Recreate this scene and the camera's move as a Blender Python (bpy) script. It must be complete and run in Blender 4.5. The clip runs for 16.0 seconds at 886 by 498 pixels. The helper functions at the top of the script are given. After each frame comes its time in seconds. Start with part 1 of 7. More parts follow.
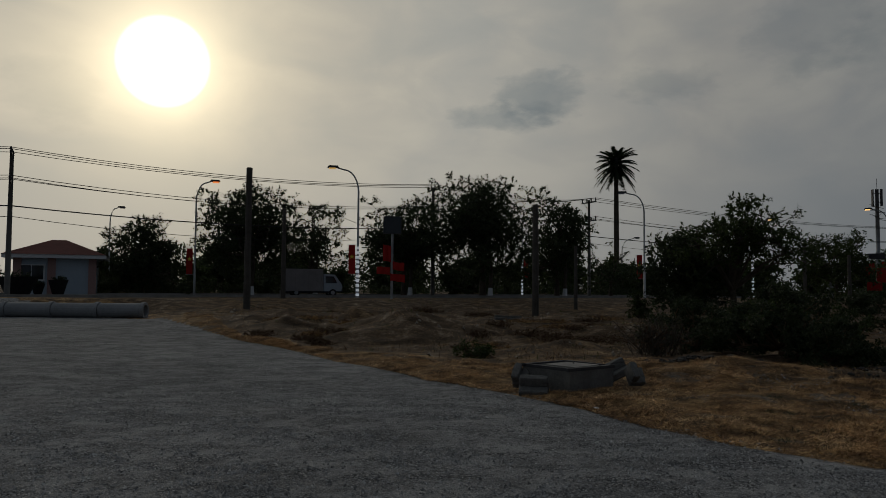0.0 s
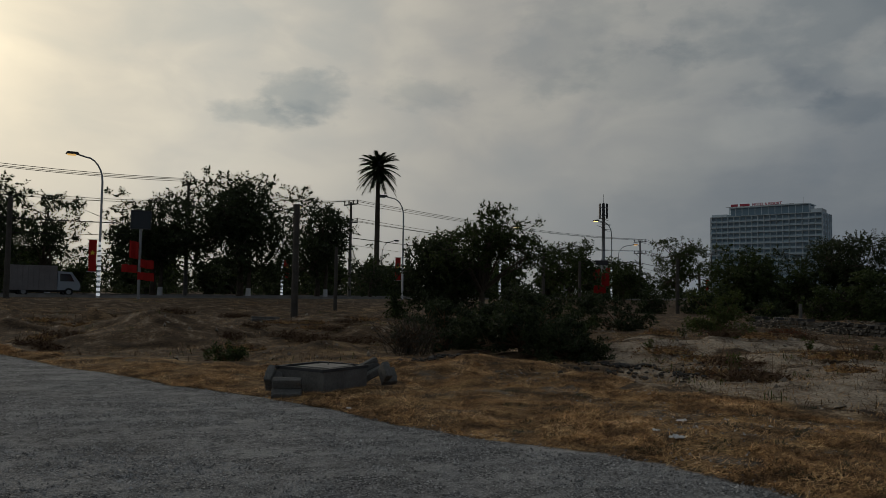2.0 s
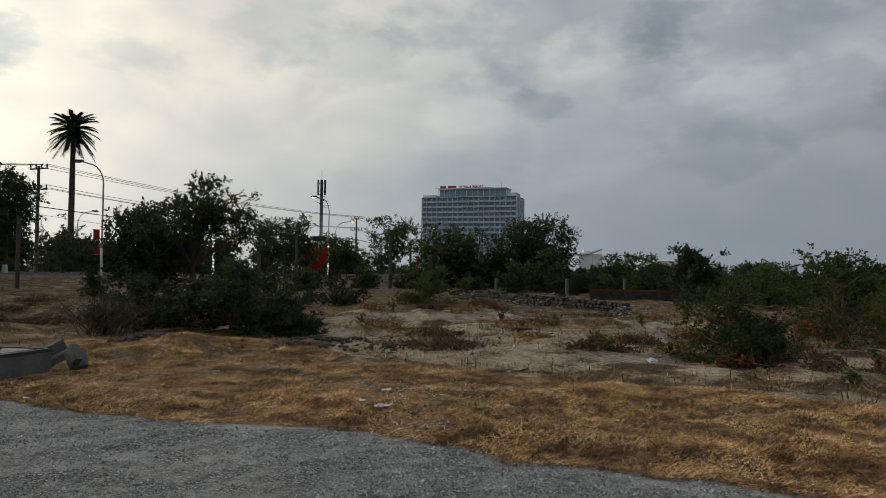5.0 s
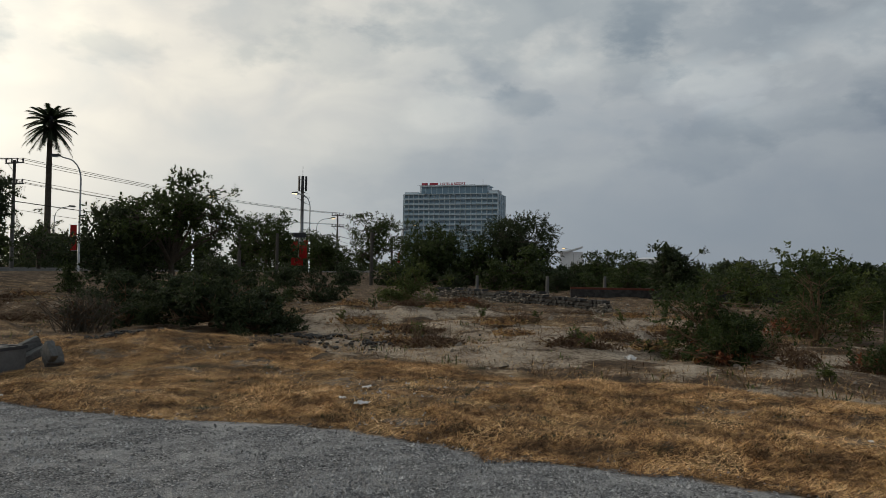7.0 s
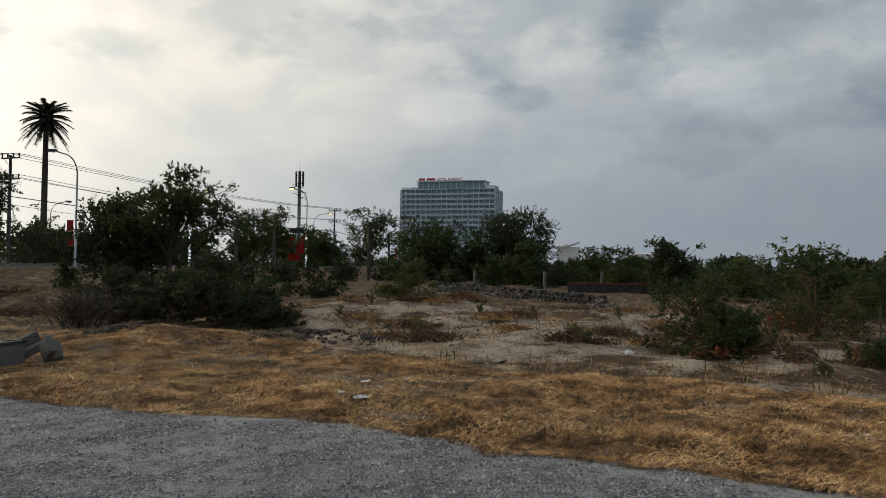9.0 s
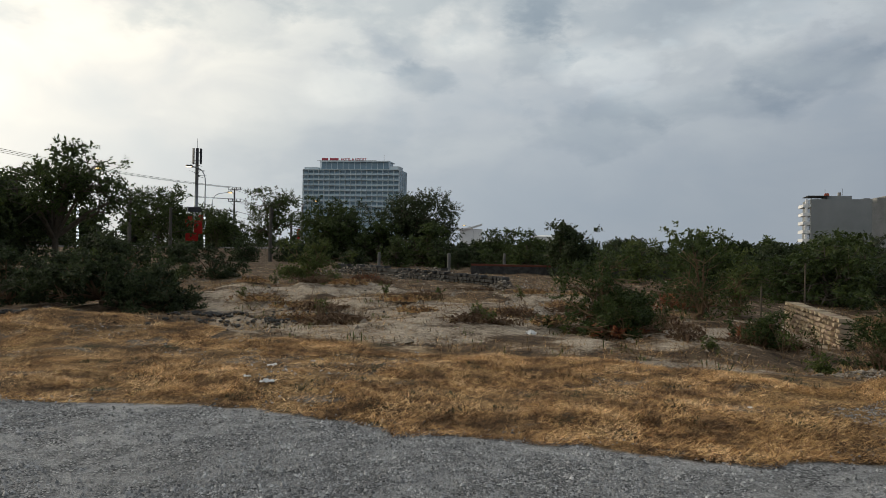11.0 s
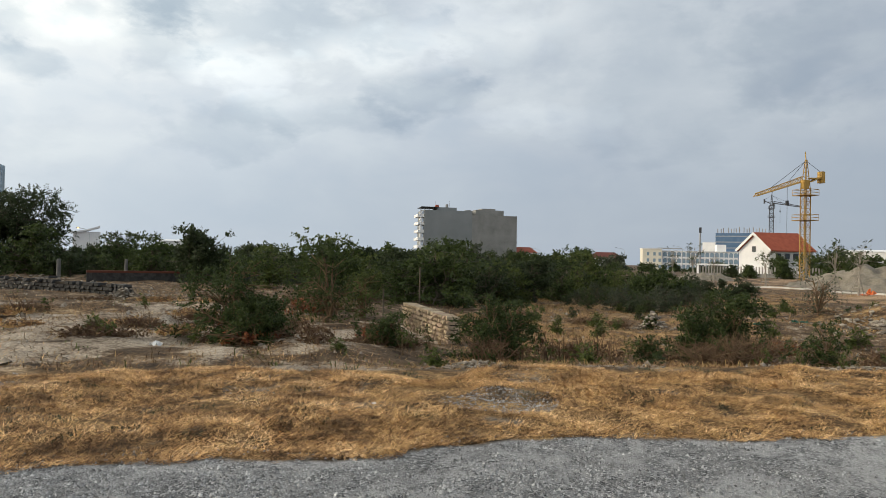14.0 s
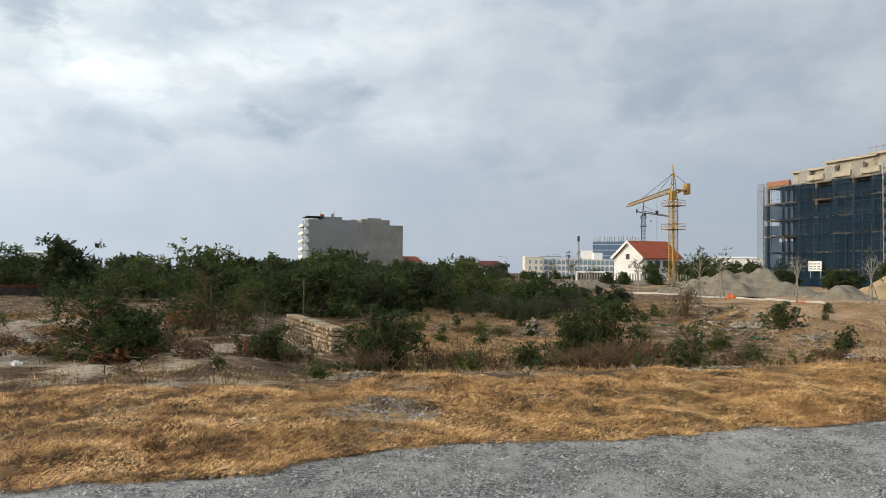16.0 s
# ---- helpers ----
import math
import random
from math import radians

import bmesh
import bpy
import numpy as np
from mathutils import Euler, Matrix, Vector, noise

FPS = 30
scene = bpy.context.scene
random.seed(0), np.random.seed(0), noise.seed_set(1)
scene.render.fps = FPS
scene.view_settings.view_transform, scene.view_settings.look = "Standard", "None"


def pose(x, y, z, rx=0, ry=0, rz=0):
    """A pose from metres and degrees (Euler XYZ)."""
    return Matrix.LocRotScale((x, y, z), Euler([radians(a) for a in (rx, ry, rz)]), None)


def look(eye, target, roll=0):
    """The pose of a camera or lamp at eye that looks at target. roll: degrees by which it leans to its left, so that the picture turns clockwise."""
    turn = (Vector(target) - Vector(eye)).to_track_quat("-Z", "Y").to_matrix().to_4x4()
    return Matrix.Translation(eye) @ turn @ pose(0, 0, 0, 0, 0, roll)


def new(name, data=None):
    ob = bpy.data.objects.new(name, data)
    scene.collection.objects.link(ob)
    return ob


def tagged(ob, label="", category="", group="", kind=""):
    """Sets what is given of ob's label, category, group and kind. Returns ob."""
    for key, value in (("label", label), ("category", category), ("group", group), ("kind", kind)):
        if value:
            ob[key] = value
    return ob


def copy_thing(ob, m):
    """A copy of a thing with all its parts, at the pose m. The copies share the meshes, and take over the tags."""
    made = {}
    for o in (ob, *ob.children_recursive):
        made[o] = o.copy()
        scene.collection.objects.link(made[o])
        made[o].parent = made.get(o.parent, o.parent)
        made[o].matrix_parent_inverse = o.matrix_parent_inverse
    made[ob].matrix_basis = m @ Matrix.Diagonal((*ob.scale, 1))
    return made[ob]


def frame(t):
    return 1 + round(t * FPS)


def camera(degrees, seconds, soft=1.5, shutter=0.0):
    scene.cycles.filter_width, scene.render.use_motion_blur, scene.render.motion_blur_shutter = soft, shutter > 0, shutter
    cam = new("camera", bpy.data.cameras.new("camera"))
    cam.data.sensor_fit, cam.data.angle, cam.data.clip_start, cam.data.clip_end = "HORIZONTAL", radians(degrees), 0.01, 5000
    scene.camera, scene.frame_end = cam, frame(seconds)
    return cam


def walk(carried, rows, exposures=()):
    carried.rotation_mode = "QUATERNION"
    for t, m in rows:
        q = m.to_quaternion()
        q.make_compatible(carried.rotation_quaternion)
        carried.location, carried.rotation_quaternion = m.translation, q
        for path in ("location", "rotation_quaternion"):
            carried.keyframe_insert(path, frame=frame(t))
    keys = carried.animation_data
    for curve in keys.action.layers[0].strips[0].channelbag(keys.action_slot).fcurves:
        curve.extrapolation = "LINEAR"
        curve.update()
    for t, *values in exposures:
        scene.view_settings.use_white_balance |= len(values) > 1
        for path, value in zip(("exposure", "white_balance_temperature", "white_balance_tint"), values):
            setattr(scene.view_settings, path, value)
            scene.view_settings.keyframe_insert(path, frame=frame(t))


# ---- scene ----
EXPOSURES = [(0.0, -2.78, 6250, 10), (1.0, -2.62, 6300, 10), (2.0, -2.20, 6450, 10), (3.0, -1.74, 6530, 10), (4.0, -1.25, 6580, 10), (7.0, -1.08, 6600, 10), (10.5, -0.78, 6600, 10), (12.0, -0.47, 6650, 10), (14.0, -0.10, 6700, 10), (16.0, 0.0, 6700, 10)]
cam = camera(61.06, 16.0, soft=0.7)
EYE_ROWS = [  # seconds, x, y, z, yaw, pitch, roll
    (0.0, -0.000, -0.000, 1.600, 0.00, 3.00, -0.42),
    (0.5, 0.014, 0.002, 1.602, -3.96, 3.30, -0.56),
    (1.0, 0.034, 0.017, 1.596, -8.26, 3.49, -0.58),
    (1.5, 0.057, 0.032, 1.602, -13.06, 3.33, -0.75),
    (2.0, 0.078, 0.023, 1.602, -18.05, 3.26, -0.84),
    (2.5, 0.115, 0.040, 1.598, -23.25, 3.22, -0.63),
    (3.0, 0.136, 0.048, 1.594, -28.16, 3.08, -0.61),
    (3.5, 0.168, 0.058, 1.590, -33.06, 2.67, -0.53),
    (4.0, 0.187, 0.066, 1.586, -37.98, 2.00, -0.60),
    (6.5, 0.194, 0.062, 1.586, -40.15, 1.59, -0.92),
    (7.0, 0.198, 0.061, 1.588, -40.75, 1.52, -1.00),
    (7.5, 0.199, 0.060, 1.588, -40.53, 1.58, -0.95),
    (8.0, 0.203, 0.060, 1.587, -40.34, 1.46, -0.86),
    (10.5, 0.104, 0.055, 1.577, -45.40, -0.02, -1.33),
    (11.0, 0.105, 0.080, 1.597, -48.32, -0.12, -1.25),
    (11.5, 0.101, 0.117, 1.595, -52.42, 0.03, -1.00),
    (12.0, 0.088, 0.125, 1.594, -58.17, -0.08, -0.74),
    (12.5, 0.094, 0.142, 1.598, -62.99, -0.20, -0.93),
    (13.0, 0.117, 0.139, 1.592, -66.74, -0.05, -1.12),
    (13.5, 0.144, 0.137, 1.596, -70.17, 0.35, -1.29),
    (14.0, 0.158, 0.108, 1.601, -75.85, 0.88, -1.24),
    (14.5, 0.155, 0.087, 1.598, -79.85, 1.09, -1.02),
    (15.0, 0.140, 0.068, 1.597, -83.16, 1.18, -0.67),
    (15.5, 0.127, 0.057, 1.605, -83.97, 1.63, -0.55),
    (16.0, 0.112, 0.053, 1.615, -84.50, 1.74, -0.66),
]
walk(cam, [(t, pose(x, y, z, 90 + pitch, roll, yaw)) for t, x, y, z, yaw, pitch, roll in EYE_ROWS],
     EXPOSURES)


# ---- small helpers ----
def polar(az, d):
    """A place by its bearing (degrees, clockwise from +y) and distance from the camera's stand."""
    return d * math.sin(radians(az)), d * math.cos(radians(az))


class Geo:
    """Collects vertices and faces for one mesh."""

    def __init__(self):
        self.v, self.f = [], []

    def add(self, verts, faces):
        n = len(self.v)
        self.v += [tuple(p) for p in verts]
        self.f += [tuple(i + n for i in f) for f in faces]
        return self

    def box(self, cx, cy, cz, sx, sy, sz, rz=0.0, top=1.0, jit=0.0, rng=None):
        """A box round its centre; top scales its upper face, jit shifts its corners."""
        c, s = math.cos(radians(rz)), math.sin(radians(rz))
        vs = []
        for k in (-0.5, 0.5):
            w = top if k > 0 else 1.0
            for i, j in ((-0.5, -0.5), (0.5, -0.5), (0.5, 0.5), (-0.5, 0.5)):
                x, y, z = i * sx * w, j * sy * w, k * sz
                if jit:
                    x, y, z = (a + rng.uniform(-jit, jit) for a in (x, y, z))
                vs.append((cx + x * c - y * s, cy + x * s + y * c, cz + z))
        return self.add(vs, [(3, 2, 1, 0), (4, 5, 6, 7), (0, 1, 5, 4), (1, 2, 6, 5), (2, 3, 7, 6), (3, 0, 4, 7)])

    def tube(self, pts, radii, n=8, cap=True):
        pts = [Vector(p) for p in pts]
        if not isinstance(radii, (list, tuple)):
            radii = [radii] * len(pts)
        vs, fs = [], []
        for k, p in enumerate(pts):
            d = (pts[min(k + 1, len(pts) - 1)] - pts[max(k - 1, 0)]).normalized()
            a = d.cross(Vector((0, 0, 1)) if abs(d.z) < 0.9 else Vector((1, 0, 0))).normalized()
            b = d.cross(a)
            for i in range(n):
                w = 2 * math.pi * i / n
                vs.append(p + (a * math.cos(w) + b * math.sin(w)) * radii[k])
        for k in range(len(pts) - 1):
            for i in range(n):
                j = (i + 1) % n
                fs.append((k * n + i, k * n + j, k * n + n + j, k * n + n + i))
        if cap:
            fs.append(tuple(range(n)))
            fs.append(tuple(range(len(vs) - 1, len(vs) - n - 1, -1)))
        return self.add(vs, fs)

    def lathe(self, prof, n=16, c=(0, 0, 0)):
        vs, fs = [], []
        for r, z in prof:
            for i in range(n):
                w = 2 * math.pi * i / n
                vs.append((c[0] + r * math.cos(w), c[1] + r * math.sin(w), c[2] + z))
        for k in range(len(prof) - 1):
            for i in range(n):
                j = (i + 1) % n
                fs.append((k * n + i, k * n + j, k * n + n + j, k * n + n + i))
        fs.append(tuple(range(n - 1, -1, -1)))
        fs.append(tuple(range(len(vs) - n, len(vs))))
        return self.add(vs, fs)

    def rock(self, c, r, rng, flat=0.7):
        """An angular stone: a rough icosahedron."""
        t = 1.618
        vs = [(-1, t, 0), (1, t, 0), (-1, -t, 0), (1, -t, 0), (0, -1, t), (0, 1, t), (0, -1, -t), (0, 1, -t), (t, 0, -1), (t, 0, 1), (-t, 0, -1), (-t, 0, 1)]
        fs = [(0, 11, 5), (0, 5, 1), (0, 1, 7), (0, 7, 10), (0, 10, 11), (1, 5, 9), (5, 11, 4), (11, 10, 2), (10, 7, 6), (7, 1, 8),
              (3, 9, 4), (3, 4, 2), (3, 2, 6), (3, 6, 8), (3, 8, 9), (4, 9, 5), (2, 4, 11), (6, 2, 10), (8, 6, 7), (9, 8, 1)]
        sx, sy, sz, w = rng.uniform(0.7, 1.3), rng.uniform(0.6, 1.1), rng.uniform(0.6, 1.0) * flat, rng.uniform(0, 6.28)
        out = []
        for x, y, z in vs:
            k = r / 1.9 * rng.uniform(0.75, 1.2)
            x, y, z = x * sx * k, y * sy * k, z * sz * k
            out.append((c[0] + x * math.cos(w) - y * math.sin(w), c[1] + x * math.sin(w) + y * math.cos(w), c[2] + z))
        return self.add(out, fs)

    def mesh(self, name, smooth=False):
        me = bpy.data.meshes.new(name)
        me.from_pydata(self.v, [], self.f)
        if smooth:
            me.polygons.foreach_set("use_smooth", [True] * len(me.polygons))
        me.update()
        return me


def mesh_np(name, verts, faces, smooth=False):
    """A mesh from numpy arrays; all faces have the same number of corners."""
    me = bpy.data.meshes.new(name)
    k = faces.shape[1]
    me.vertices.add(len(verts))
    me.vertices.foreach_set("co", verts.astype(np.float32).ravel())
    me.loops.add(faces.size)
    me.loops.foreach_set("vertex_index", faces.astype(np.int32).ravel())
    me.polygons.add(len(faces))
    me.polygons.foreach_set("loop_start", np.arange(0, faces.size, k, dtype=np.int32))
    me.polygons.foreach_set("loop_total", np.full(len(faces), k, dtype=np.int32))
    if smooth:
        me.polygons.foreach_set("use_smooth", np.ones(len(faces), dtype=bool))
    me.update(calc_edges=True)
    me.validate()
    return me


def thing(name, x, y, z, rz=0.0, label="", category="", group="", kind=""):
    ob = new(name)
    ob.empty_display_size = 0.2
    ob.matrix_basis = pose(x, y, z, 0, 0, rz)
    return tagged(ob, label, category, group, kind)


def part(name, geo, material, parent=None, label="", smooth=False, m=None):
    """One mesh object under a thing or a part."""
    me = geo.mesh(name, smooth) if isinstance(geo, Geo) else geo
    if material and not me.materials:
        me.materials.append(material)
    ob = new(name, me)
    if parent:
        ob.parent = parent
    if m is not None:
        ob.matrix_basis = m
    if label:
        tagged(ob, label)
    return ob


# ---- world, sun ----
SUN_AZ, SUN_EL = -20.8, 15.8
sun_dir = Vector((math.cos(radians(SUN_EL)) * math.sin(radians(SUN_AZ)), math.cos(radians(SUN_EL)) * math.cos(radians(SUN_AZ)), math.sin(radians(SUN_EL))))
sun = new("sun", bpy.data.lights.new("sun", "SUN"))
sun.data.energy, sun.data.angle, sun.data.color = 1.5, radians(10), (1.0, 0.88, 0.72)
sun.matrix_basis = look(sun_dir * 50, (0, 0, 0))

world = bpy.data.worlds.new("world")
scene.world = world
world.use_nodes = True


class Nodes:
    """Short hands for wiring a node tree."""

    def __init__(self, tree):
        self.t = tree
        tree.nodes.clear()

    def n(self, kind, operation=None, use_clamp=None, data_type=None, blend_type=None, sky_type=None, sun_disc=None):
        nd = self.t.nodes.new(kind)
        if operation:
            nd.operation = operation
        if use_clamp:
            nd.use_clamp = True
        if data_type:
            nd.data_type = data_type
        if blend_type:
            nd.blend_type = blend_type
        if sky_type:
            nd.sky_type, nd.sun_disc = sky_type, sun_disc
        return nd

    def to(self, a, b):
        self.t.links.new(a, b)

    def put(self, sock, v):
        if isinstance(v, bpy.types.NodeSocket):
            self.t.links.new(v, sock)
        else:
            sock.default_value = v

    def math(self, op, a, b=0.0, c=0.0, clamp=False):
        nd = self.n("ShaderNodeMath", operation=op, use_clamp=clamp)
        for s, v in zip(nd.inputs, (a, b, c)):
            self.put(s, v)
        return nd.outputs[0]

    def vmath(self, op, a, b=(0, 0, 0)):
        nd = self.n("ShaderNodeVectorMath", operation=op)
        self.put(nd.inputs[0], a)
        self.put(nd.inputs[1], b)
        return nd.outputs["Value"] if op in ("DOT_PRODUCT", "LENGTH", "DISTANCE") else nd.outputs[0]

    def noise(self, vec, scale, detail=4.0, rough=0.55, dist=0.0):
        nd = self.n("ShaderNodeTexNoise")
        if vec is not None:
            self.to(vec, nd.inputs["Vector"])
        nd.inputs["Scale"].default_value, nd.inputs["Detail"].default_value = scale, detail
        nd.inputs["Roughness"].default_value, nd.inputs["Distortion"].default_value = rough, dist
        return nd.outputs["Fac"]

    def ramp(self, fac, *stops):
        nd = self.n("ShaderNodeValToRGB")
        e = nd.color_ramp.elements
        while len(e) < len(stops):
            e.new(0.5)
        for el, (p, c) in zip(e, stops):
            el.position = p
            el.color = (c, c, c, 1) if isinstance(c, (int, float)) else (*c, 1)
        self.put(nd.inputs[0], fac)
        return nd.outputs[0]

    def mix(self, fac, a, b, blend="MIX"):
        nd = self.n("ShaderNodeMix", data_type="RGBA", blend_type=blend)
        self.put(nd.inputs[0], fac)
        for s, v in ((nd.inputs[6], a), (nd.inputs[7], b)):
            self.put(s, (*v, 1) if isinstance(v, tuple) and len(v) == 3 else v)
        return nd.outputs[2]

    def combine(self, x, y, z):
        nd = self.n("ShaderNodeCombineXYZ")
        for s, v in zip(nd.inputs, (x, y, z)):
            self.put(s, v)
        return nd.outputs[0]


def unit(az, el):
    return (math.cos(radians(el)) * math.sin(radians(az)), math.cos(radians(el)) * math.cos(radians(az)), math.sin(radians(el)))


def build_sky():
    w = Nodes(world.node_tree)
    way = w.n("ShaderNodeTexCoord").outputs["Generated"]
    sep = w.n("ShaderNodeSeparateXYZ")
    w.to(way, sep.inputs[0])
    x, y, z = sep.outputs
    up = w.math("MAXIMUM", z, 0.0)
    flat = w.combine(w.math("MULTIPLY", x, 1.6), w.math("MULTIPLY", y, 1.6), w.math("MULTIPLY", up, 3.2))
    near_sun = w.vmath("DOT_PRODUCT", way, tuple(sun_dir))
    # veil: cream towards the sun, blue grey away from it
    side = w.ramp(w.math("MULTIPLY_ADD", near_sun, 0.5, 0.5), (0.10, (0.45, 0.515, 0.60)), (0.371, (0.58, 0.66, 0.76)), (0.60, (0.795, 0.885, 0.975)), (0.757, (1.10, 1.165, 1.19)), (0.889, (1.84, 1.78, 1.62)), (0.967, (2.85, 2.70, 2.32)), (1.0, (3.4, 3.1, 2.5)))
    # cloud layer, stretched by the slant of the view
    big = w.noise(flat, 1.7, 3.0, 0.5, 0.3)
    fine = w.noise(flat, 4.6, 6.0, 0.52, 0.4)
    body = w.math("ADD", w.math("MULTIPLY", big, 0.55), w.math("MULTIPLY", fine, 0.45))
    shade = w.ramp(body, (0.36, (1.20, 1.17, 1.12)), (0.44, (1.10, 1.09, 1.06)), (0.50, (1.0, 1.0, 1.0)), (0.56, (0.91, 0.935, 0.96)), (0.64, (0.84, 0.88, 0.92)))
    low = w.ramp(up, (0.0, 1.0), (0.09, 0.85), (0.22, 0.0))
    rim_tone = w.ramp(w.math("MULTIPLY_ADD", near_sun, 0.5, 0.5), (0.25, (0.82, 0.85, 0.89)), (0.42, (0.76, 0.795, 0.84)), (0.55, (0.70, 0.745, 0.80)), (0.74, (0.64, 0.69, 0.765)), (0.86, (0.82, 0.865, 0.92)), (0.95, (0.94, 0.95, 0.97)))
    shade = w.mix(w.math("MULTIPLY", low, 0.8), shade, rim_tone)
    col = w.mix(1.0, side, shade, "MULTIPLY")
    # single clouds with soft uneven rims, darker or brighter than the veil
    rim = w.math("ADD", w.math("MULTIPLY", w.noise(flat, 4.2, 4.0, 0.5, 0.2), 0.55), w.math("MULTIPLY", w.noise(flat, 10.0, 6.0, 0.58, 0.1), 0.45))
    rag = w.math("MULTIPLY", w.math("SUBTRACT", rim, 0.5), 5.0)
    for az, el, wid, tall, dark in CLOUDS:
        c = Vector(unit(az, el))
        r = Vector((math.cos(radians(az)), -math.sin(radians(az)), 0))
        u = r.cross(c)
        a = w.math("DIVIDE", w.vmath("DOT_PRODUCT", way, tuple(r)), math.sin(radians(wid)))
        b = w.math("DIVIDE", w.vmath("DOT_PRODUCT", way, tuple(u)), math.sin(radians(tall)))
        d = w.math("SQRT", w.math("ADD", w.math("MULTIPLY", a, a), w.math("MULTIPLY", b, b)))
        d = w.math("ADD", d, rag)
        ahead = w.math("GREATER_THAN", w.vmath("DOT_PRODUCT", way, tuple(c)), 0.5)
        soft = w.ramp(w.math("MULTIPLY", d, 0.5), (0.26, 1.0), (0.43, 0.62), (0.62, 0.0))
        m = w.math("MULTIPLY", soft, w.math("MULTIPLY", ahead, min(abs(dark), 1.0)))
        col = w.mix(m, col, w.mix(1.0, col, (0.68, 0.735, 0.79) if dark > 0 else (1.36, 1.33, 1.28), "MULTIPLY"))
    # the veiled sun and its glow
    ang = w.math("ARCCOSINE", w.math("MINIMUM", near_sun, 0.99999))
    deg = w.math("MULTIPLY", ang, 57.2958)
    glow = w.math("MULTIPLY", w.math("POWER", 2.718, w.math("MULTIPLY", deg, -0.33)), 14.0)
    glow2 = w.math("MULTIPLY", w.math("POWER", 2.718, w.math("MULTIPLY", deg, -0.12)), 1.0)
    disc = w.math("MULTIPLY", w.ramp(w.math("DIVIDE", deg, 8.0), (0.05, 1.0), (0.40, 0.0)), 40.0)
    halo = w.mix(1.0, (1.0, 0.80, 0.46), w.combine(w.math("ADD", glow, glow2), w.math("ADD", glow, glow2), w.math("ADD", glow, glow2)), "MULTIPLY")
    halo = w.mix(1.0, halo, w.combine(disc, disc, w.math("MULTIPLY", disc, 0.9)), "ADD")
    col = w.mix(1.0, col, halo, "ADD")
    # clear sky behind the veil
    sky = w.n("ShaderNodeTexSky", sky_type="NISHITA", sun_disc=False)
    sky.sun_elevation, sky.sun_rotation = radians(SUN_EL), radians(SUN_AZ)
    clear, veil = w.n("ShaderNodeBackground"), w.n("ShaderNodeBackground")
    w.to(sky.outputs[0], clear.inputs[0])
    clear.inputs[1].default_value = 0.05
    w.to(col, veil.inputs[0])
    veil.inputs[1].default_value = 1.0
    both = w.n("ShaderNodeMixShader")
    both.inputs[0].default_value = 0.9
    w.to(clear.outputs[0], both.inputs[1])
    w.to(veil.outputs[0], both.inputs[2])
    w.to(both.outputs[0], w.n("ShaderNodeOutputWorld").inputs[0])


# bearing, height, half width, half height (degrees), strength
CLOUDS = [(6.9, 14.5, 3.0, 1.8, 1.0), (3.6, 12.9, 4.2, 1.0, 0.9), (16.5, 14.9, 4.0, 1.1, 0.6), (26.5, 18.2, 5.0, 3.0, 0.5), (32.0, 16.0, 4.5, 2.2, 0.4),
          (46.0, 18.2, 8.5, 3.6, 0.75), (54.3, 14.6, 2.6, 2.4, 0.55), (46.9, 12.5, 2.3, 1.2, 0.75), (64.0, 17.4, 8.0, 2.8, 0.7), (67.0, 10.6, 5.5, 1.6, 0.5),
          (59.8, 9.2, 4.5, 1.6, 0.45), (74.2, 12.3, 5.0, 1.7, 0.65), (92.0, 14.0, 11.0, 4.5, 0.32), (104.0, 15.0, 9.0, 4.0, 0.35), (-27.0, 13.0, 2.6, 1.8, 0.4),
          (40.5, 7.5, 9.0, 2.4, 0.25), (49.5, 15.2, 3.0, 1.3, -0.35), (61.0, 13.6, 4.5, 1.6, -0.6), (70.0, 15.6, 5.0, 1.8, -0.55), (64.5, 11.2, 3.5, 1.1, -0.35),
          (82.5, 11.0, 5.5, 1.5, -0.4), (79.0, 17.5, 6.0, 2.0, -0.4), (41.5, 11.5, 4.0, 1.6, -0.25)]
build_sky()


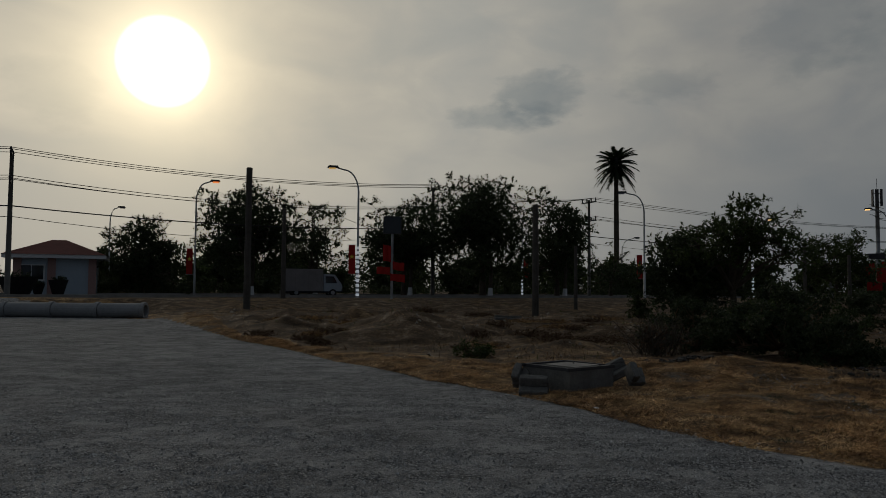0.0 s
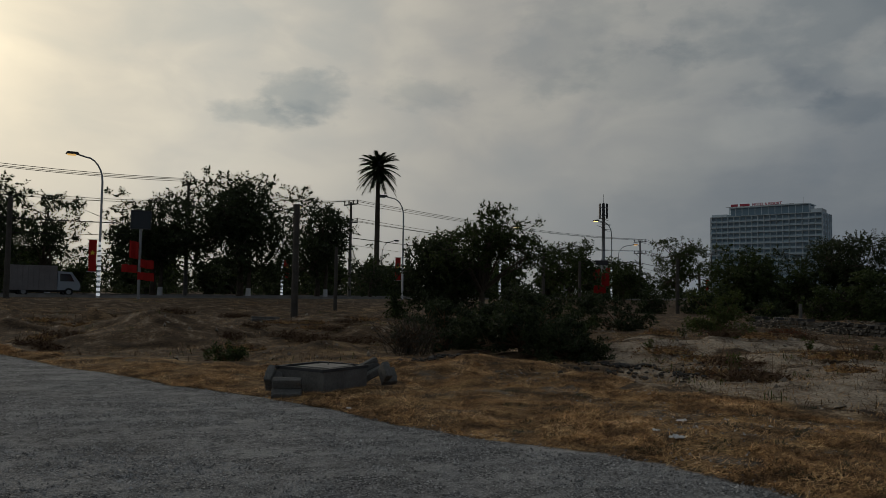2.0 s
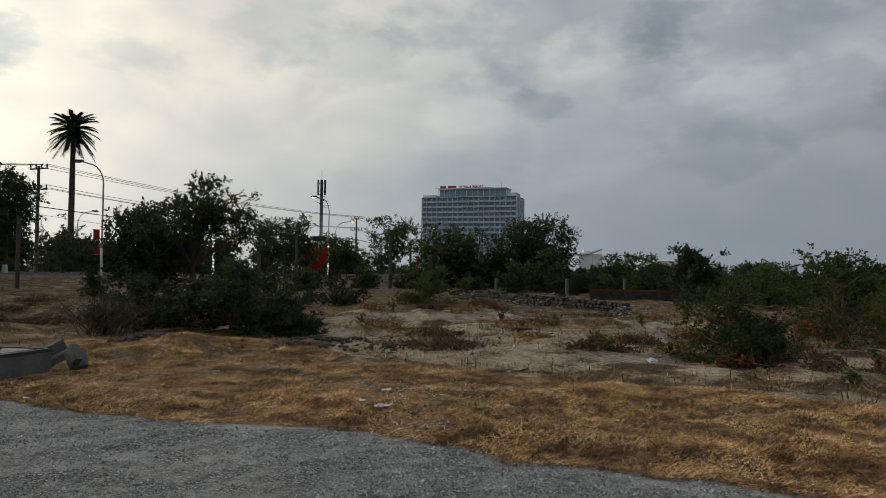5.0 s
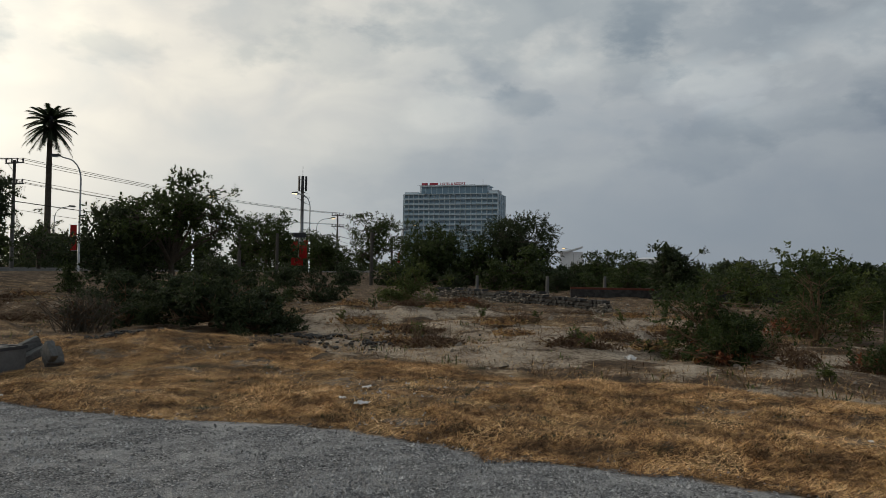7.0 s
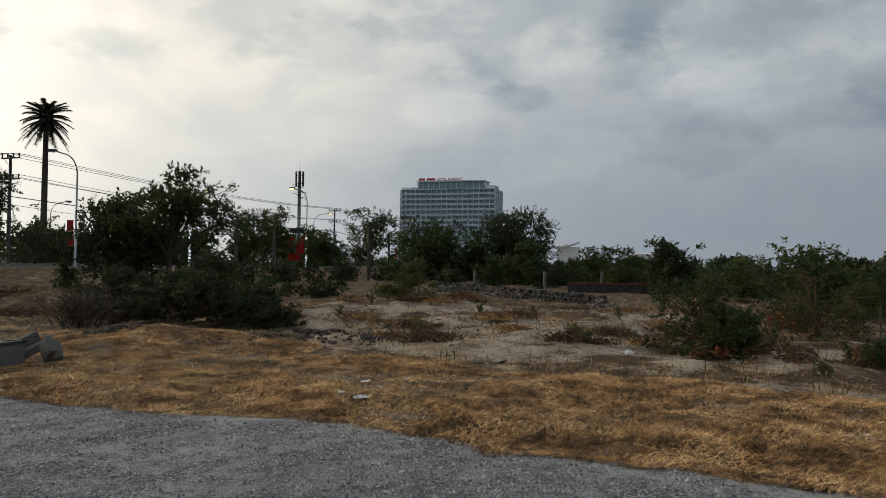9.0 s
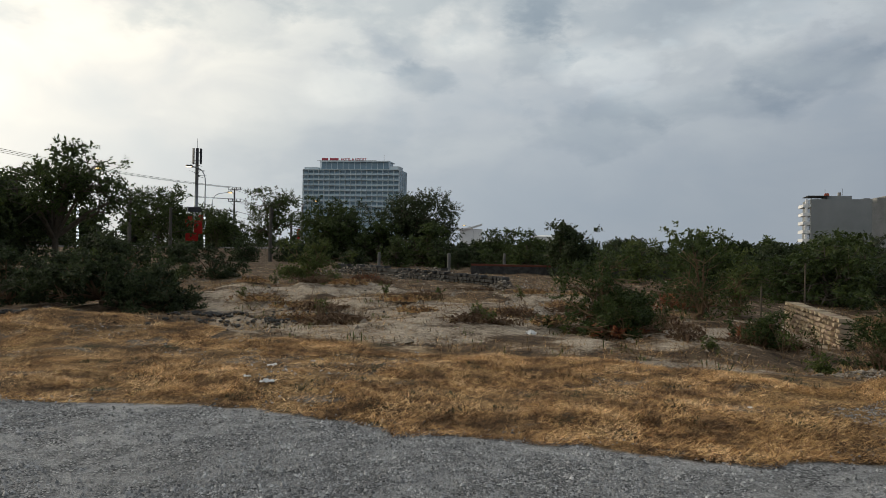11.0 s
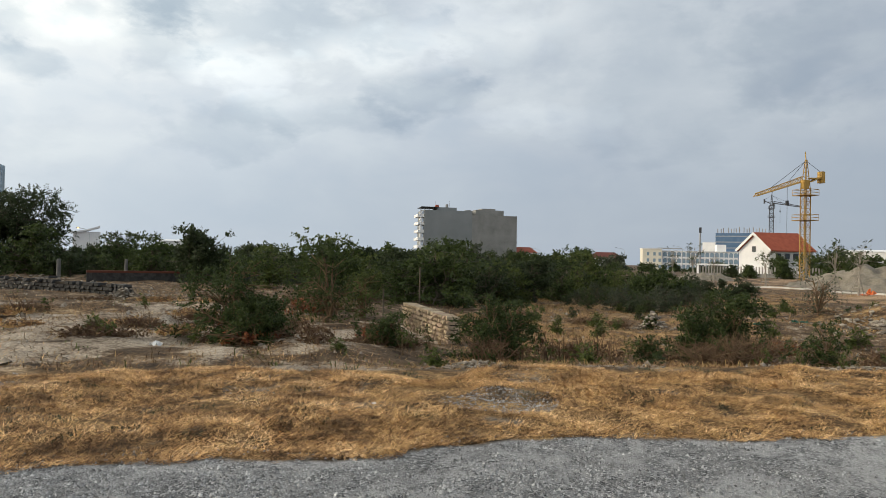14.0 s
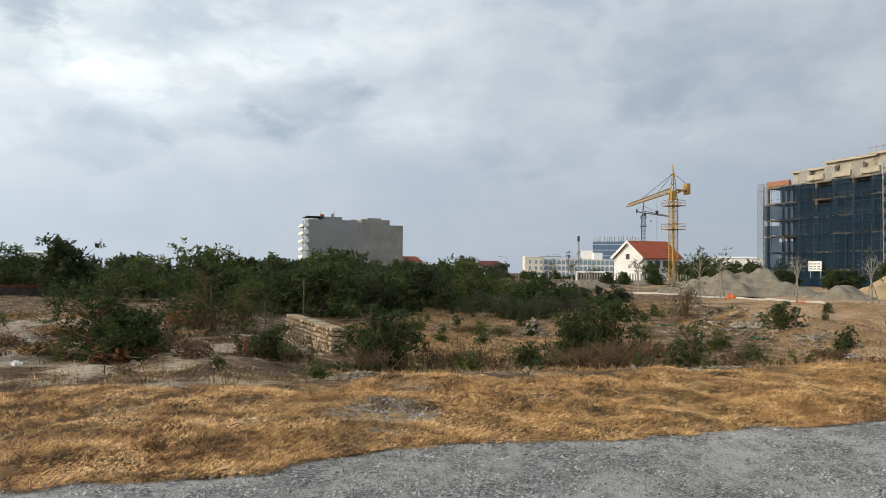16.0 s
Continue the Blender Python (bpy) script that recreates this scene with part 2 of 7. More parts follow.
# ---- materials ----
def surface(name, cols, scale=3.0, fine=40.0, rough=0.8, bump=0.3, metal=0.0, vary=0.0, spec=0.3, per="object", depth=0.01, tight=0.16, hue=1.0):
    """Two scales of mottling between the colours, fine relief, and a shift from piece to piece."""
    m = bpy.data.materials.new(name)
    m.use_nodes = True
    w = Nodes(m.node_tree)
    co = w.n("ShaderNodeTexCoord").outputs["Object"]
    a, b = w.noise(co, scale, 5.0, 0.6), w.noise(co, fine, 4.0, 0.6)
    f = w.math("ADD", w.math("MULTIPLY", a, 0.65), w.math("MULTIPLY", b, 0.35))
    k = len(cols)
    col = w.ramp(f, *[(0.5 - tight + 2 * tight * i / max(k - 1, 1), c) for i, c in enumerate(cols)])
    if vary:
        rnd = w.n("ShaderNodeObjectInfo").outputs["Random"] if per == "object" else w.n("ShaderNodeNewGeometry").outputs["Random Per Island"]
        hs = w.n("ShaderNodeHueSaturation")
        w.put(hs.inputs["Hue"], w.math("MULTIPLY_ADD", rnd, vary * 0.12 * hue, 0.5 - vary * 0.06 * hue))
        w.put(hs.inputs["Value"], w.math("MULTIPLY_ADD", rnd, vary * 1.6, 1.0 - vary * 0.8))
        w.to(col, hs.inputs["Color"])
        col = hs.outputs[0]
    p = w.n("ShaderNodeBsdfPrincipled")
    w.put(p.inputs["Base Color"], col)
    w.put(p.inputs["Roughness"], w.math("MULTIPLY_ADD", b, 0.2, rough - 0.1, clamp=True))
    p.inputs["Metallic"].default_value = metal
    p.inputs["Specular IOR Level"].default_value = spec
    if bump:
        bp = w.n("ShaderNodeBump")
        bp.inputs["Strength"].default_value, bp.inputs["Distance"].default_value = bump, depth
        w.to(b, bp.inputs["Height"])
        w.to(bp.outputs[0], p.inputs["Normal"])
    w.to(p.outputs[0], w.n("ShaderNodeOutputMaterial").inputs[0])
    return m


def leafy(name, dark, light, scale=1.2):
    """Foliage: a colour per leaf, larger patches of lighter growth, and light let through."""
    m = bpy.data.materials.new(name)
    m.use_nodes = True
    w = Nodes(m.node_tree)
    rnd = w.n("ShaderNodeNewGeometry").outputs["Random Per Island"]
    co = w.n("ShaderNodeTexCoord").outputs["Object"]
    f = w.math("ADD", w.math("MULTIPLY", rnd, 0.5), w.math("MULTIPLY", w.noise(co, scale, 3.0), 0.6))
    col = w.ramp(f, (0.25, dark), (0.75, light))
    p, tr, mx = w.n("ShaderNodeBsdfPrincipled"), w.n("ShaderNodeBsdfTranslucent"), w.n("ShaderNodeMixShader")
    w.put(p.inputs["Base Color"], col)
    p.inputs["Roughness"].default_value = 0.6
    p.inputs["Specular IOR Level"].default_value = 0.25
    w.to(col, tr.inputs[0])
    mx.inputs[0].default_value = 0.36
    w.to(p.outputs[0], mx.inputs[1])
    w.to(tr.outputs[0], mx.inputs[2])
    w.to(mx.outputs[0], w.n("ShaderNodeOutputMaterial").inputs[0])
    return m


def netting(name, dark, light, see):
    """Woven site net: coloured, faded in patches, and partly see-through."""
    m = bpy.data.materials.new(name)
    m.use_nodes = True
    w = Nodes(m.node_tree)
    co = w.n("ShaderNodeTexCoord").outputs["Object"]
    f = w.math("ADD", w.math("MULTIPLY", w.noise(co, 0.25, 5.0, 0.6), 0.6), w.math("MULTIPLY", w.noise(co, 2.2, 4.0, 0.6), 0.4))
    col = w.ramp(f, (0.32, dark), (0.68, light))
    p, tr, mx = w.n("ShaderNodeBsdfDiffuse"), w.n("ShaderNodeBsdfTransparent"), w.n("ShaderNodeMixShader")
    w.to(col, p.inputs[0])
    w.put(mx.inputs[0], w.ramp(f, (0.35, see), (0.65, see * 0.35)))
    w.to(p.outputs[0], mx.inputs[1])
    w.to(tr.outputs[0], mx.inputs[2])
    w.to(mx.outputs[0], w.n("ShaderNodeOutputMaterial").inputs[0])
    return m


def plain_glow(name, col, power):
    m = bpy.data.materials.new(name)
    m.use_nodes = True
    w = Nodes(m.node_tree)
    e = w.n("ShaderNodeEmission")
    e.inputs[0].default_value, e.inputs[1].default_value = (*col, 1), power
    w.to(e.outputs[0], w.n("ShaderNodeOutputMaterial").inputs[0])
    return m


def glass_dark(name, col):
    m = bpy.data.materials.new(name)
    m.use_nodes = True
    p = m.node_tree.nodes["Principled BSDF"]
    p.inputs["Base Color"].default_value = (*col, 1)
    p.inputs["Roughness"].default_value, p.inputs["Specular IOR Level"].default_value = 0.08, 0.6
    return m


M_concrete = surface("concrete", [(0.17, 0.165, 0.155), (0.26, 0.25, 0.235), (0.33, 0.32, 0.30)], 1.2, 30, 0.85, 0.3, vary=0.1)
# weathered poles and posts; also colours the netted frame's shaded inside
M_concrete_dark = surface("weathered_and_shade_concrete", [(0.10, 0.10, 0.095), (0.17, 0.165, 0.155)], 1.5, 30, 0.9, 0.3)
M_grey_render = surface("grey_render", [(0.19, 0.205, 0.21), (0.225, 0.24, 0.245), (0.26, 0.275, 0.28)], 0.12, 3.0, 0.9, 0.1)
M_block_wall = surface("unplastered_blockwork", [(0.19, 0.19, 0.18), (0.26, 0.258, 0.245), (0.32, 0.31, 0.295)], 0.2, 2.5, 0.95, 0.2)
M_white = surface("white_paint", [(0.66, 0.67, 0.68), (0.80, 0.80, 0.80)], 0.3, 6, 0.6, 0.05)
M_cream = surface("cream_paint", [(0.62, 0.58, 0.48), (0.74, 0.70, 0.60)], 0.3, 6, 0.7, 0.05)
M_bluegrey = surface("pale_blue_paint", [(0.40, 0.48, 0.55), (0.50, 0.57, 0.63)], 0.2, 5, 0.6, 0.05)
# hotel colours pale and bluish: distance haze is put into paint and glass
M_hotel = surface("hazed_teal_render", [(0.33, 0.45, 0.53), (0.41, 0.53, 0.60)], 0.2, 5, 0.6, 0.05)
M_hotel_trim = surface("hazed_white_paint", [(0.50, 0.59, 0.64), (0.60, 0.68, 0.72)], 0.3, 6, 0.7, 0.05)
M_hotel_glass = glass_dark("hotel_glass", (0.16, 0.25, 0.31))
M_glass = glass_dark("window_glass", (0.22, 0.30, 0.37))
M_darkglass = glass_dark("dark_glass", (0.02, 0.025, 0.03))
M_steel = surface("galvanised_steel", [(0.30, 0.31, 0.32), (0.42, 0.43, 0.44)], 2, 30, 0.45, 0.1, 0.7)
M_darksteel = surface("dark_steel", [(0.04, 0.04, 0.045), (0.08, 0.08, 0.085)], 2, 30, 0.6, 0.1, 0.3)
M_yellow = surface("crane_yellow", [(0.30, 0.18, 0.04), (0.42, 0.26, 0.07)], 1.0, 12, 0.5, 0.1)
M_bluenet = netting("blue_netting", (0.004, 0.013, 0.028), (0.020, 0.046, 0.080), 0.32)
M_redtile = surface("red_roof", [(0.24, 0.055, 0.03), (0.34, 0.09, 0.05)], 0.8, 10, 0.7, 0.2)
M_darktile = surface("dark_red_tiles", [(0.10, 0.03, 0.025), (0.17, 0.055, 0.045)], 1.0, 12, 0.8, 0.2)
M_red = surface("red_cloth", [(0.34, 0.012, 0.010), (0.46, 0.022, 0.016)], 1.0, 14, 0.8, 0.1)
M_gold = surface("yellow_print", [(0.75, 0.48, 0.05), (0.85, 0.60, 0.08)], 2, 20, 0.7, 0.0)
M_redsign = surface("red_letters", [(0.44, 0.06, 0.09), (0.52, 0.09, 0.12)], 1, 9, 0.5, 0.0)
M_black = surface("black_rubber", [(0.015, 0.015, 0.015), (0.03, 0.03, 0.03)], 3, 30, 0.8, 0.1)
M_wire = surface("cable_sheath", [(0.015, 0.015, 0.016), (0.03, 0.03, 0.03)], 3, 30, 0.7, 0.0)
M_bark = surface("bark", [(0.05, 0.04, 0.03), (0.12, 0.10, 0.075)], 3, 25, 0.95, 0.6, depth=0.02)
M_palebark = surface("pale_bark", [(0.20, 0.18, 0.15), (0.32, 0.29, 0.25)], 3, 25, 0.95, 0.5)
M_twig = surface("dry_twigs", [(0.085, 0.052, 0.030), (0.19, 0.125, 0.075)], 3, 25, 0.95, 0.3, vary=0.3, per="island")
M_joint = surface("earthy_joint", [(0.025, 0.020, 0.015), (0.05, 0.04, 0.03)], 4, 30, 0.95, 0.3)
M_stone = surface("pale_stone", [(0.28, 0.21, 0.145), (0.40, 0.315, 0.225), (0.50, 0.41, 0.31)], 4, 30, 0.9, 0.5, vary=0.3)
M_darkstone = surface("dark_stone", [(0.030, 0.029, 0.028), (0.062, 0.060, 0.057), (0.11, 0.105, 0.098)], 4, 30, 0.9, 0.5, vary=0.35)
M_rubble = surface("rubble", [(0.115, 0.096, 0.076), (0.21, 0.182, 0.148), (0.34, 0.302, 0.255)], 4, 30, 0.9, 0.4, vary=0.5, hue=0.25, per="island")
M_chips = surface("stone_chips", [(0.13, 0.131, 0.134), (0.26, 0.262, 0.265), (0.46, 0.46, 0.457)], 4, 60, 0.9, 0.2, vary=0.75, per="island", hue=0.0)
M_heap = surface("grey_sand", [(0.105, 0.092, 0.073), (0.178, 0.157, 0.124), (0.25, 0.222, 0.18)], 0.9, 6, 0.95, 0.6, depth=0.05)
M_brownheap = surface("brown_sand", [(0.30, 0.22, 0.13), (0.40, 0.30, 0.18)], 0.6, 8, 0.95, 0.6, depth=0.05)
M_straw = surface("straw", [(0.13, 0.073, 0.037), (0.335, 0.19, 0.087), (0.575, 0.345, 0.16), (0.76, 0.505, 0.27)], 1.6, 9, 0.9, 0.0, vary=1.0, hue=0.2, per="island", tight=0.10)
M_brownstalk = surface("brown_stalks", [(0.080, 0.046, 0.024), (0.19, 0.115, 0.058)], 0.7, 9, 0.9, 0.0, vary=0.35, per="island")
M_straw_pale = surface("pale_straw", [(0.34, 0.19, 0.075), (0.50, 0.31, 0.13), (0.62, 0.43, 0.21)], 0.7, 9, 0.9, 0.0, vary=0.4, hue=0.3, per="island")
M_straw_brown = surface("tawny_grass", [(0.20, 0.115, 0.050), (0.36, 0.215, 0.095), (0.50, 0.325, 0.155)], 0.4, 6, 0.9, 0.0, vary=0.35, per="island")
M_rust_dark = surface("dark_dead_leaves", [(0.065, 0.036, 0.021), (0.14, 0.085, 0.046)], 2, 20, 0.9, 0.0, vary=0.3, per="island")
M_rust = surface("rusty_leaves", [(0.14, 0.045, 0.020), (0.27, 0.095, 0.038)], 2, 20, 0.9, 0.0, vary=0.3, per="island")
M_plastic = surface("white_plastic", [(0.65, 0.65, 0.64), (0.8, 0.8, 0.78)], 5, 40, 0.5, 0.2)
M_asphalt = surface("asphalt", [(0.045, 0.045, 0.048), (0.06, 0.06, 0.06)], 0.5, 20, 0.85, 0.3)
M_redclay = surface("red_brick_band", [(0.09, 0.03, 0.02), (0.15, 0.05, 0.03)], 0.8, 8, 0.9, 0.3)
M_leaf = leafy("leaves", (0.015, 0.025, 0.007), (0.066, 0.094, 0.026))
M_leaf_dark = leafy("dark_leaves", (0.015, 0.024, 0.011), (0.050, 0.070, 0.027))
M_leaf_bright = leafy("bright_leaves", (0.034, 0.050, 0.012), (0.105, 0.132, 0.034))
M_leaf_grey = leafy("greyish_leaves", (0.030, 0.040, 0.024), (0.085, 0.10, 0.06))
M_frond = leafy("fronds", (0.012, 0.020, 0.010), (0.030, 0.042, 0.020))
M_lampglow = plain_glow("lamp_glow", (1.0, 0.55, 0.16), 12.0)
M_lampred = plain_glow("red_lamp_glow", (1.0, 0.22, 0.05), 6.0)
M_lampglow_dim = plain_glow("faint_lamp_glow", (1.0, 0.6, 0.2), 3.0)
M_ledband = plain_glow("white_light_band", (0.85, 0.92, 1.0), 2.2)
M_whitetape = surface("white_bands", [(0.68, 0.69, 0.70), (0.82, 0.82, 0.82)], 3, 20, 0.6, 0.0)
M_green_net = surface("green_net", [(0.02, 0.09, 0.06), (0.04, 0.14, 0.10)], 2, 20, 0.8, 0.2)
M_orange = surface("orange_plastic", [(0.60, 0.13, 0.03), (0.70, 0.18, 0.05)], 2, 20, 0.6, 0.0)


# ---- ground: one sheet from the yard to the horizon ----
def table(*pairs):
    xs, ys = zip(*pairs)
    return lambda a: np.interp(a, xs, ys)


gravel_edge = table((-180, 60), (-60, 60), (-30, 50), (-21.4, 39), (-18.4, 29.8), (-14.8, 22.8), (-8.2, 16.5), (-1, 13.3), (6.7, 11.2), (15, 9.15), (21, 8.35), (30, 7.85), (37, 7.3),
                    (45, 6.6), (58, 6.4), (67.5, 6.15), (75, 6.65), (87, 7.27), (96, 7.5), (105, 8.45), (114.5, 9.8), (125, 13), (140, 30), (160, 60), (180, 60))
verge_edge = table((-180, 70), (-30, 56), (-20, 44), (-14.8, 24.1), (-8, 18.7), (5, 16.0), (15, 16.5), (21, 16.0), (30, 13.4), (33, 12.9), (45, 11.2), (54, 10.4), (70, 10.1), (77, 9.9), (89, 11.1), (101, 12.4), (115, 14.4), (130, 20), (145, 40), (160, 70), (180, 70))
ROAD_O, ROAD_U, ROAD_N = np.array((-6.2, 54.6)), np.array((0.894, 0.447)), np.array((-0.447, 0.894))
# bearing, distance, radius, height of the heaps of earth in the waste ground
MOUNDS = [(-1.5, 24.5, 2.6, 0.62), (-5.5, 27.0, 2.2, 0.35), (-9.5, 34.0, 4.5, 0.55), (-13.5, 31.0, 3.0, 0.4), (3.0, 29.0, 2.4, 0.35), (9.0, 33.0, 4.0, 0.3), (-17.0, 36.0, 3.5, 0.3), (-6.5, 31.0, 1.2, 0.5), (0.5, 33.5, 1.4, 0.45), (-12.0, 27.0, 1.3, 0.3), (6.0, 22.0, 1.5, 0.3), (4.0, 36.0, 2.0, 0.4), (12.5, 26.0, 1.6, 0.4), (-8.0, 22.5, 1.1, 0.2), (10.0, 19.0, 1.0, 0.2),
          (21.0, 15.0, 2.2, 0.22), (33.0, 22.0, 3.0, 0.28), (37.5, 20.0, 3.5, 0.25), (43.0, 24.0, 3.5, 0.22), (51.0, 17.5, 2.5, 0.2), (55.0, 22.0, 3.0, 0.2), (64.0, 14.0, 1.6, 0.12),
          (97.0, 30.0, 3.0, 0.35), (104.0, 34.0, 3.0, 0.4), (108.0, 33.0, 2.5, 0.55), (112.0, 28.0, 3.5, 0.5), (100.0, 44.0, 4.0, 0.4), (113.5, 44.0, 6.0, 0.7)]
GX, GY = np.meshgrid(np.arange(256), np.arange(256), indexing="ij")
LATTICE = np.random.RandomState(4).rand(256, 256)


def rough(x, y, size):
    """Smooth value noise of the given wavelength, from -1 to 1."""
    u, v = np.asarray(x) / size + 500.0, np.asarray(y) / size + 500.0
    i, j = np.floor(u).astype(int), np.floor(v).astype(int)
    a, b = u - i, v - j
    a, b = a * a * (3 - 2 * a), b * b * (3 - 2 * b)
    g = lambda p, q: LATTICE[p % 256, q % 256]
    return 2 * ((g(i, j) * (1 - a) + g(i + 1, j) * a) * (1 - b) + (g(i, j + 1) * (1 - a) + g(i + 1, j + 1) * a) * b) - 1


def smooth(a, b, x):
    t = np.clip((np.asarray(x, float) - a) / (b - a), 0, 1)
    return t * t * (3 - 2 * t)


def ground_z(x, y):
    x, y = np.asarray(x, float), np.asarray(y, float)
    az, d = np.degrees(np.arctan2(x, y)), np.hypot(x, y)
    e, o = gravel_edge(az), verge_edge(az)
    wild = smooth(0, 1.2, d - e)
    z = 0.012 * rough(x, y, 1.3) + 0.02 * rough(x, y, 4.1)
    verge = wild * (1 - smooth(-0.5, 2.0, d - o))
    z = z + verge * (0.05 + 0.05 * rough(x, y, 1.7) + 0.035 * rough(x, y, 0.55) + 0.02 * rough(x, y, 0.25) + 0.10 * smooth(-3.0, -0.3, d - o) * smooth(58, 75, az))
    far = smooth(-0.5, 3.0, d - o)
    z = z + far * (0.12 * rough(x, y, 5.3) + 0.09 * rough(x, y, 1.9) + 0.06 * rough(x, y, 0.7) * np.exp(-d / 60))
    # low ledges where the sand has slumped and the roots hold it
    z = z + far * (1 - smooth(26, 40, d)) * (1 - smooth(61, 65, az)) * (0.12 * smooth(-0.05, 0.22, rough(x * 0.7, y, 3.1) + 0.3 * rough(x, y, 0.8)) + 0.07 * smooth(0.1, 0.3, rough(x, y * 0.8, 1.5)) - 0.10)
    z = z - 0.5 * smooth(0, 5, d - o) * smooth(66, 84, az)
    for a, r, rad, h in MOUNDS:
        px, py = polar(a, r)
        q = ((x - px) ** 2 + (y - py) ** 2) / rad ** 2
        z = z + h * np.exp(-1.6 * q) * (1 + 0.25 * rough(x, y, 0.9))
    s = (x - ROAD_O[0]) * ROAD_N[0] + (y - ROAD_O[1]) * ROAD_N[1]
    bank = smooth(0, 1, (s - np.interp(az, (-22, -15), (-5.0, -16.0))) / np.interp(az, (-22, -15), (2.8, 13.5)))
    z = z * (1 - 0.85 * smooth(-6, -1.5, s)) + 0.86 * bank
    return z


def sand_mask(x, y):
    """Where bare pale sand shows, from 0 to 1."""
    az, d = np.degrees(np.arctan2(x, y)), np.hypot(x, y)
    n = rough(x, y, 2.3) * 0.6 + rough(x * 0.6, y, 0.9) * 0.55 + rough(x, y, 0.4) * 0.25 + 0.20
    return np.clip(smooth(0.0, 0.45, n) * smooth(28, 33, az) * (1 - smooth(70, 78, az)) * smooth(-0.3, 1.2, d - verge_edge(az)) * (1 - smooth(19, 26, d)), 0, 1)


def sheet():
    az = np.concatenate([np.arange(-180, -40, 4.0), np.arange(-40, 122, 0.3), np.arange(122, 180, 4.0)])
    r = np.concatenate([[0.0], np.geomspace(1.0, 8.0, 55), np.geomspace(8.06, 30.0, 200), np.geomspace(30.3, 60, 36), np.geomspace(61.5, 4500, 50)])
    A, R = np.meshgrid(np.radians(az), r, indexing="ij")
    X, Y = R * np.sin(A), R * np.cos(A)
    Z = ground_z(X, Y)
    Z = Z * np.where(R > 300, np.clip(1 - (R - 300) / 400, 0, 1), 1) - np.where(R > 700, 2.0, np.clip((R - 300) / 400, 0, 1) * 2.0)
    n, k = X.shape
    i, j = np.meshgrid(np.arange(n), np.arange(k - 1), indexing="ij")
    i2 = (i + 1) % n
    faces = np.stack([i * k + j, i * k + j + 1, i2 * k + j + 1, i2 * k + j], -1).reshape(-1, 4)
    me = mesh_np("ground", np.stack([X, Y, Z], -1).reshape(-1, 3), faces, True)
    az2, d = np.degrees(A), R
    e, o = gravel_edge(az2), verge_edge(az2)
    gravel = 1 - smooth(-0.15, 0.15, d - e)
    straw = (1 - gravel) * (1 - smooth(-1.0, 1.2, d - o + 0.8 * rough(X, Y, 1.1)))
    sand = sand_mask(X, Y)
    # dry grass growing in patches over the waste ground, thickest in the lower field
    lush = 0.75 * smooth(76, 80, az2) * (1 - 0.45 * smooth(96, 104, az2)) * (1 - smooth(112, 118, az2)) * (1 - smooth(45, 70, d))
    dry = smooth(0.0, 0.7, rough(X, Y, 3.4) + 0.5 * rough(X, Y, 1.2) + 0.1 + lush) * (0.45 + 0.25 * lush) * (1 - smooth(60, 110, d))
    straw = np.maximum(straw, (1 - gravel) * dry * (1 - 0.9 * sand))
    s = (X - ROAD_O[0]) * ROAD_N[0] + (Y - ROAD_O[1]) * ROAD_N[1]
    pale = smooth(102, 110, az2 + 4 * rough(X, Y, 6.0)) * smooth(17, 27, d + 5 * rough(X, Y, 4.0)) * (1 - smooth(140, 170, d)) * smooth(-0.7, 0.0, rough(X, Y, 2.7) + 0.4)
    pale = np.maximum(pale, smooth(92, 96, az2) * smooth(46, 62, d + 8 * rough(X, Y, 5.0)) * (1 - smooth(150, 200, d)) * (0.45 + 0.35 * rough(X, Y, 2.2)))
    col = np.stack([gravel, np.clip(sand, 0, 1), straw, np.clip(pale, 0, 1)], -1).reshape(-1, 4)
    at = me.color_attributes.new("zone", "FLOAT_COLOR", "POINT")
    at.data.foreach_set("color", col.astype(np.float32).ravel())
    return me


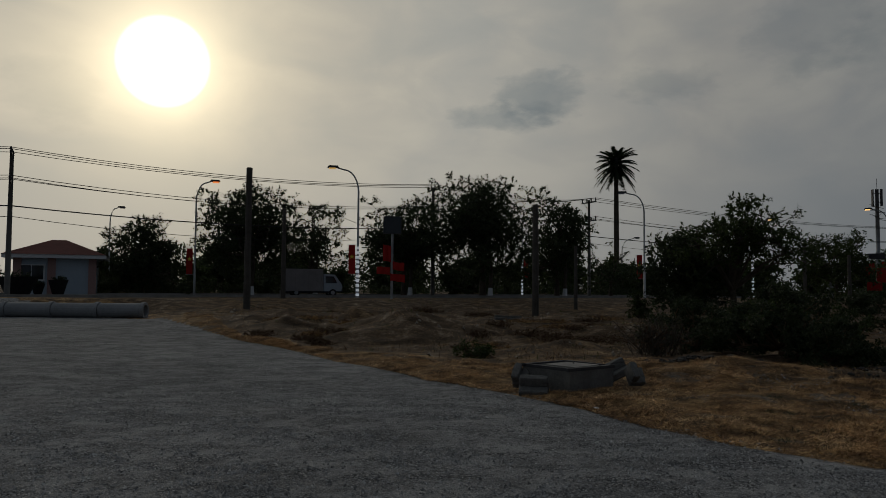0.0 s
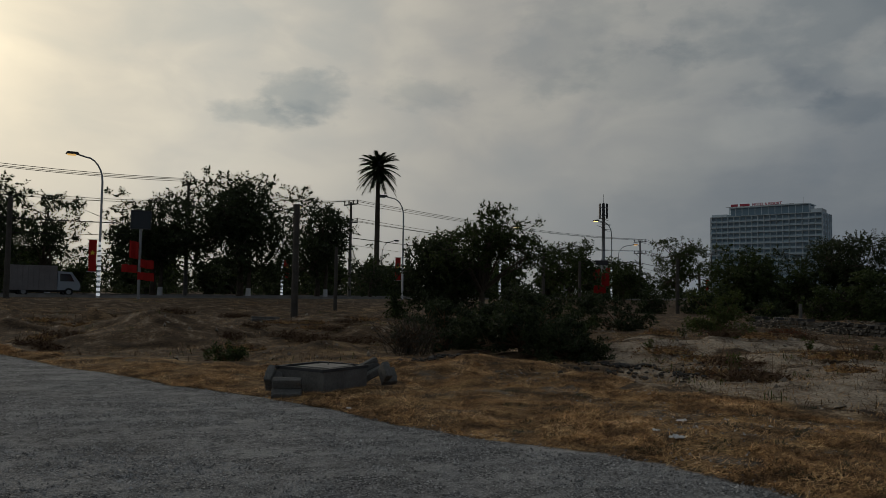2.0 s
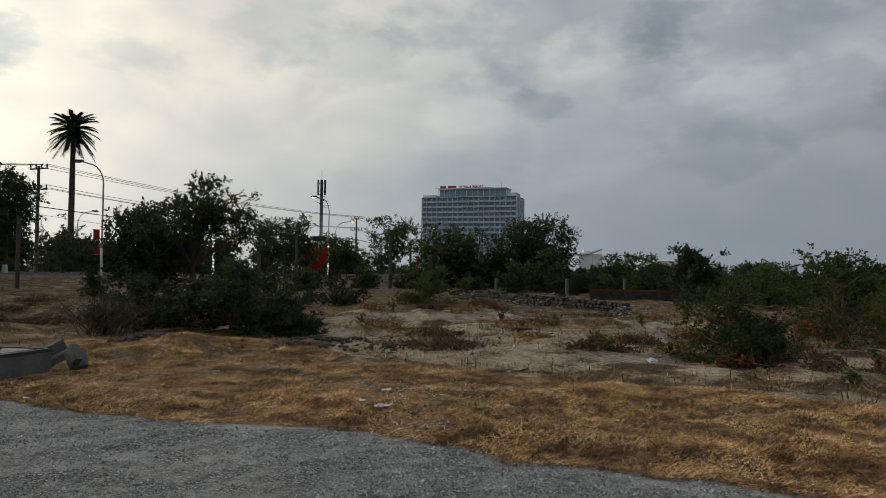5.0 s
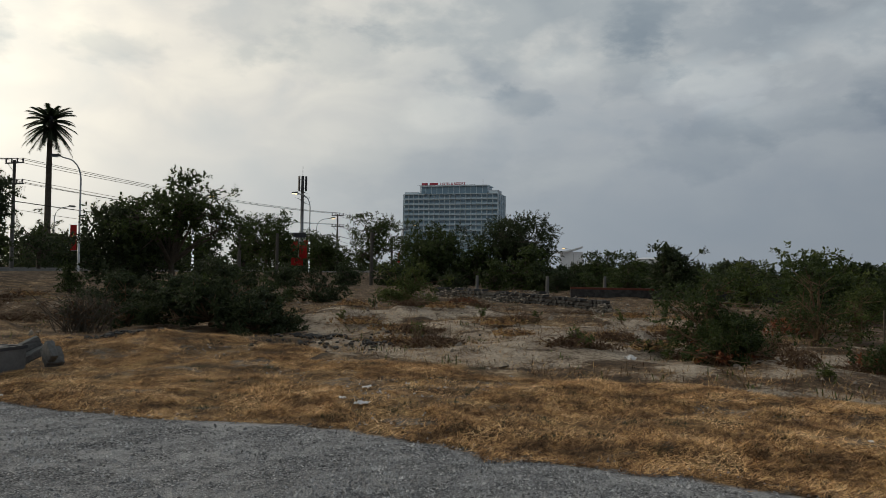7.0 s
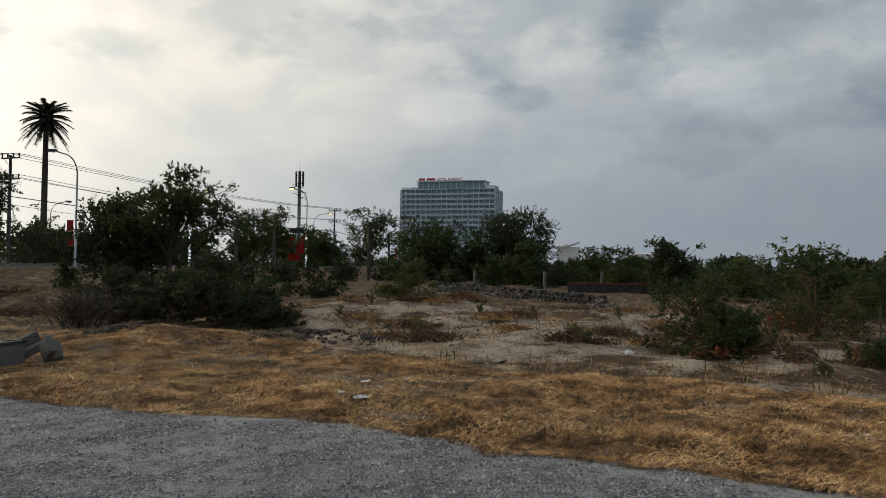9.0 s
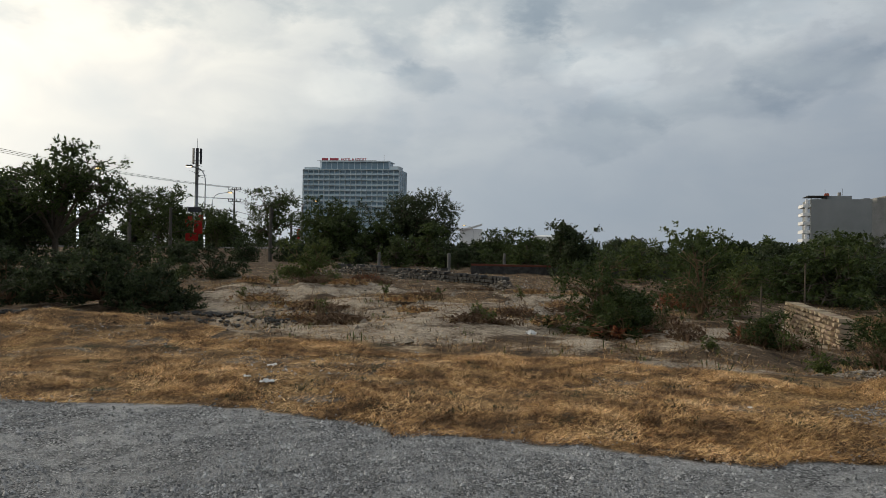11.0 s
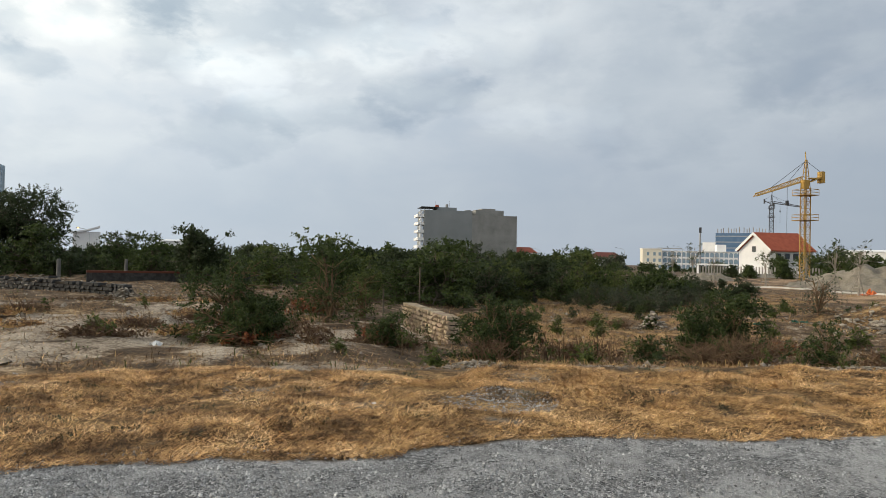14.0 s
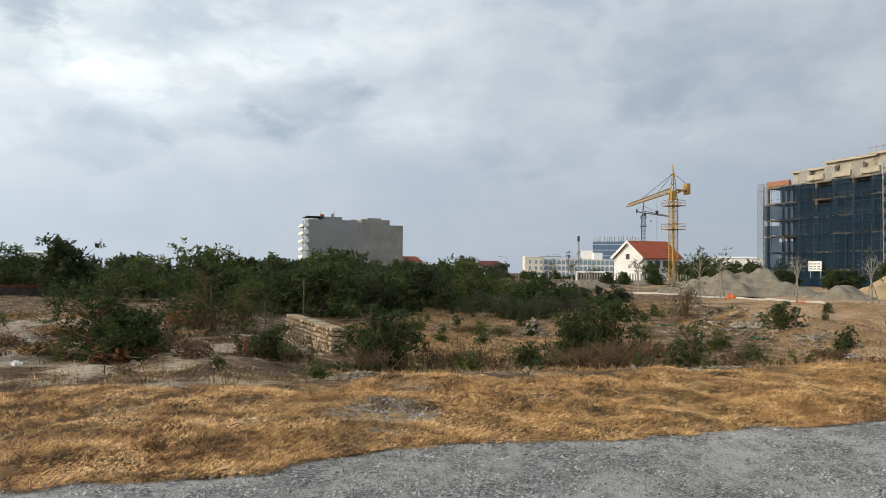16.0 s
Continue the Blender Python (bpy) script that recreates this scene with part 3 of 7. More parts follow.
def ground_material():
    m = bpy.data.materials.new("ground")
    m.use_nodes = True
    w = Nodes(m.node_tree)
    co = w.n("ShaderNodeTexCoord").outputs["Object"]
    at = w.n("ShaderNodeAttribute")
    at.attribute_name = "zone"
    sep = w.n("ShaderNodeSeparateColor")
    w.to(at.outputs["Color"], sep.inputs[0])
    gravel, sand, straw, pale = sep.outputs[0], sep.outputs[1], sep.outputs[2], at.outputs["Alpha"]
    big, mid, fine, dust = w.noise(co, 0.35, 5.0), w.noise(co, 1.8, 5.0, 0.62), w.noise(co, 14.0, 8.0, 0.72), w.noise(co, 0.9, 6.0, 0.7)

    def rag(mask, by=0.9, gain=3.0):
        return w.math("MULTIPLY_ADD", w.math("SUBTRACT", mask, 0.5), gain, w.math("ADD", 0.5, w.math("MULTIPLY", w.math("SUBTRACT", w.math("MULTIPLY_ADD", fine, 0.5, w.math("MULTIPLY", mid, 0.5)), 0.5), by * 4)), clamp=True)

    soil = w.ramp(w.math("MULTIPLY_ADD", fine, 0.45, w.math("MULTIPLY", mid, 0.55)), (0.36, (0.020, 0.014, 0.009)), (0.46, (0.060, 0.040, 0.024)), (0.55, (0.122, 0.082, 0.049)), (0.68, (0.21, 0.148, 0.092)))
    sandc = w.ramp(w.math("MULTIPLY_ADD", fine, 0.5, w.math("MULTIPLY", mid, 0.5)), (0.37, (0.085, 0.063, 0.043)), (0.46, (0.215, 0.172, 0.130)), (0.56, (0.345, 0.290, 0.225)), (0.68, (0.46, 0.395, 0.315)))
    palec = w.ramp(w.math("MULTIPLY_ADD", fine, 0.4, w.math("MULTIPLY", dust, 0.6)), (0.3, (0.165, 0.103, 0.061)), (0.5, (0.32, 0.216, 0.135)), (0.7, (0.42, 0.30, 0.20)))
    strawc = w.ramp(w.math("MULTIPLY_ADD", fine, 0.4, w.math("MULTIPLY", mid, 0.6)), (0.38, (0.035, 0.023, 0.013)), (0.46, (0.095, 0.058, 0.028)), (0.53, (0.20, 0.121, 0.054)), (0.61, (0.33, 0.215, 0.098)))
    thatch = w.noise(co, 55.0, 4.0, 0.7)
    strawc = w.mix(1.0, strawc, w.ramp(thatch, (0.38, (0.22, 0.21, 0.20)), (0.50, (1.0, 1.0, 1.0)), (0.60, (2.0, 2.0, 1.95))), "MULTIPLY")
    strawc = w.mix(w.ramp(w.noise(co, 1.15, 6.0, 0.7, 0.4), (0.56, 0.0), (0.64, 0.75)), strawc, w.ramp(thatch, (0.36, (0.07, 0.066, 0.058)), (0.62, (0.27, 0.26, 0.235))))
    vor = w.n("ShaderNodeTexVoronoi")
    vor.inputs["Scale"].default_value = 62.0
    w.to(co, vor.inputs["Vector"])
    vor2 = w.n("ShaderNodeTexVoronoi")
    vor2.inputs["Scale"].default_value = 150.0
    w.to(co, vor2.inputs["Vector"])
    bits = w.ramp(vor.outputs["Color"], (0.08, (0.022, 0.023, 0.025)), (0.35, (0.115, 0.118, 0.122)), (0.68, (0.25, 0.253, 0.256)), (0.95, (0.60, 0.60, 0.60)))
    grit = w.ramp(vor2.outputs["Color"], (0.1, (0.075, 0.077, 0.08)), (0.5, (0.205, 0.207, 0.21)), (0.9, (0.42, 0.42, 0.415)))
    streak = w.n("ShaderNodeMapping")
    streak.inputs["Scale"].default_value = (0.7, 1.3, 1.0)
    streak.inputs["Rotation"].default_value = (0, 0, radians(20))
    w.to(co, streak.inputs["Vector"])
    drift = w.noise(streak.outputs[0], 2.0, 8.0, 0.74)
    gravelc = w.mix(w.ramp(drift, (0.46, 0.0), (0.60, 0.75)), bits, grit)
    gravelc = w.mix(w.ramp(w.math("MULTIPLY_ADD", drift, 0.7, w.math("MULTIPLY", fine, 0.3)), (0.53, 0.0), (0.64, 0.6)), gravelc, w.ramp(thatch, (0.36, (0.15, 0.152, 0.155)), (0.50, (0.29, 0.292, 0.293)), (0.62, (0.47, 0.47, 0.465))))
    # pale dust pressed into worn lanes and blotches
    lane = w.n("ShaderNodeMapping")
    lane.inputs["Scale"].default_value = (0.8, 1.25, 1.0)
    lane.inputs["Rotation"].default_value = (0, 0, radians(32))
    w.to(co, lane.inputs["Vector"])
    worn = w.math("ADD", w.math("MULTIPLY", w.noise(lane.outputs[0], 1.5, 9.0, 0.72, 0.4), 0.65), w.math("MULTIPLY", w.noise(co, 5.5, 7.0, 0.75), 0.35))
    gravelc = w.mix(w.ramp(worn, (0.475, 0.0), (0.56, 0.85)), gravelc, w.ramp(vor2.outputs["Color"], (0.1, (0.25, 0.253, 0.257)), (0.9, (0.50, 0.50, 0.496))))
    gravelc = w.mix(w.ramp(worn, (0.34, 0.55), (0.46, 0.0)), gravelc, w.mix(1.0, gravelc, (0.5, 0.5, 0.51), "MULTIPLY"))
    wet = w.ramp(big, (0.35, 0.85), (0.6, 1.06))
    gravelc = w.mix(1.0, gravelc, wet, "MULTIPLY")
    col = w.mix(rag(sand, 2.0, 1.7), soil, sandc)
    col = w.mix(rag(pale), col, palec)
    crumbs = w.ramp(w.noise(co, 36.0, 5.0, 0.72, 0.6), (0.36, (0.42, 0.40, 0.38)), (0.47, (1.0, 1.0, 1.0)), (0.60, (1.45, 1.44, 1.42)))
    col = w.mix(1.0, col, crumbs, "MULTIPLY")
    col = w.mix(rag(straw, 0.5), col, strawc)
    col = w.mix(rag(gravel, 0.35), col, gravelc)
    p = w.n("ShaderNodeBsdfPrincipled")
    w.to(col, p.inputs["Base Color"])
    p.inputs["Roughness"].default_value, p.inputs["Specular IOR Level"].default_value = 0.95, 0.15
    hgt = w.math("ADD", w.math("MULTIPLY", fine, 0.6), w.math("MULTIPLY", w.math("SUBTRACT", 1.0, vor.outputs["Distance"]), w.math("MULTIPLY", gravel, 0.7)))
    bp = w.n("ShaderNodeBump")
    bp.inputs["Strength"].default_value, bp.inputs["Distance"].default_value = 0.9, 0.03
    w.to(hgt, bp.inputs["Height"])
    w.to(bp.outputs[0], p.inputs["Normal"])
    w.to(p.outputs[0], w.n("ShaderNodeOutputMaterial").inputs[0])
    return m


ground = part("ground", sheet(), ground_material())
tagged(ground, "grey gravel yard, straw-coloured verge and sandy waste ground", "ground", kind="structure")


def gz(x, y):
    return float(ground_z(x, y))


def on_ground(az, d, sink=0.0):
    x, y = polar(az, d)
    return x, y, gz(x, y) - sink


def road():
    g = Geo()
    a, b = 2.0, 13.0
    pts = []
    for k in np.linspace(-160, 420, 30):
        for s in (a, b):
            p = ROAD_O + ROAD_U * k + ROAD_N * s
            pts.append((p[0], p[1], 0.90))
    g.add(pts, [(2 * i, 2 * i + 2, 2 * i + 3, 2 * i + 1) for i in range(29)])
    tagged(part("road", g, M_asphalt), "dark asphalt road on a low bank", "road", kind="structure")
    g = Geo()
    for s in (1.85, 13.15):
        p = ROAD_O + ROAD_U * 130 + ROAD_N * s
        g.box(p[0], p[1], 0.93, 580, 0.3, 0.22, math.degrees(math.atan2(ROAD_U[1], ROAD_U[0])))
    tagged(part("kerb", g, M_concrete), "grey concrete road kerb", "kerb", kind="structure")


road()


# ---- buildings ----
def box_mesh(name, sx, sy, sz, material):
    """A box with its base centre at the origin."""
    g = Geo().box(0, 0, sz / 2, sx, sy, sz)
    me = g.mesh(name)
    me.materials.append(material)
    return me


def hotel():
    # front runs from bearing 37.6 to 44.6, seen nearly square on
    a, b = Vector((*polar(37.65, 486), 0)), Vector((*polar(44.85, 467), 0))
    u = (b - a).normalized()
    wid = (b - a).length
    rz = math.degrees(math.atan2(u.y, u.x))
    h = thing("hotel", a.x, a.y, -1.0, rz, "tall white slab hotel with a grid of balconies", "hotel")
    H, deep = 50.4, 20.0
    part("wall", Geo().box(wid / 2, deep / 2 + 1.2, H / 2, wid - 0.6, deep, H), M_hotel, h)
    floors, bays = 14, 18
    fh = 3.3
    bw = wid / bays
    slab = box_mesh("balcony_slab", wid, 1.5, 0.35, M_hotel_trim)
    rail = box_mesh("balcony_rail", bw * 0.86, 0.10, 0.9, M_hotel)
    fin = box_mesh("fin", 0.3, 1.4, fh - 0.35, M_hotel_trim)
    win = box_mesh("window", bw * 0.74, 0.08, 2.35, M_hotel_glass)
    for k in range(floors + 1):
        part("balcony_slab", slab, None, h, m=pose(wid / 2, 0.55, H - k * fh - 0.35))
    for k in range(9):
        z = H - (k + 1) * fh
        for i in range(bays):
            part("window", win, None, h, m=pose((i + 0.5) * bw, 1.14, z + 0.1))
            part("balcony_rail", rail, None, h, m=pose((i + 0.5) * bw, 0.02, z))
        for i in range(bays + 1):
            part("fin", fin, None, h, m=pose(i * bw, 0.6, z))
    # the end face with its darker stack of windows
    end = box_mesh("end_window", 0.1, 2.4, 2.0, M_hotel_glass)
    for k in range(9):
        for j in (4.5, 9.5, 14.5):
            part("end_window", end, None, h, m=pose(wid - 0.28, j, H - (k + 1) * fh + 0.4))
    pil = box_mesh("end_pilaster", 0.5, 0.7, H, M_hotel_trim)
    for j in (1.5, 7.0, 12.0, 17.0, 20.6):
        part("end_pilaster", pil, None, h, m=pose(wid - 0.1, j, 0))
    # roof storey, parapet and sign
    part("roof_storey", Geo().box(wid * 0.53, 8.5, H + 2.4, wid * 0.70, 12, 4.8), M_hotel_glass, h)
    part("roof_slab", Geo().box(wid * 0.53, 8.5, H + 5.15, wid * 0.72, 14.5, 0.6), M_hotel_trim, h)
    post = box_mesh("roof_post", 0.3, 0.3, 4.8, M_hotel_trim)
    for i in range(13):
        part("roof_post", post, None, h, m=pose(wid * 0.17 + wid * 0.72 * i / 12, 2.5, H))
    part("parapet", Geo().box(wid * 0.08, 6, H + 0.7, wid * 0.14, 10, 1.4), M_hotel_trim, h)
    part("parapet", Geo().box(wid * 0.95, 6, H + 1.0, wid * 0.09, 10, 2.0), M_hotel_trim, h)
    sign = part("roof_sign", Geo().box(wid * 0.45, 1.6, H + 5.65, wid * 0.62, 0.2, 0.16), M_darksteel, h)
    for n, (x0, ww) in enumerate(((0.19, 0.065), (0.275, 0.09))):
        part("sign_bar", Geo().box(wid * (x0 + ww / 2), 1.5, H + 6.5, wid * ww, 0.25, 1.4), M_redsign, sign)
    cu = bpy.data.curves.new("sign_text", "FONT")
    cu.body, cu.size, cu.extrude, cu.offset = "HOTEL & RESORT", 2.1, 0.1, 0.05
    tx = new("sign_text", cu)
    tx.data.materials.append(M_redsign)
    tx.parent = sign
    tx.matrix_basis = pose(wid * 0.39, 1.5, H + 5.75, 90, 0, 0)
    part("antenna", Geo().tube([(wid * 0.82, 6, H + 5.4), (wid * 0.82, 6, H + 9.5)], 0.09, 6), M_steel, h)


hotel()


def grey_blocks():
    a, b, c = Vector((*polar(74.35, 312), 0)), Vector((*polar(78.0, 316), 0)), Vector((*polar(81.4, 322), 0))
    rz = math.degrees(math.atan2(b.y - a.y, b.x - a.x))
    w1, w2 = (b - a).length, (c - b).length
    h = thing("office_block", a.x, a.y, -1, rz, "seven-storey block with a blank grey rendered flank", "building")
    H = 23.6
    part("wall", Geo().box(w1 / 2, 9, H / 2, w1, 18, H), M_grey_render, h)
    part("rooftop", Geo().box(w1 * 0.50, 9, H + 0.7, w1 * 0.42, 10, 1.6).box(w1 * 0.95, 9, H + 0.3, w1 * 0.1, 12, 0.6), M_grey_render, h)
    part("awning", Geo().box(w1 * 0.14, 8, H + 1.35, w1 * 0.36, 12, 0.25), M_darksteel, h)
    g = Geo()
    for i in (0.02, 0.12, 0.28):
        g.box(w1 * i, 2.5, H + 0.6, 0.15, 0.15, 1.3)
    part("awning_posts", g, M_darksteel, h)
    part("red_tank", Geo().box(w1 * 0.30, 5, H + 2.1, 1.7, 1.2, 0.9, top=0.7), M_redtile, h)
    part("stair_head", Geo().box(w1 * 0.51, 5, H + 2.1, 0.9, 1.5, 1.5), M_concrete, h)
    part("antenna", Geo().tube([(w1 * 0.57, 6, H), (w1 * 0.57, 6, H + 4.4)], 0.06, 5).tube([(w1 * 0.28, 6, H + 2), (w1 * 0.28, 6, H + 4)], 0.06, 5), M_darksteel, h)
    # street front, seen edge on, with balconies
    for k in range(7):
        z = 1.2 + k * 3.25
        bal = part("balcony", Geo().box(-1.3, 6, z, 2.6, 11, 0.3).box(-2.5, 6, z + 0.6, 0.12, 11, 0.9).box(-1.3, 0.6, z + 0.6, 2.5, 0.12, 0.9), M_white, h)
        part("opening", Geo().box(-0.06, 5.5, z + 1.6, 0.1, 8, 2.2), M_darkglass, bal)
    part("front_column", Geo().box(-1.4, 1.0, H / 2, 0.8, 0.8, H), M_white, h)
    h2 = thing("unfinished_block", b.x, b.y, -1, math.degrees(math.atan2(c.y - b.y, c.x - b.x)), "bare concrete and blockwork building shell, windowless", "building")
    H2 = 24.1
    part("wall", Geo().box(w2 / 2, 8, (H2 - 2) / 2, w2, 16, H2 - 2), M_block_wall, h2)
    part("rooftop", Geo().box(w2 * 0.42, 8, H2 - 0.9, w2 * 0.62, 12, 2.4).box(w2 * 0.40, 7, H2 + 0.6, w2 * 0.30, 9, 0.7), M_block_wall, h2)
    for k in range(7):
        part("floor_band", Geo().box(w2 / 2, -0.06, 1.6 + 3.05 * k, w2 + 0.1, 0.10, 0.5), M_block_wall, h2)
    for i in range(5):
        part("column", Geo().box(0.35 + (w2 - 0.7) * i / 4, -0.08, (H2 - 2) / 2, 0.5, 0.11, H2 - 2), M_block_wall, h2)
    for k in range(6):
        part("side_balcony", Geo().box(w2 + 0.35, 5, 2 + 3.05 * k, 0.7, 6, 0.9), M_concrete, h2)


grey_blocks()


def construction():
    """A six-storey frame wrapped in blue net, with scaffolds at its corner."""
    a = Vector((*polar(107.75, 180), 0))
    # towards bearing 115 the front comes a little nearer
    b = Vector((*polar(119.5, 150), 0))
    u = (b - a).normalized()
    L = (b - a).length
    rz = math.degrees(math.atan2(u.y, u.x))
    h = thing("construction_building", a.x, a.y, -0.6, rz, "unfinished six-storey concrete frame wrapped in torn blue netting", "building")
    fh, n, H, deep = 3.55, 6, 21.4, 18.0
    # solid dark box between the floors, standing in for their shaded inside
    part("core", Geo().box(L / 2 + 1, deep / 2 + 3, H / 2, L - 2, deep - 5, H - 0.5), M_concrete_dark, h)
    for k in range(1, n + 1):
        part("floor_slab", Geo().box(L / 2, deep / 2, k * fh, L, deep, 0.36), M_slab_site, h)
    col = box_mesh("column", 0.5, 0.5, H, M_slab_site)
    for i in range(11):
        part("column", col, None, h, m=pose(0.3 + (L - 0.6) * i / 10, 0.3, 0))
    for j in (6, 12, 17.6):
        part("column", col, None, h, m=pose(0.3, j, 0))
    rng = random.Random(5)
    # sheets of net hung between the floors
    bay = L / 10
    for k in range(n):
        for i in range(10):
            if k == n - 1 and i == 0:
                continue
            z0, z1 = k * fh + rng.uniform(-0.1, 0.15), (k + 1) * fh - rng.choice((-0.05, 0.0, 0.1, 0.2, 1.2))
            g = Geo()
            m = 8
            vs = []
            for p in range(m + 1):
                bulge = -0.55 + 0.22 * math.sin(p * 1.9 + i * 2 + k) + rng.uniform(-0.08, 0.08)
                vs += [(i * bay + bay * p / m, bulge, z0 + rng.uniform(-0.2, 0.2)), (i * bay + bay * p / m, bulge * 0.5 - 0.25, z1 + rng.uniform(-0.15, 0.15))]
            g.add(vs, [(2 * p, 2 * p + 2, 2 * p + 3, 2 * p + 1) for p in range(m)])
            part("net_sheet", g, M_bluenet, h)
    std = box_mesh("scaffold_standard", 0.06, 0.06, H + 0.6, M_darksteel)
    for i in range(24):
        part("scaffold_standard", std, None, h, m=pose(0.6 + i * (L - 1) / 23, -0.95, 0))
    led = box_mesh("scaffold_ledger", L, 0.05, 0.05, M_darksteel)
    for k in range(11):
        part("scaffold_ledger", led, None, h, m=pose(L / 2, -0.97, 1.4 + k * 1.9))
    # stepped roof parapets
    part("brick_parapet", Geo().box(3.2, 0.4, H + 0.75, 6.4, 0.5, 1.1), M_orange_brick, h)
    for x0, x1, z in ((6.4, 18, 2.6), (15, 27, 3.6), (26, L, 3.9)):
        part("roof_storey", Geo().box((x0 + x1) / 2, 8, H + z / 2, x1 - x0, 13, z), M_cream_concrete, h)
        part("roof_edge", Geo().box((x0 + x1) / 2, 1.2, H + z + 0.15, x1 - x0 + 0.3, 1.2, 0.45), M_cream_concrete, h)
    for i in range(5):
        x = 10.5 + i * 6.4
        part("gable_upstand", Geo().box(x, 0.6, H + 1.4, 3.4, 1.0, 2.7, top=0.72), M_concrete, h)
        part("roof_band", Geo().box(x + 3.2, 0.0, H + 0.9, 4.2, 0.5, 1.1), M_cream_concrete, h)
    g = Geo()
    for i in (21, 22.6, 24.2):
        g.tube([(i, 6, H + 3.4), (i, 6, H + 6.4)], 0.07, 5)
    g.tube([(20.5, 6, H + 6.2), (24.7, 6, H + 6.2)], 0.07, 5)
    part("roof_frame", g, M_steel, h)
    # hoist tower of scaffold poles at the far corner
    def lattice(name, x, y, w, H2, step, material, parent, r=0.05):
        g = Geo()
        for i, j in ((0, 0), (w, 0), (w, w), (0, w)):
            g.tube([(x + i, y + j, 0), (x + i, y + j, H2)], r * 1.3, 5)
        k = 0
        z = 0.0
        while z < H2 - step:
            for (i, j), (i2, j2) in (((0, 0), (w, 0)), ((w, 0), (w, w)), ((w, w), (0, w)), ((0, w), (0, 0))):
                g.tube([(x + i, y + j, z), (x + i2, y + j2, z + step)], r, 4, False)
                g.tube([(x + i, y + j, z + step), (x + i2, y + j2, z + step)], r, 4, False)
            z += step
        return part(name, g, material, parent)
    lattice("scaffold_tower", -2.6, 0, 1.7, H + 1.2, 1.5, M_steel, h, 0.06)
    lattice("scaffold_tower", 31, -2.2, 2.0, H + 1.5, 2.0, M_steel, h, 0.07)
    part("sign_board", Geo().box(15.0, -1.6, 4.2, 3.3, 0.12, 2.0), M_white, h, "white board with two rows of blue print")
    part("board_post", Geo().box(13.7, -1.5, 1.6, 0.12, 0.12, 3.3).box(16.3, -1.5, 1.6, 0.12, 0.12, 3.3), M_steel, h)
    g = Geo()
    for r in (3.65, 4.15, 4.65):
        for c in range(3):
            g.box(14.0 + c, -1.68, r, rng.uniform(0.4, 0.8), 0.02, 0.18)
    part("print_bars", g, M_bluenet, h)
    part("site_fence", Geo().box(L / 2, -2.6, 0.9, L * 0.9, 0.1, 1.8), M_bluenet, h)


M_slab_site = surface("site_concrete", [(0.14, 0.12, 0.10), (0.22, 0.19, 0.155)], 0.5, 5, 0.9, 0.2)
M_orange_brick = surface("orange_brick", [(0.26, 0.12, 0.07), (0.34, 0.17, 0.10)], 1, 8, 0.9, 0.2)
M_cream_concrete = surface("fresh_concrete", [(0.28, 0.255, 0.205), (0.37, 0.34, 0.28), (0.44, 0.41, 0.35)], 0.5, 5, 0.9, 0.2)
construction()


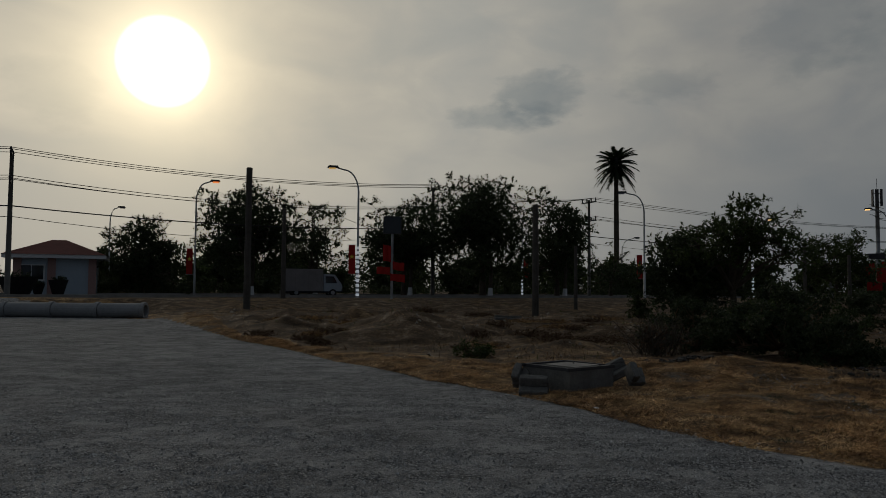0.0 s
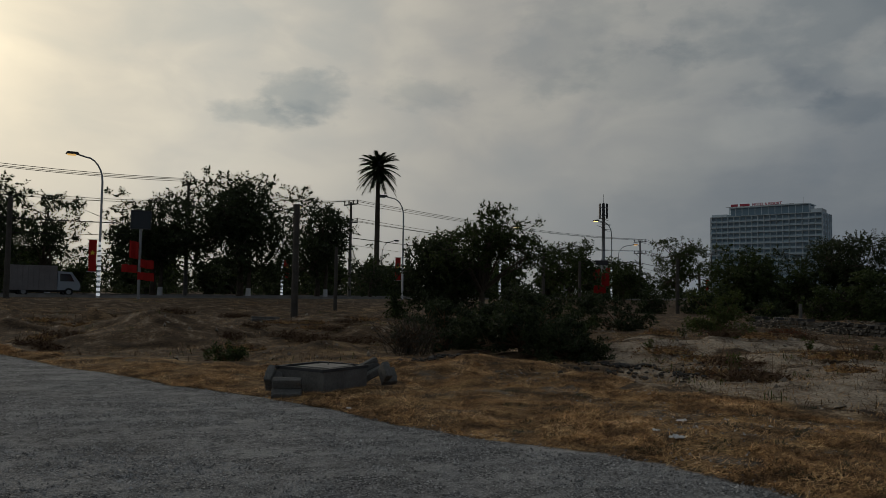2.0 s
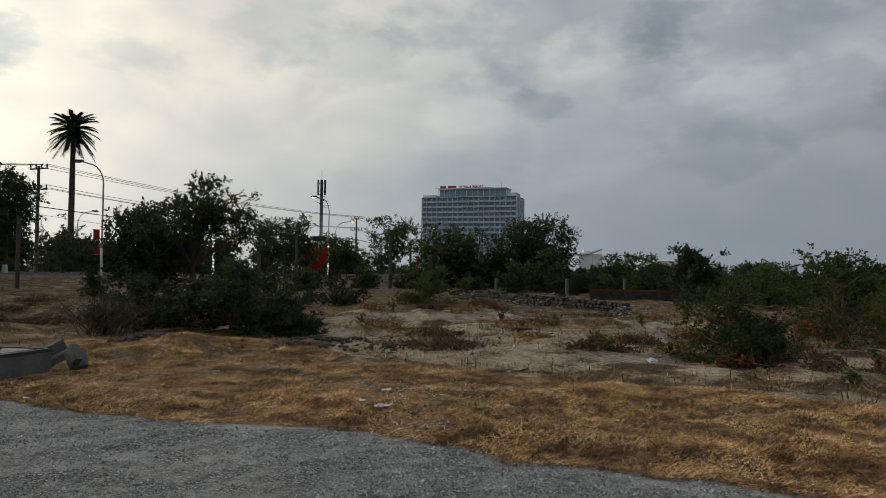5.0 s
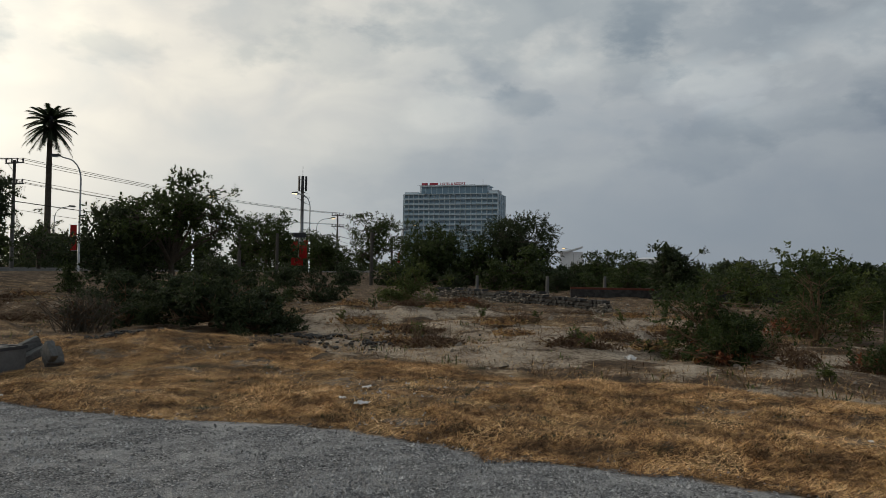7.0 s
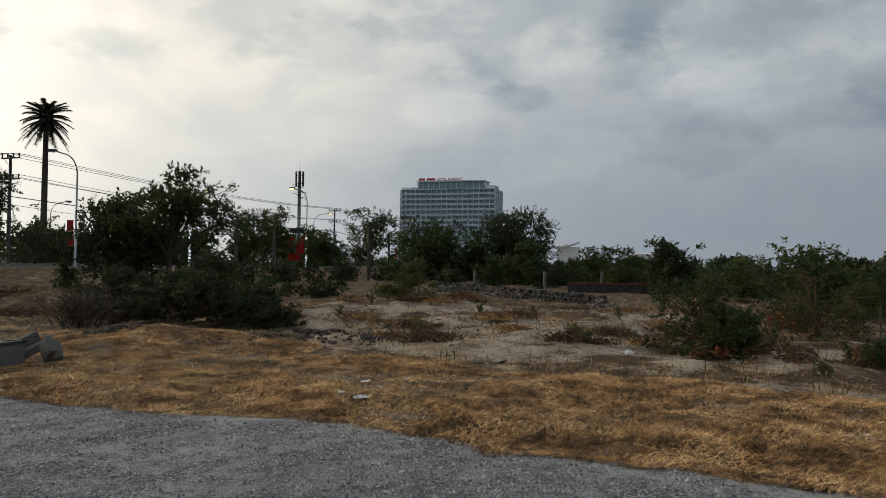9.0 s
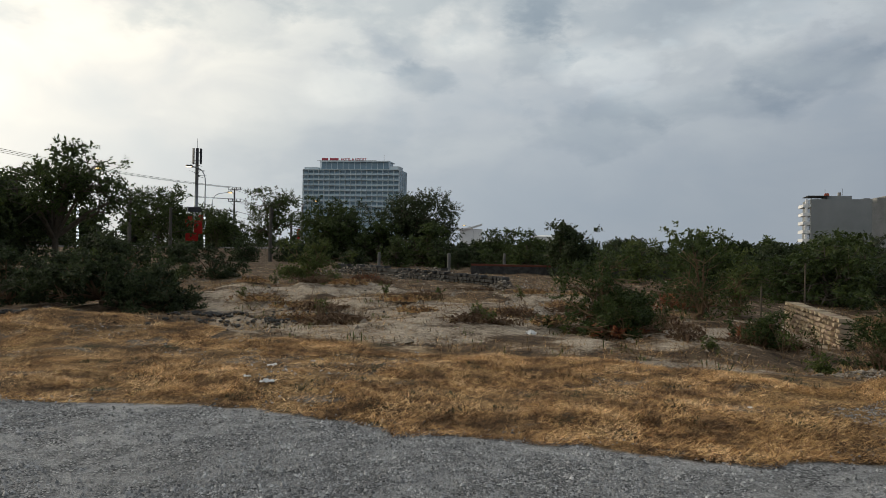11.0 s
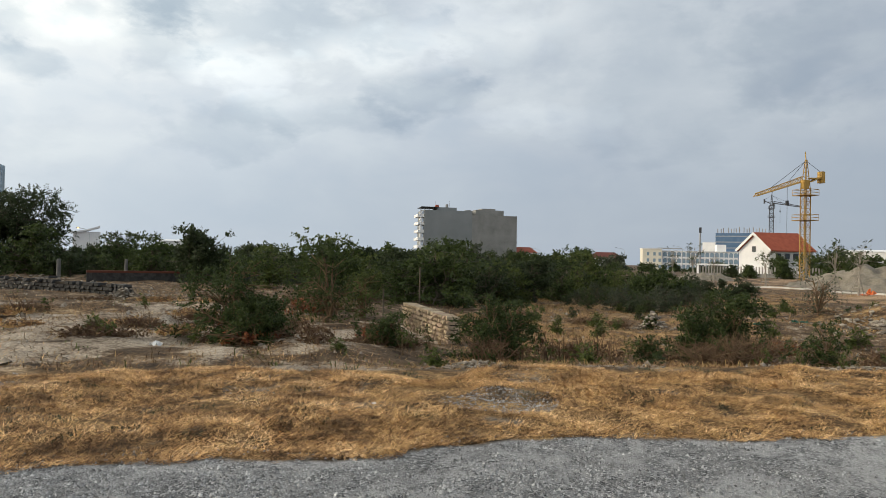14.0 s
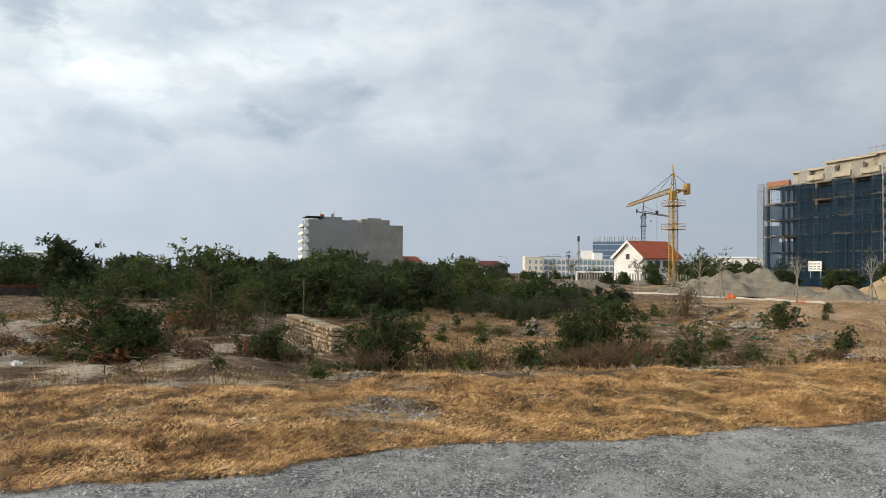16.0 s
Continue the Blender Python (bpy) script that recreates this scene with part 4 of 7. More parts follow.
def crane(az, d, top_el, jib_az_tip, label, material, base_z=-0.6, jib=20.0, turn=0.0, w=1.6, mast_top=20.0, raise_tip=-3.0, simple=False):
    x, y = polar(az, d)
    c = thing("tower_crane", x, y, base_z, turn, label, "crane", "site cranes")
    r = 0.07 if not simple else 0.12
    g = Geo()
    for i, j in ((-1, -1), (1, -1), (1, 1), (-1, 1)):
        g.tube([(i * w / 2, j * w / 2, 0), (i * w / 2, j * w / 2, mast_top)], r * 1.5, 5)
    z, k = 0.0, 0
    while z < mast_top - 0.1:
        s = 1 if k % 2 else -1
        for a in range(4):
            p, q = ((-1, -1), (1, -1), (1, 1), (-1, 1))[a], ((1, -1), (1, 1), (-1, 1), (-1, -1))[a]
            if s < 0:
                p, q = q, p
            g.tube([(p[0] * w / 2, p[1] * w / 2, z), (q[0] * w / 2, q[1] * w / 2, z + w)], r * 0.8, 4, False)
            g.tube([(p[0] * w / 2, p[1] * w / 2, z + w), (q[0] * w / 2, q[1] * w / 2, z + w)], r * 0.8, 4, False)
        z += w
        k += 1
    part("mast", g, material, c)
    # jib: three chords with lacing, drooping towards its tip
    g = Geo()
    tip = Vector((-jib, 0, mast_top + 1.0 + raise_tip))
    root = Vector((-0.8, 0, mast_top + 1.2))
    n = 14
    for oy, oz in ((-0.5, 0), (0.5, 0), (0, 1.0)):
        g.tube([root + Vector((0, oy, oz)), tip + Vector((0, oy, oz * 0.5))], r * 1.3, 5)
    for k in range(n):
        p, q = root.lerp(tip, k / n), root.lerp(tip, (k + 1) / n)
        m = p.lerp(q, 0.5) + Vector((0, 0, 1.0 - 0.5 * k / n))
        for oy in (-0.5, 0.5):
            g.tube([p + Vector((0, oy, 0)), m], r * 0.8, 4, False)
            g.tube([m, q + Vector((0, oy, 0))], r * 0.8, 4, False)
        g.tube([p + Vector((0, -0.5, 0)), q + Vector((0, 0.5, 0))], r * 0.8, 4, False)
    part("jib", g, material, c)
    g = Geo()
    g.tube([(0.8, -0.5, mast_top + 1.2), (3.5, -0.5, mast_top + 2.4)], r * 1.6, 5).tube([(0.8, 0.5, mast_top + 1.2), (3.5, 0.5, mast_top + 2.4)], r * 1.6, 5)
    g.box(2.1, 0, mast_top + 1.9, 2.6, 1.0, 0.25)
    for k in range(5):
        g.tube([(0.8 + k * 0.5, -0.5, mast_top + 1.3 + 0.24 * k), (1.3 + k * 0.5, 0.5, mast_top + 1.5 + 0.24 * k)], r, 4, False)
    part("counter_jib", g, material, c)
    part("counterweight", Geo().box(3.4, 0, mast_top + 2.2, 0.8, 1.2, 2.2), material, c)
    g = Geo()
    for i, j in ((-1, -1), (1, -1), (1, 1), (-1, 1)):
        g.tube([(i * 0.55, j * 0.55, mast_top), (i * 0.12, j * 0.12, mast_top + 5.4)], r * 1.2, 5)
    for k in range(6):
        s = 0.55 - 0.43 * k / 6
        g.tube([(-s, -s, mast_top + 0.88 * k), (s, -s, mast_top + 0.88 * k + 0.8)], r * 0.8, 4, False)
        g.tube([(s, s, mast_top + 0.88 * k), (-s, s, mast_top + 0.88 * k + 0.8)], r * 0.8, 4, False)
    g.tube([(0, 0, mast_top + 5.3), (-0.2, 0, mast_top + 7.0)], r * 1.5, 5)
    part("tower_head", g, material, c)
    part("cab", Geo().box(-0.9, -0.9, mast_top + 0.6, 1.1, 1.1, 1.7, top=0.92), material, c)
    g = Geo().tube([(0, 0, mast_top + 5.3), (-jib * 0.72, 0, mast_top + 1.7 + raise_tip * 0.72)], 0.045, 4).tube([(0, 0, mast_top + 5.3), (-jib * 0.38, 0, mast_top + 1.9 + raise_tip * 0.38)], 0.045, 4)
    g.tube([(0, 0, mast_top + 5.3), (3.3, 0, mast_top + 3.2)], 0.045, 4)
    part("stay_cables", g, M_darksteel, c)
    g = Geo().tube([(-4.0, 0, mast_top + 0.7), (-4.0, 0, mast_top - 9)], 0.04, 4).box(-4.0, 0, mast_top - 3, 0.5, 0.3, 0.9)
    part("hook", g, M_darksteel, c)
    for zz in (mast_top - 1.4, mast_top - 6.2):
        g = Geo()
        g.box(0, 0, zz, 3.4, 3.4, 0.12)
        for i, j in ((-1, -1), (1, -1), (1, 1), (-1, 1)):
            g.tube([(i * 1.65, j * 1.65, zz), (i * 1.65, j * 1.65, zz + 1.1)], 0.05, 4)
        for zz2 in (0.55, 1.1):
            g.tube([(-1.65, -1.65, zz + zz2), (1.65, -1.65, zz + zz2), (1.65, 1.65, zz + zz2), (-1.65, 1.65, zz + zz2), (-1.65, -1.65, zz + zz2)], 0.04, 4)
        part("platform", g, material, c)
    return c


# the jib's tip lies about nine metres to the left of the mast in the view and comes forward
crane(101.5, 160, 0, 0, "yellow lattice tower crane with a drooping jib", M_yellow, turn=-101.5 + 38, jib=10.9, mast_top=17.6, raise_tip=-3.0, w=1.25)
crane(99.4, 420, 0, 0, "small distant dark and orange tower crane", M_darksteel, turn=-99.4 + 180, jib=14.0, mast_top=34.0, raise_tip=-2.0, w=2.0, simple=True)


# ---- plants ----
def leaf_cloud(centres, radii, count, size, rng, flat=0.75, droop=0.25):
    """Sprays of small folded leaves set along short twigs through the clumps; each leaf is an island of four corners."""
    centres, radii = np.asarray(centres, float), np.asarray(radii, float)
    per = 10
    ns = max(count // per, 1)
    pick = rng.choice(len(centres), ns, p=radii ** 2 / (radii ** 2).sum())
    v = rng.normal(size=(ns, 3))
    v *= (rng.rand(ns) ** 0.40 / np.linalg.norm(v, axis=1))[:, None]
    root = centres[pick] + v * radii[pick][:, None] * np.array((1, 1, flat))
    out = v * 1.1 + rng.normal(size=(ns, 3)) * 0.45 + np.array((0, 0, 0.30))
    out /= np.linalg.norm(out, axis=1)[:, None]
    side = np.cross(out, rng.normal(size=(ns, 3)))
    side /= np.linalg.norm(side, axis=1)[:, None] + 1e-9
    k = np.arange(per)
    along, hand = (k / per - 0.35) * 2.4, np.where(k % 2, 1.0, -1.0)
    p = root[:, None] + out[:, None] * (along[None, :, None] * size) + np.array((0, 0, -1.0)) * (size * droop * (k / per) ** 2)[None, :, None]
    a = out[:, None] * 0.55 + side[:, None] * (hand * 0.85)[None, :, None] + rng.normal(size=(ns, per, 3)) * 0.32 + np.array((0, 0, -droop))
    p, a = p.reshape(-1, 3), a.reshape(-1, 3)
    a /= np.linalg.norm(a, axis=1)[:, None]
    n = len(p)
    b = np.cross(a, np.repeat(out, per, 0) + rng.normal(size=(n, 3)) * 0.5)
    b /= np.linalg.norm(b, axis=1)[:, None] + 1e-9
    up = np.cross(a, b)
    s = size * rng.uniform(0.65, 1.3, n)[:, None]
    verts = np.stack([p, p + a * s * 0.45 + b * s * 0.27 + up * s * 0.07, p + a * s, p + a * s * 0.45 - b * s * 0.27 + up * s * 0.07], 1).reshape(-1, 3)
    q = np.arange(n)[:, None] * 4
    return verts, np.concatenate([q + np.array([[0, 1, 2]]), q + np.array([[0, 2, 3]])])


def grow(height, spread, seed, trunk_part=0.3, limbs=7, clump=0.22, lean=0.0, low=0.35, sub=9, thick=1.0):
    """A trunk with limbs and twigs, and the clump centres at their ends."""
    r = random.Random(seed)
    g = Geo()
    t = height * trunk_part
    base = (height * 0.022 + 0.03) * thick
    bend = [(0, 0, -0.15), (lean * 0.3 + r.uniform(-.05, .05), r.uniform(-.05, .05), t * 0.5), (lean + r.uniform(-.1, .1), r.uniform(-.1, .1), t)]
    g.tube(bend, [base * 1.35, base, base * 0.85], 7)
    top = Vector(bend[-1])
    cs, rs = [], []
    for i in range(limbs):
        w = 6.283 * (i + r.uniform(-0.35, 0.35)) / limbs
        lev = low + (1 - low) * ((i * 0.618 + r.random() * 0.4) % 1.0)
        out = spread * (0.85 - 0.55 * max(0, (lev - low) / (1 - low)) ** 1.6) * r.uniform(0.7, 1.12)
        end = Vector((math.cos(w) * out + lean, math.sin(w) * out, height * (0.93 * lev) - clump * height * 0.25))
        mid = top.lerp(end, 0.5) + Vector((0, 0, 0.07 * height * r.uniform(0.2, 1.2)))
        g.tube([top - Vector((0, 0, t * 0.2 * r.random())), mid, end], [base * 0.6, base * 0.36, base * 0.13], 5, False)
        for k in range(sub):
            o = Vector((r.gauss(0, 1), r.gauss(0, 1), r.gauss(0.2, 0.8))) * (clump * height * 0.8)
            e2 = mid.lerp(end, r.uniform(0.1, 1.05)) + o
            e2.z = max(e2.z, height * low * 0.6)
            e2.z = min(e2.z, height - clump * height * 0.25)
            g.tube([mid.lerp(end, r.uniform(0.2, 0.9)), e2], [base * 0.2, base * 0.07], 4, False)
            cs.append(tuple(e2))
            rs.append(clump * height * r.uniform(0.4, 0.82))
    cs.append((lean, 0, height * (1 - clump * 0.45)))
    rs.append(clump * height * 0.6)
    return g, cs, rs


def tree(az, d, height, spread, seed, label, count=6000, leaf=0.17, material=None, base=None, name="tree", group="roadside trees", category="tree", bark=None, spot=None, **how):
    x, y, z = on_ground(az, d) if spot is None else spot
    if base is not None:
        z = base
    t = thing(name, x, y, z, (seed * 47) % 360, label, category, group)
    g, cs, rs = grow(height, spread, seed, **how)
    part("trunk", g, bark or M_bark, t)
    v, f = leaf_cloud(cs, rs, count, leaf, np.random.RandomState(seed))
    v[:, 2] = np.maximum(v[:, 2], 0.02)
    me = mesh_np("crown", v, f)
    part("crown", me, material or M_leaf, t)
    return t


DARK = "dense dark-leaved roadside tree"
OPEN = "loose-crowned tree with dark leaves and gaps"
# trees along the road
tree(-21.8, 68, 6.2, 3.2, 1, "low broad dark tree beside the guardhouse", 18513, 0.22, M_leaf_dark, low=0.15, trunk_part=0.15, limbs=10, clump=0.26)
tree(-14.6, 66, 9.5, 3.4, 2, OPEN, 22000, 0.25, M_leaf_dark, low=0.42, clump=0.21, limbs=12)
tree(-10.0, 70, 8.3, 2.4, 3, "thin tree with sparse branches", 10000, 0.21, M_leaf_dark, low=0.3, clump=0.20)
tree(-3.0, 66, 8.5, 2.9, 4, OPEN, 21000, 0.25, M_leaf_dark, low=0.36, clump=0.22, limbs=11)
tree(3.0, 64, 10.2, 3.3, 5, DARK, 27000, 0.25, M_leaf_dark, low=0.32, clump=0.21, limbs=13)
tree(8.6, 70, 8.6, 2.4, 6, OPEN, 16000, 0.25, M_leaf_dark, low=0.32, clump=0.21, limbs=10)
tree(12.6, 74, 5.4, 2.4, 7, "small tree with half-bare branches", 3085, 0.18, M_leaf_dark, low=0.2, clump=0.16)
tree(21.2, 42, 6.3, 3.5, 8, "broad spreading tree with feathery open crown", 12500, 0.18, M_leaf, low=0.58, clump=0.15, limbs=15)
tree(18.4, 43, 4.3, 1.5, 9, "dense rounded dark tree", 15000, 0.19, M_leaf_dark, low=0.3, clump=0.26)
tree(27.6, 74, 6.2, 3.4, 10, DARK, 11313, 0.22, M_leaf, low=0.25)
tree(31.6, 88, 5.0, 2.6, 11, OPEN, 6582, 0.22, M_leaf, low=0.25)
tree(35.4, 88, 7.9, 3.0, 12, OPEN, 8639, 0.22, M_leaf, low=0.25, clump=0.17)
tree(40.2, 72, 5.9, 3.3, 13, "dense rounded green tree", 24000, 0.22, M_leaf, low=0.1, trunk_part=0.15, clump=0.27, limbs=13)
tree(46.1, 72, 6.6, 3.9, 14, "large dense feathery tree", 34000, 0.19, M_leaf_dark, low=0.1, trunk_part=0.15, clump=0.27, limbs=15)
tree(52.6, 66, 3.3, 2.4, 15, DARK, 9256, 0.19, M_leaf, low=0.1, trunk_part=0.15, clump=0.28)
tree(57.9, 44, 3.0, 1.0, 16, "narrow upright young tree", 5348, 0.17, M_leaf_dark, low=0.2, clump=0.22, group="green belt")
tree(67.0, 30, 2.3, 0.9, 17, "young tree with lobed leaves", 4525, 0.14, M_leaf, low=0.2, clump=0.22, group="green belt")
tree(76.2, 44, 3.0, 1.6, 18, "dark green young tree", 8639, 0.17, M_leaf, low=0.1, trunk_part=0.15, clump=0.26, group="green belt")
tree(82.0, 60, 2.6, 1.8, 19, "dark green young tree", 7405, 0.18, M_leaf, low=0.1, trunk_part=0.15, clump=0.28, group="green belt")
tree(92.0, 42, 1.9, 1.5, 20, "low rounded green tree", 8639, 0.14, M_leaf, low=0.05, trunk_part=0.12, clump=0.32, group="green belt")


# ---- bushes of the waste ground ----
def bush(az, d, height, spread, seed, label, count, leaf, material, name="bush", group="bushes of the waste ground", **how):
    how = {**dict(trunk_part=0.08, limbs=12, clump=0.22, low=0.12, sub=6), **how}
    return tree(az, d, height, spread, seed, label, count, leaf, material, name=name, group=group, category="bush", bark=M_twig, **how)


bush(24.2, 18.6, 1.55, 1.75, 31, "large dark thicket on the sandy ground", 31000, 0.067, M_leaf_dark, limbs=16)
bush(18.6, 20.5, 1.35, 1.3, 32, "dark thicket with bare twigs", 12400, 0.063, M_leaf_dark)
bush(27.6, 17.3, 0.95, 1.05, 33, "dark low bush on sandy ground", 12400, 0.059, M_leaf_dark)
bush(22.5, 25.0, 1.45, 1.4, 34, "green bush behind the thicket", 14000, 0.074, M_leaf)
bush(26.5, 30.0, 1.6, 2.0, 35, "green bush behind the thicket", 12400, 0.074, M_leaf)
bush(31.2, 34.0, 1.5, 1.9, 36, "dark green rounded bush", 10800, 0.074, M_leaf_dark)
bush(38.3, 27.0, 1.55, 1.15, 37, "bright green leafy bush", 14000, 0.056, M_leaf_bright, low=0.1)
bush(61.7, 14.3, 0.9, 0.58, 38, "broad green bush with bare stems at its foot", 18600, 0.048, M_leaf)
bush(60.3, 15.0, 1.75, 0.55, 39, "tall straggly green bush", 12400, 0.052, M_leaf)
bush(67.0, 19.5, 1.9, 0.55, 40, "airy light green bush", 7100, 0.044, M_leaf)
bush(69.6, 21.5, 1.5, 0.5, 41, "airy light green bush", 5600, 0.044, M_leaf_bright)
bush(79.4, 15.6, 1.4, 0.55, 42, "leafy green bush at the end of the stone wall", 13200, 0.048, M_leaf)
bush(80.6, 16.4, 1.2, 0.55, 43, "leafy green bush at the end of the stone wall", 7800, 0.048, M_leaf)
bush(94.6, 18.5, 1.25, 0.75, 44, "dark green leafy bush above cut branches", 14700, 0.056, M_leaf)
bush(96.6, 19.2, 1.6, 0.75, 45, "dark green leafy bush above cut branches", 16300, 0.056, M_leaf)
bush(90.8, 17.5, 0.55, 0.35, 46, "small round green bush", 2800, 0.044, M_leaf)
bush(102.6, 19.0, 1.0, 0.5, 47, "young green sapling bush", 3400, 0.056, M_leaf)
bush(102.3, 33.0, 1.6, 0.75, 48, "pale thin bush beside rubble", 3400, 0.044, M_leaf_grey)
bush(108.6, 27.0, 0.95, 0.75, 49, "dark green bush on a rubble heap", 4000, 0.059, M_leaf)
bush(71.6, 15.8, 0.7, 0.3, 50, "small green bush before the stone wall", 4600, 0.044, M_leaf)
bush(2.4, 17.6, 0.42, 0.55, 52, "low green tuft on dry ground", 2200, 0.06, M_leaf, low=0.02)


# ---- along the road ----
def road_point(k, s):
    p = ROAD_O + ROAD_U * k + ROAD_N * s
    return float(p[0]), float(p[1])


ROAD_RZ = math.degrees(math.atan2(ROAD_U[1], ROAD_U[0]))


def arc_lamp(az, d, top_el, side=-1, lit=None, bands=True, banner=0, reach=1.5, base=0.86):
    """A street lamp: tapered mast bending over at the top into a short arm with a flat lantern."""
    x, y = polar(az, d)
    h = 1.6 + d * math.tan(radians(top_el)) - base
    lamp = thing("street_lamp", x, y, base, -az, "tall grey street lamp with a curved arm" + (" and lit lantern" if lit else ""), "street lamp", "street lamps")
    pts = [(0, 0, 0), (0, 0, h - 1.9)]
    for k in range(1, 7):
        w = radians(15 * k)
        pts.append((side * reach * 0.72 * (1 - math.cos(w)), 0, h - 1.9 + 1.6 * math.sin(w)))
    pts.append((side * reach, 0, h - 0.18))
    part("mast", Geo().tube(pts, [0.10, 0.07] + [0.055] * (len(pts) - 2), 8), M_steel, lamp, smooth=True)
    head = Geo().box(side * (reach + 0.35), 0, h - 0.1, 0.85, 0.34, 0.17, top=0.75)
    hd = part("lantern", head, M_darksteel, lamp)
    part("lens", Geo().box(side * (reach + 0.42), 0, h - 0.22, 0.5, 0.26, 0.09), lit or M_steel, hd)
    if bands:
        for k in range(11):
            z = 0.15 + k * 0.34
            part("white_band", Geo().tube([(0, 0, z), (0, 0, z + 0.17)], 0.115, 8), M_ledband, lamp)
    if banner:
        b = part("banner", Geo().box(banner * 0.42, 0, h * 0.29, 0.48, 0.03, h * 0.22), M_red, lamp, "red cloth banner with a yellow star")
        star = Geo()
        vs = [(banner * 0.42 + (0.2 if k % 2 == 0 else 0.08) * math.sin(k * math.pi / 5), -0.022, h * 0.31 + (0.2 if k % 2 == 0 else 0.08) * math.cos(k * math.pi / 5)) for k in range(10)]
        star.add(vs + [(v[0], -0.017, v[2]) for v in vs], [tuple(range(10)), tuple(range(19, 9, -1))] + [(i, (i + 1) % 10, 10 + (i + 1) % 10, 10 + i) for i in range(10)])
        part("star", star, M_gold, b)
        part("banner_rod", Geo().tube([(0, 0, h * 0.40), (banner * 0.75, 0, h * 0.40)], 0.02, 5).tube([(0, 0, h * 0.18), (banner * 0.75, 0, h * 0.18)], 0.02, 5), M_steel, lamp)
    return lamp


arc_lamp(-6.5, 55, 9.2, -1, M_lampglow_dim, True, -1)
arc_lamp(15.0, 68, 7.3, -1, None, False, -1)
arc_lamp(30.7, 95, 5.55, -1, M_lampglow, True, -1)
arc_lamp(-18.3, 65, 7.8, 1, M_lampred, False, -1, 1.1)
arc_lamp(-24.0, 92, 5.6, 1, None, False, 0, 0.8)
arc_lamp(6.0, 78, 6.35, 1, M_lampglow, True, 1, 1.2)
arc_lamp(13.4, 105, 3.9, 1, None, False, 0, 1.6)
arc_lamp(22.4, 80, 5.1, 1, M_lampglow, True, 0, 1.3)
arc_lamp(31.2, 130, 3.75, 1, M_lampglow, False, 0, 2.4)
arc_lamp(37.6, 140, 3.35, 1, M_lampglow, False, -1, 2.0)
arc_lamp(50.6, 220, 1.75, -1, M_lampglow, False, 0, 2.4)
arc_lamp(52.9, 240, 1.35, -1, M_lampglow, False, 0, 2.4)
for az, el in ((69.4, 0.55), (70.6, 0.6), (71.9, 0.75), (73.0, 0.65), (83.2, 1.1), (85.6, 1.15), (89.4, 1.25), (98.7, 0.9), (93.5, 1.45)):
    arc_lamp(az, 330 if az > 80 else 260, el, -1, None, False, 0, 3.2, -0.6)


POLE_SPOTS = [(-30.1, 57.0, 10.45), (-0.8, 66.0, 10.5), (11.0, 76.0, 10.5), (32.75, 126.0, 10.4), (37.7, 170.0, 10.6), (41.5, 240.0, 10.5)]


def power_poles():
    for n, (az, d, top) in enumerate(POLE_SPOTS):
        x, y = polar(az, d)
        p = thing("power_pole", x, y, 0.8, ROAD_RZ + 90, "concrete power pole with two crossarms and insulators", "power pole", "power poles")
        h = top - 0.8
        part("pole", Geo().tube([(0, 0, -0.3), (0, 0, h)], [0.19, 0.12], 10), M_concrete_dark, p, smooth=True)
        for k, z in enumerate((h - 0.25, h - 2.1)):
            arm = part("crossarm", Geo().box(0, 0, z, 2.3, 0.12, 0.12).tube([(0, 0.05, z - 0.8), (0.8, 0.05, z)], 0.03, 4), M_darksteel, p)
            for i in (-1.05, -0.35, 0.35, 1.05):
                part("insulator", Geo().lathe([(0.03, 0), (0.09, 0.08), (0.05, 0.14), (0.09, 0.22), (0.04, 0.36)], 8, (i, 0, z + 0.06)), M_darksteel, arm)
    # conductors sagging from arm to arm
    u = Vector((math.cos(radians(ROAD_RZ + 90)), math.sin(radians(ROAD_RZ + 90)), 0))
    ends = [Vector((*polar(a, d), t)) for a, d, t in POLE_SPOTS]
    start = ends[0] + (ends[0] - ends[1])
    spans = list(zip([start] + ends[:-1], ends))
    for off, dz, sag, r in ((-1.05, 0.12, 0.7, 0.022), (-0.35, 0.12, 0.75, 0.022), (1.05, 0.12, 0.65, 0.022), (-1.05, -1.72, 0.8, 0.022), (0.35, -1.72, 0.85, 0.022), (1.05, -1.72, 0.75, 0.022), (0.1, -3.6, 0.55, 0.04), (0.14, -4.3, 0.9, 0.02)):
        w = thing("overhead_wire", 0, 0, 0, 0, "dark overhead wire sagging between poles", "wire", "overhead wires")
        for a, b in spans:
            pts = [a.lerp(b, t / 12) + u * off + Vector((0, 0, dz - sag * 4 * (t / 12) * (1 - t / 12))) for t in range(13)]
            part("span", Geo().tube(pts, r, 4, False), M_wire, w)


power_poles()


M_post = surface("weathered_post", [(0.060, 0.054, 0.047), (0.11, 0.10, 0.088)], 1.5, 14, 0.95, 0.3)


def plain_post(az, d, top_el, label, r=0.13, base_el=None, name="concrete_post", mat=None):
    x, y, z = on_ground(az, d, 0.1)
    h = 1.6 + d * math.tan(radians(top_el)) - z
    p = thing(name, x, y, z, 0, label, "post", "concrete posts")
    part("shaft", Geo().tube([(0, 0, 0), (0, 0, h * 0.5), (0, 0, h)], [r * 1.1, r, r * 0.92], 8), mat or M_post, p)
    part("cap", Geo().tube([(0, 0, h), (0, 0, h + 0.03)], [r * 0.9, r * 0.7], 8), mat or M_post, p)


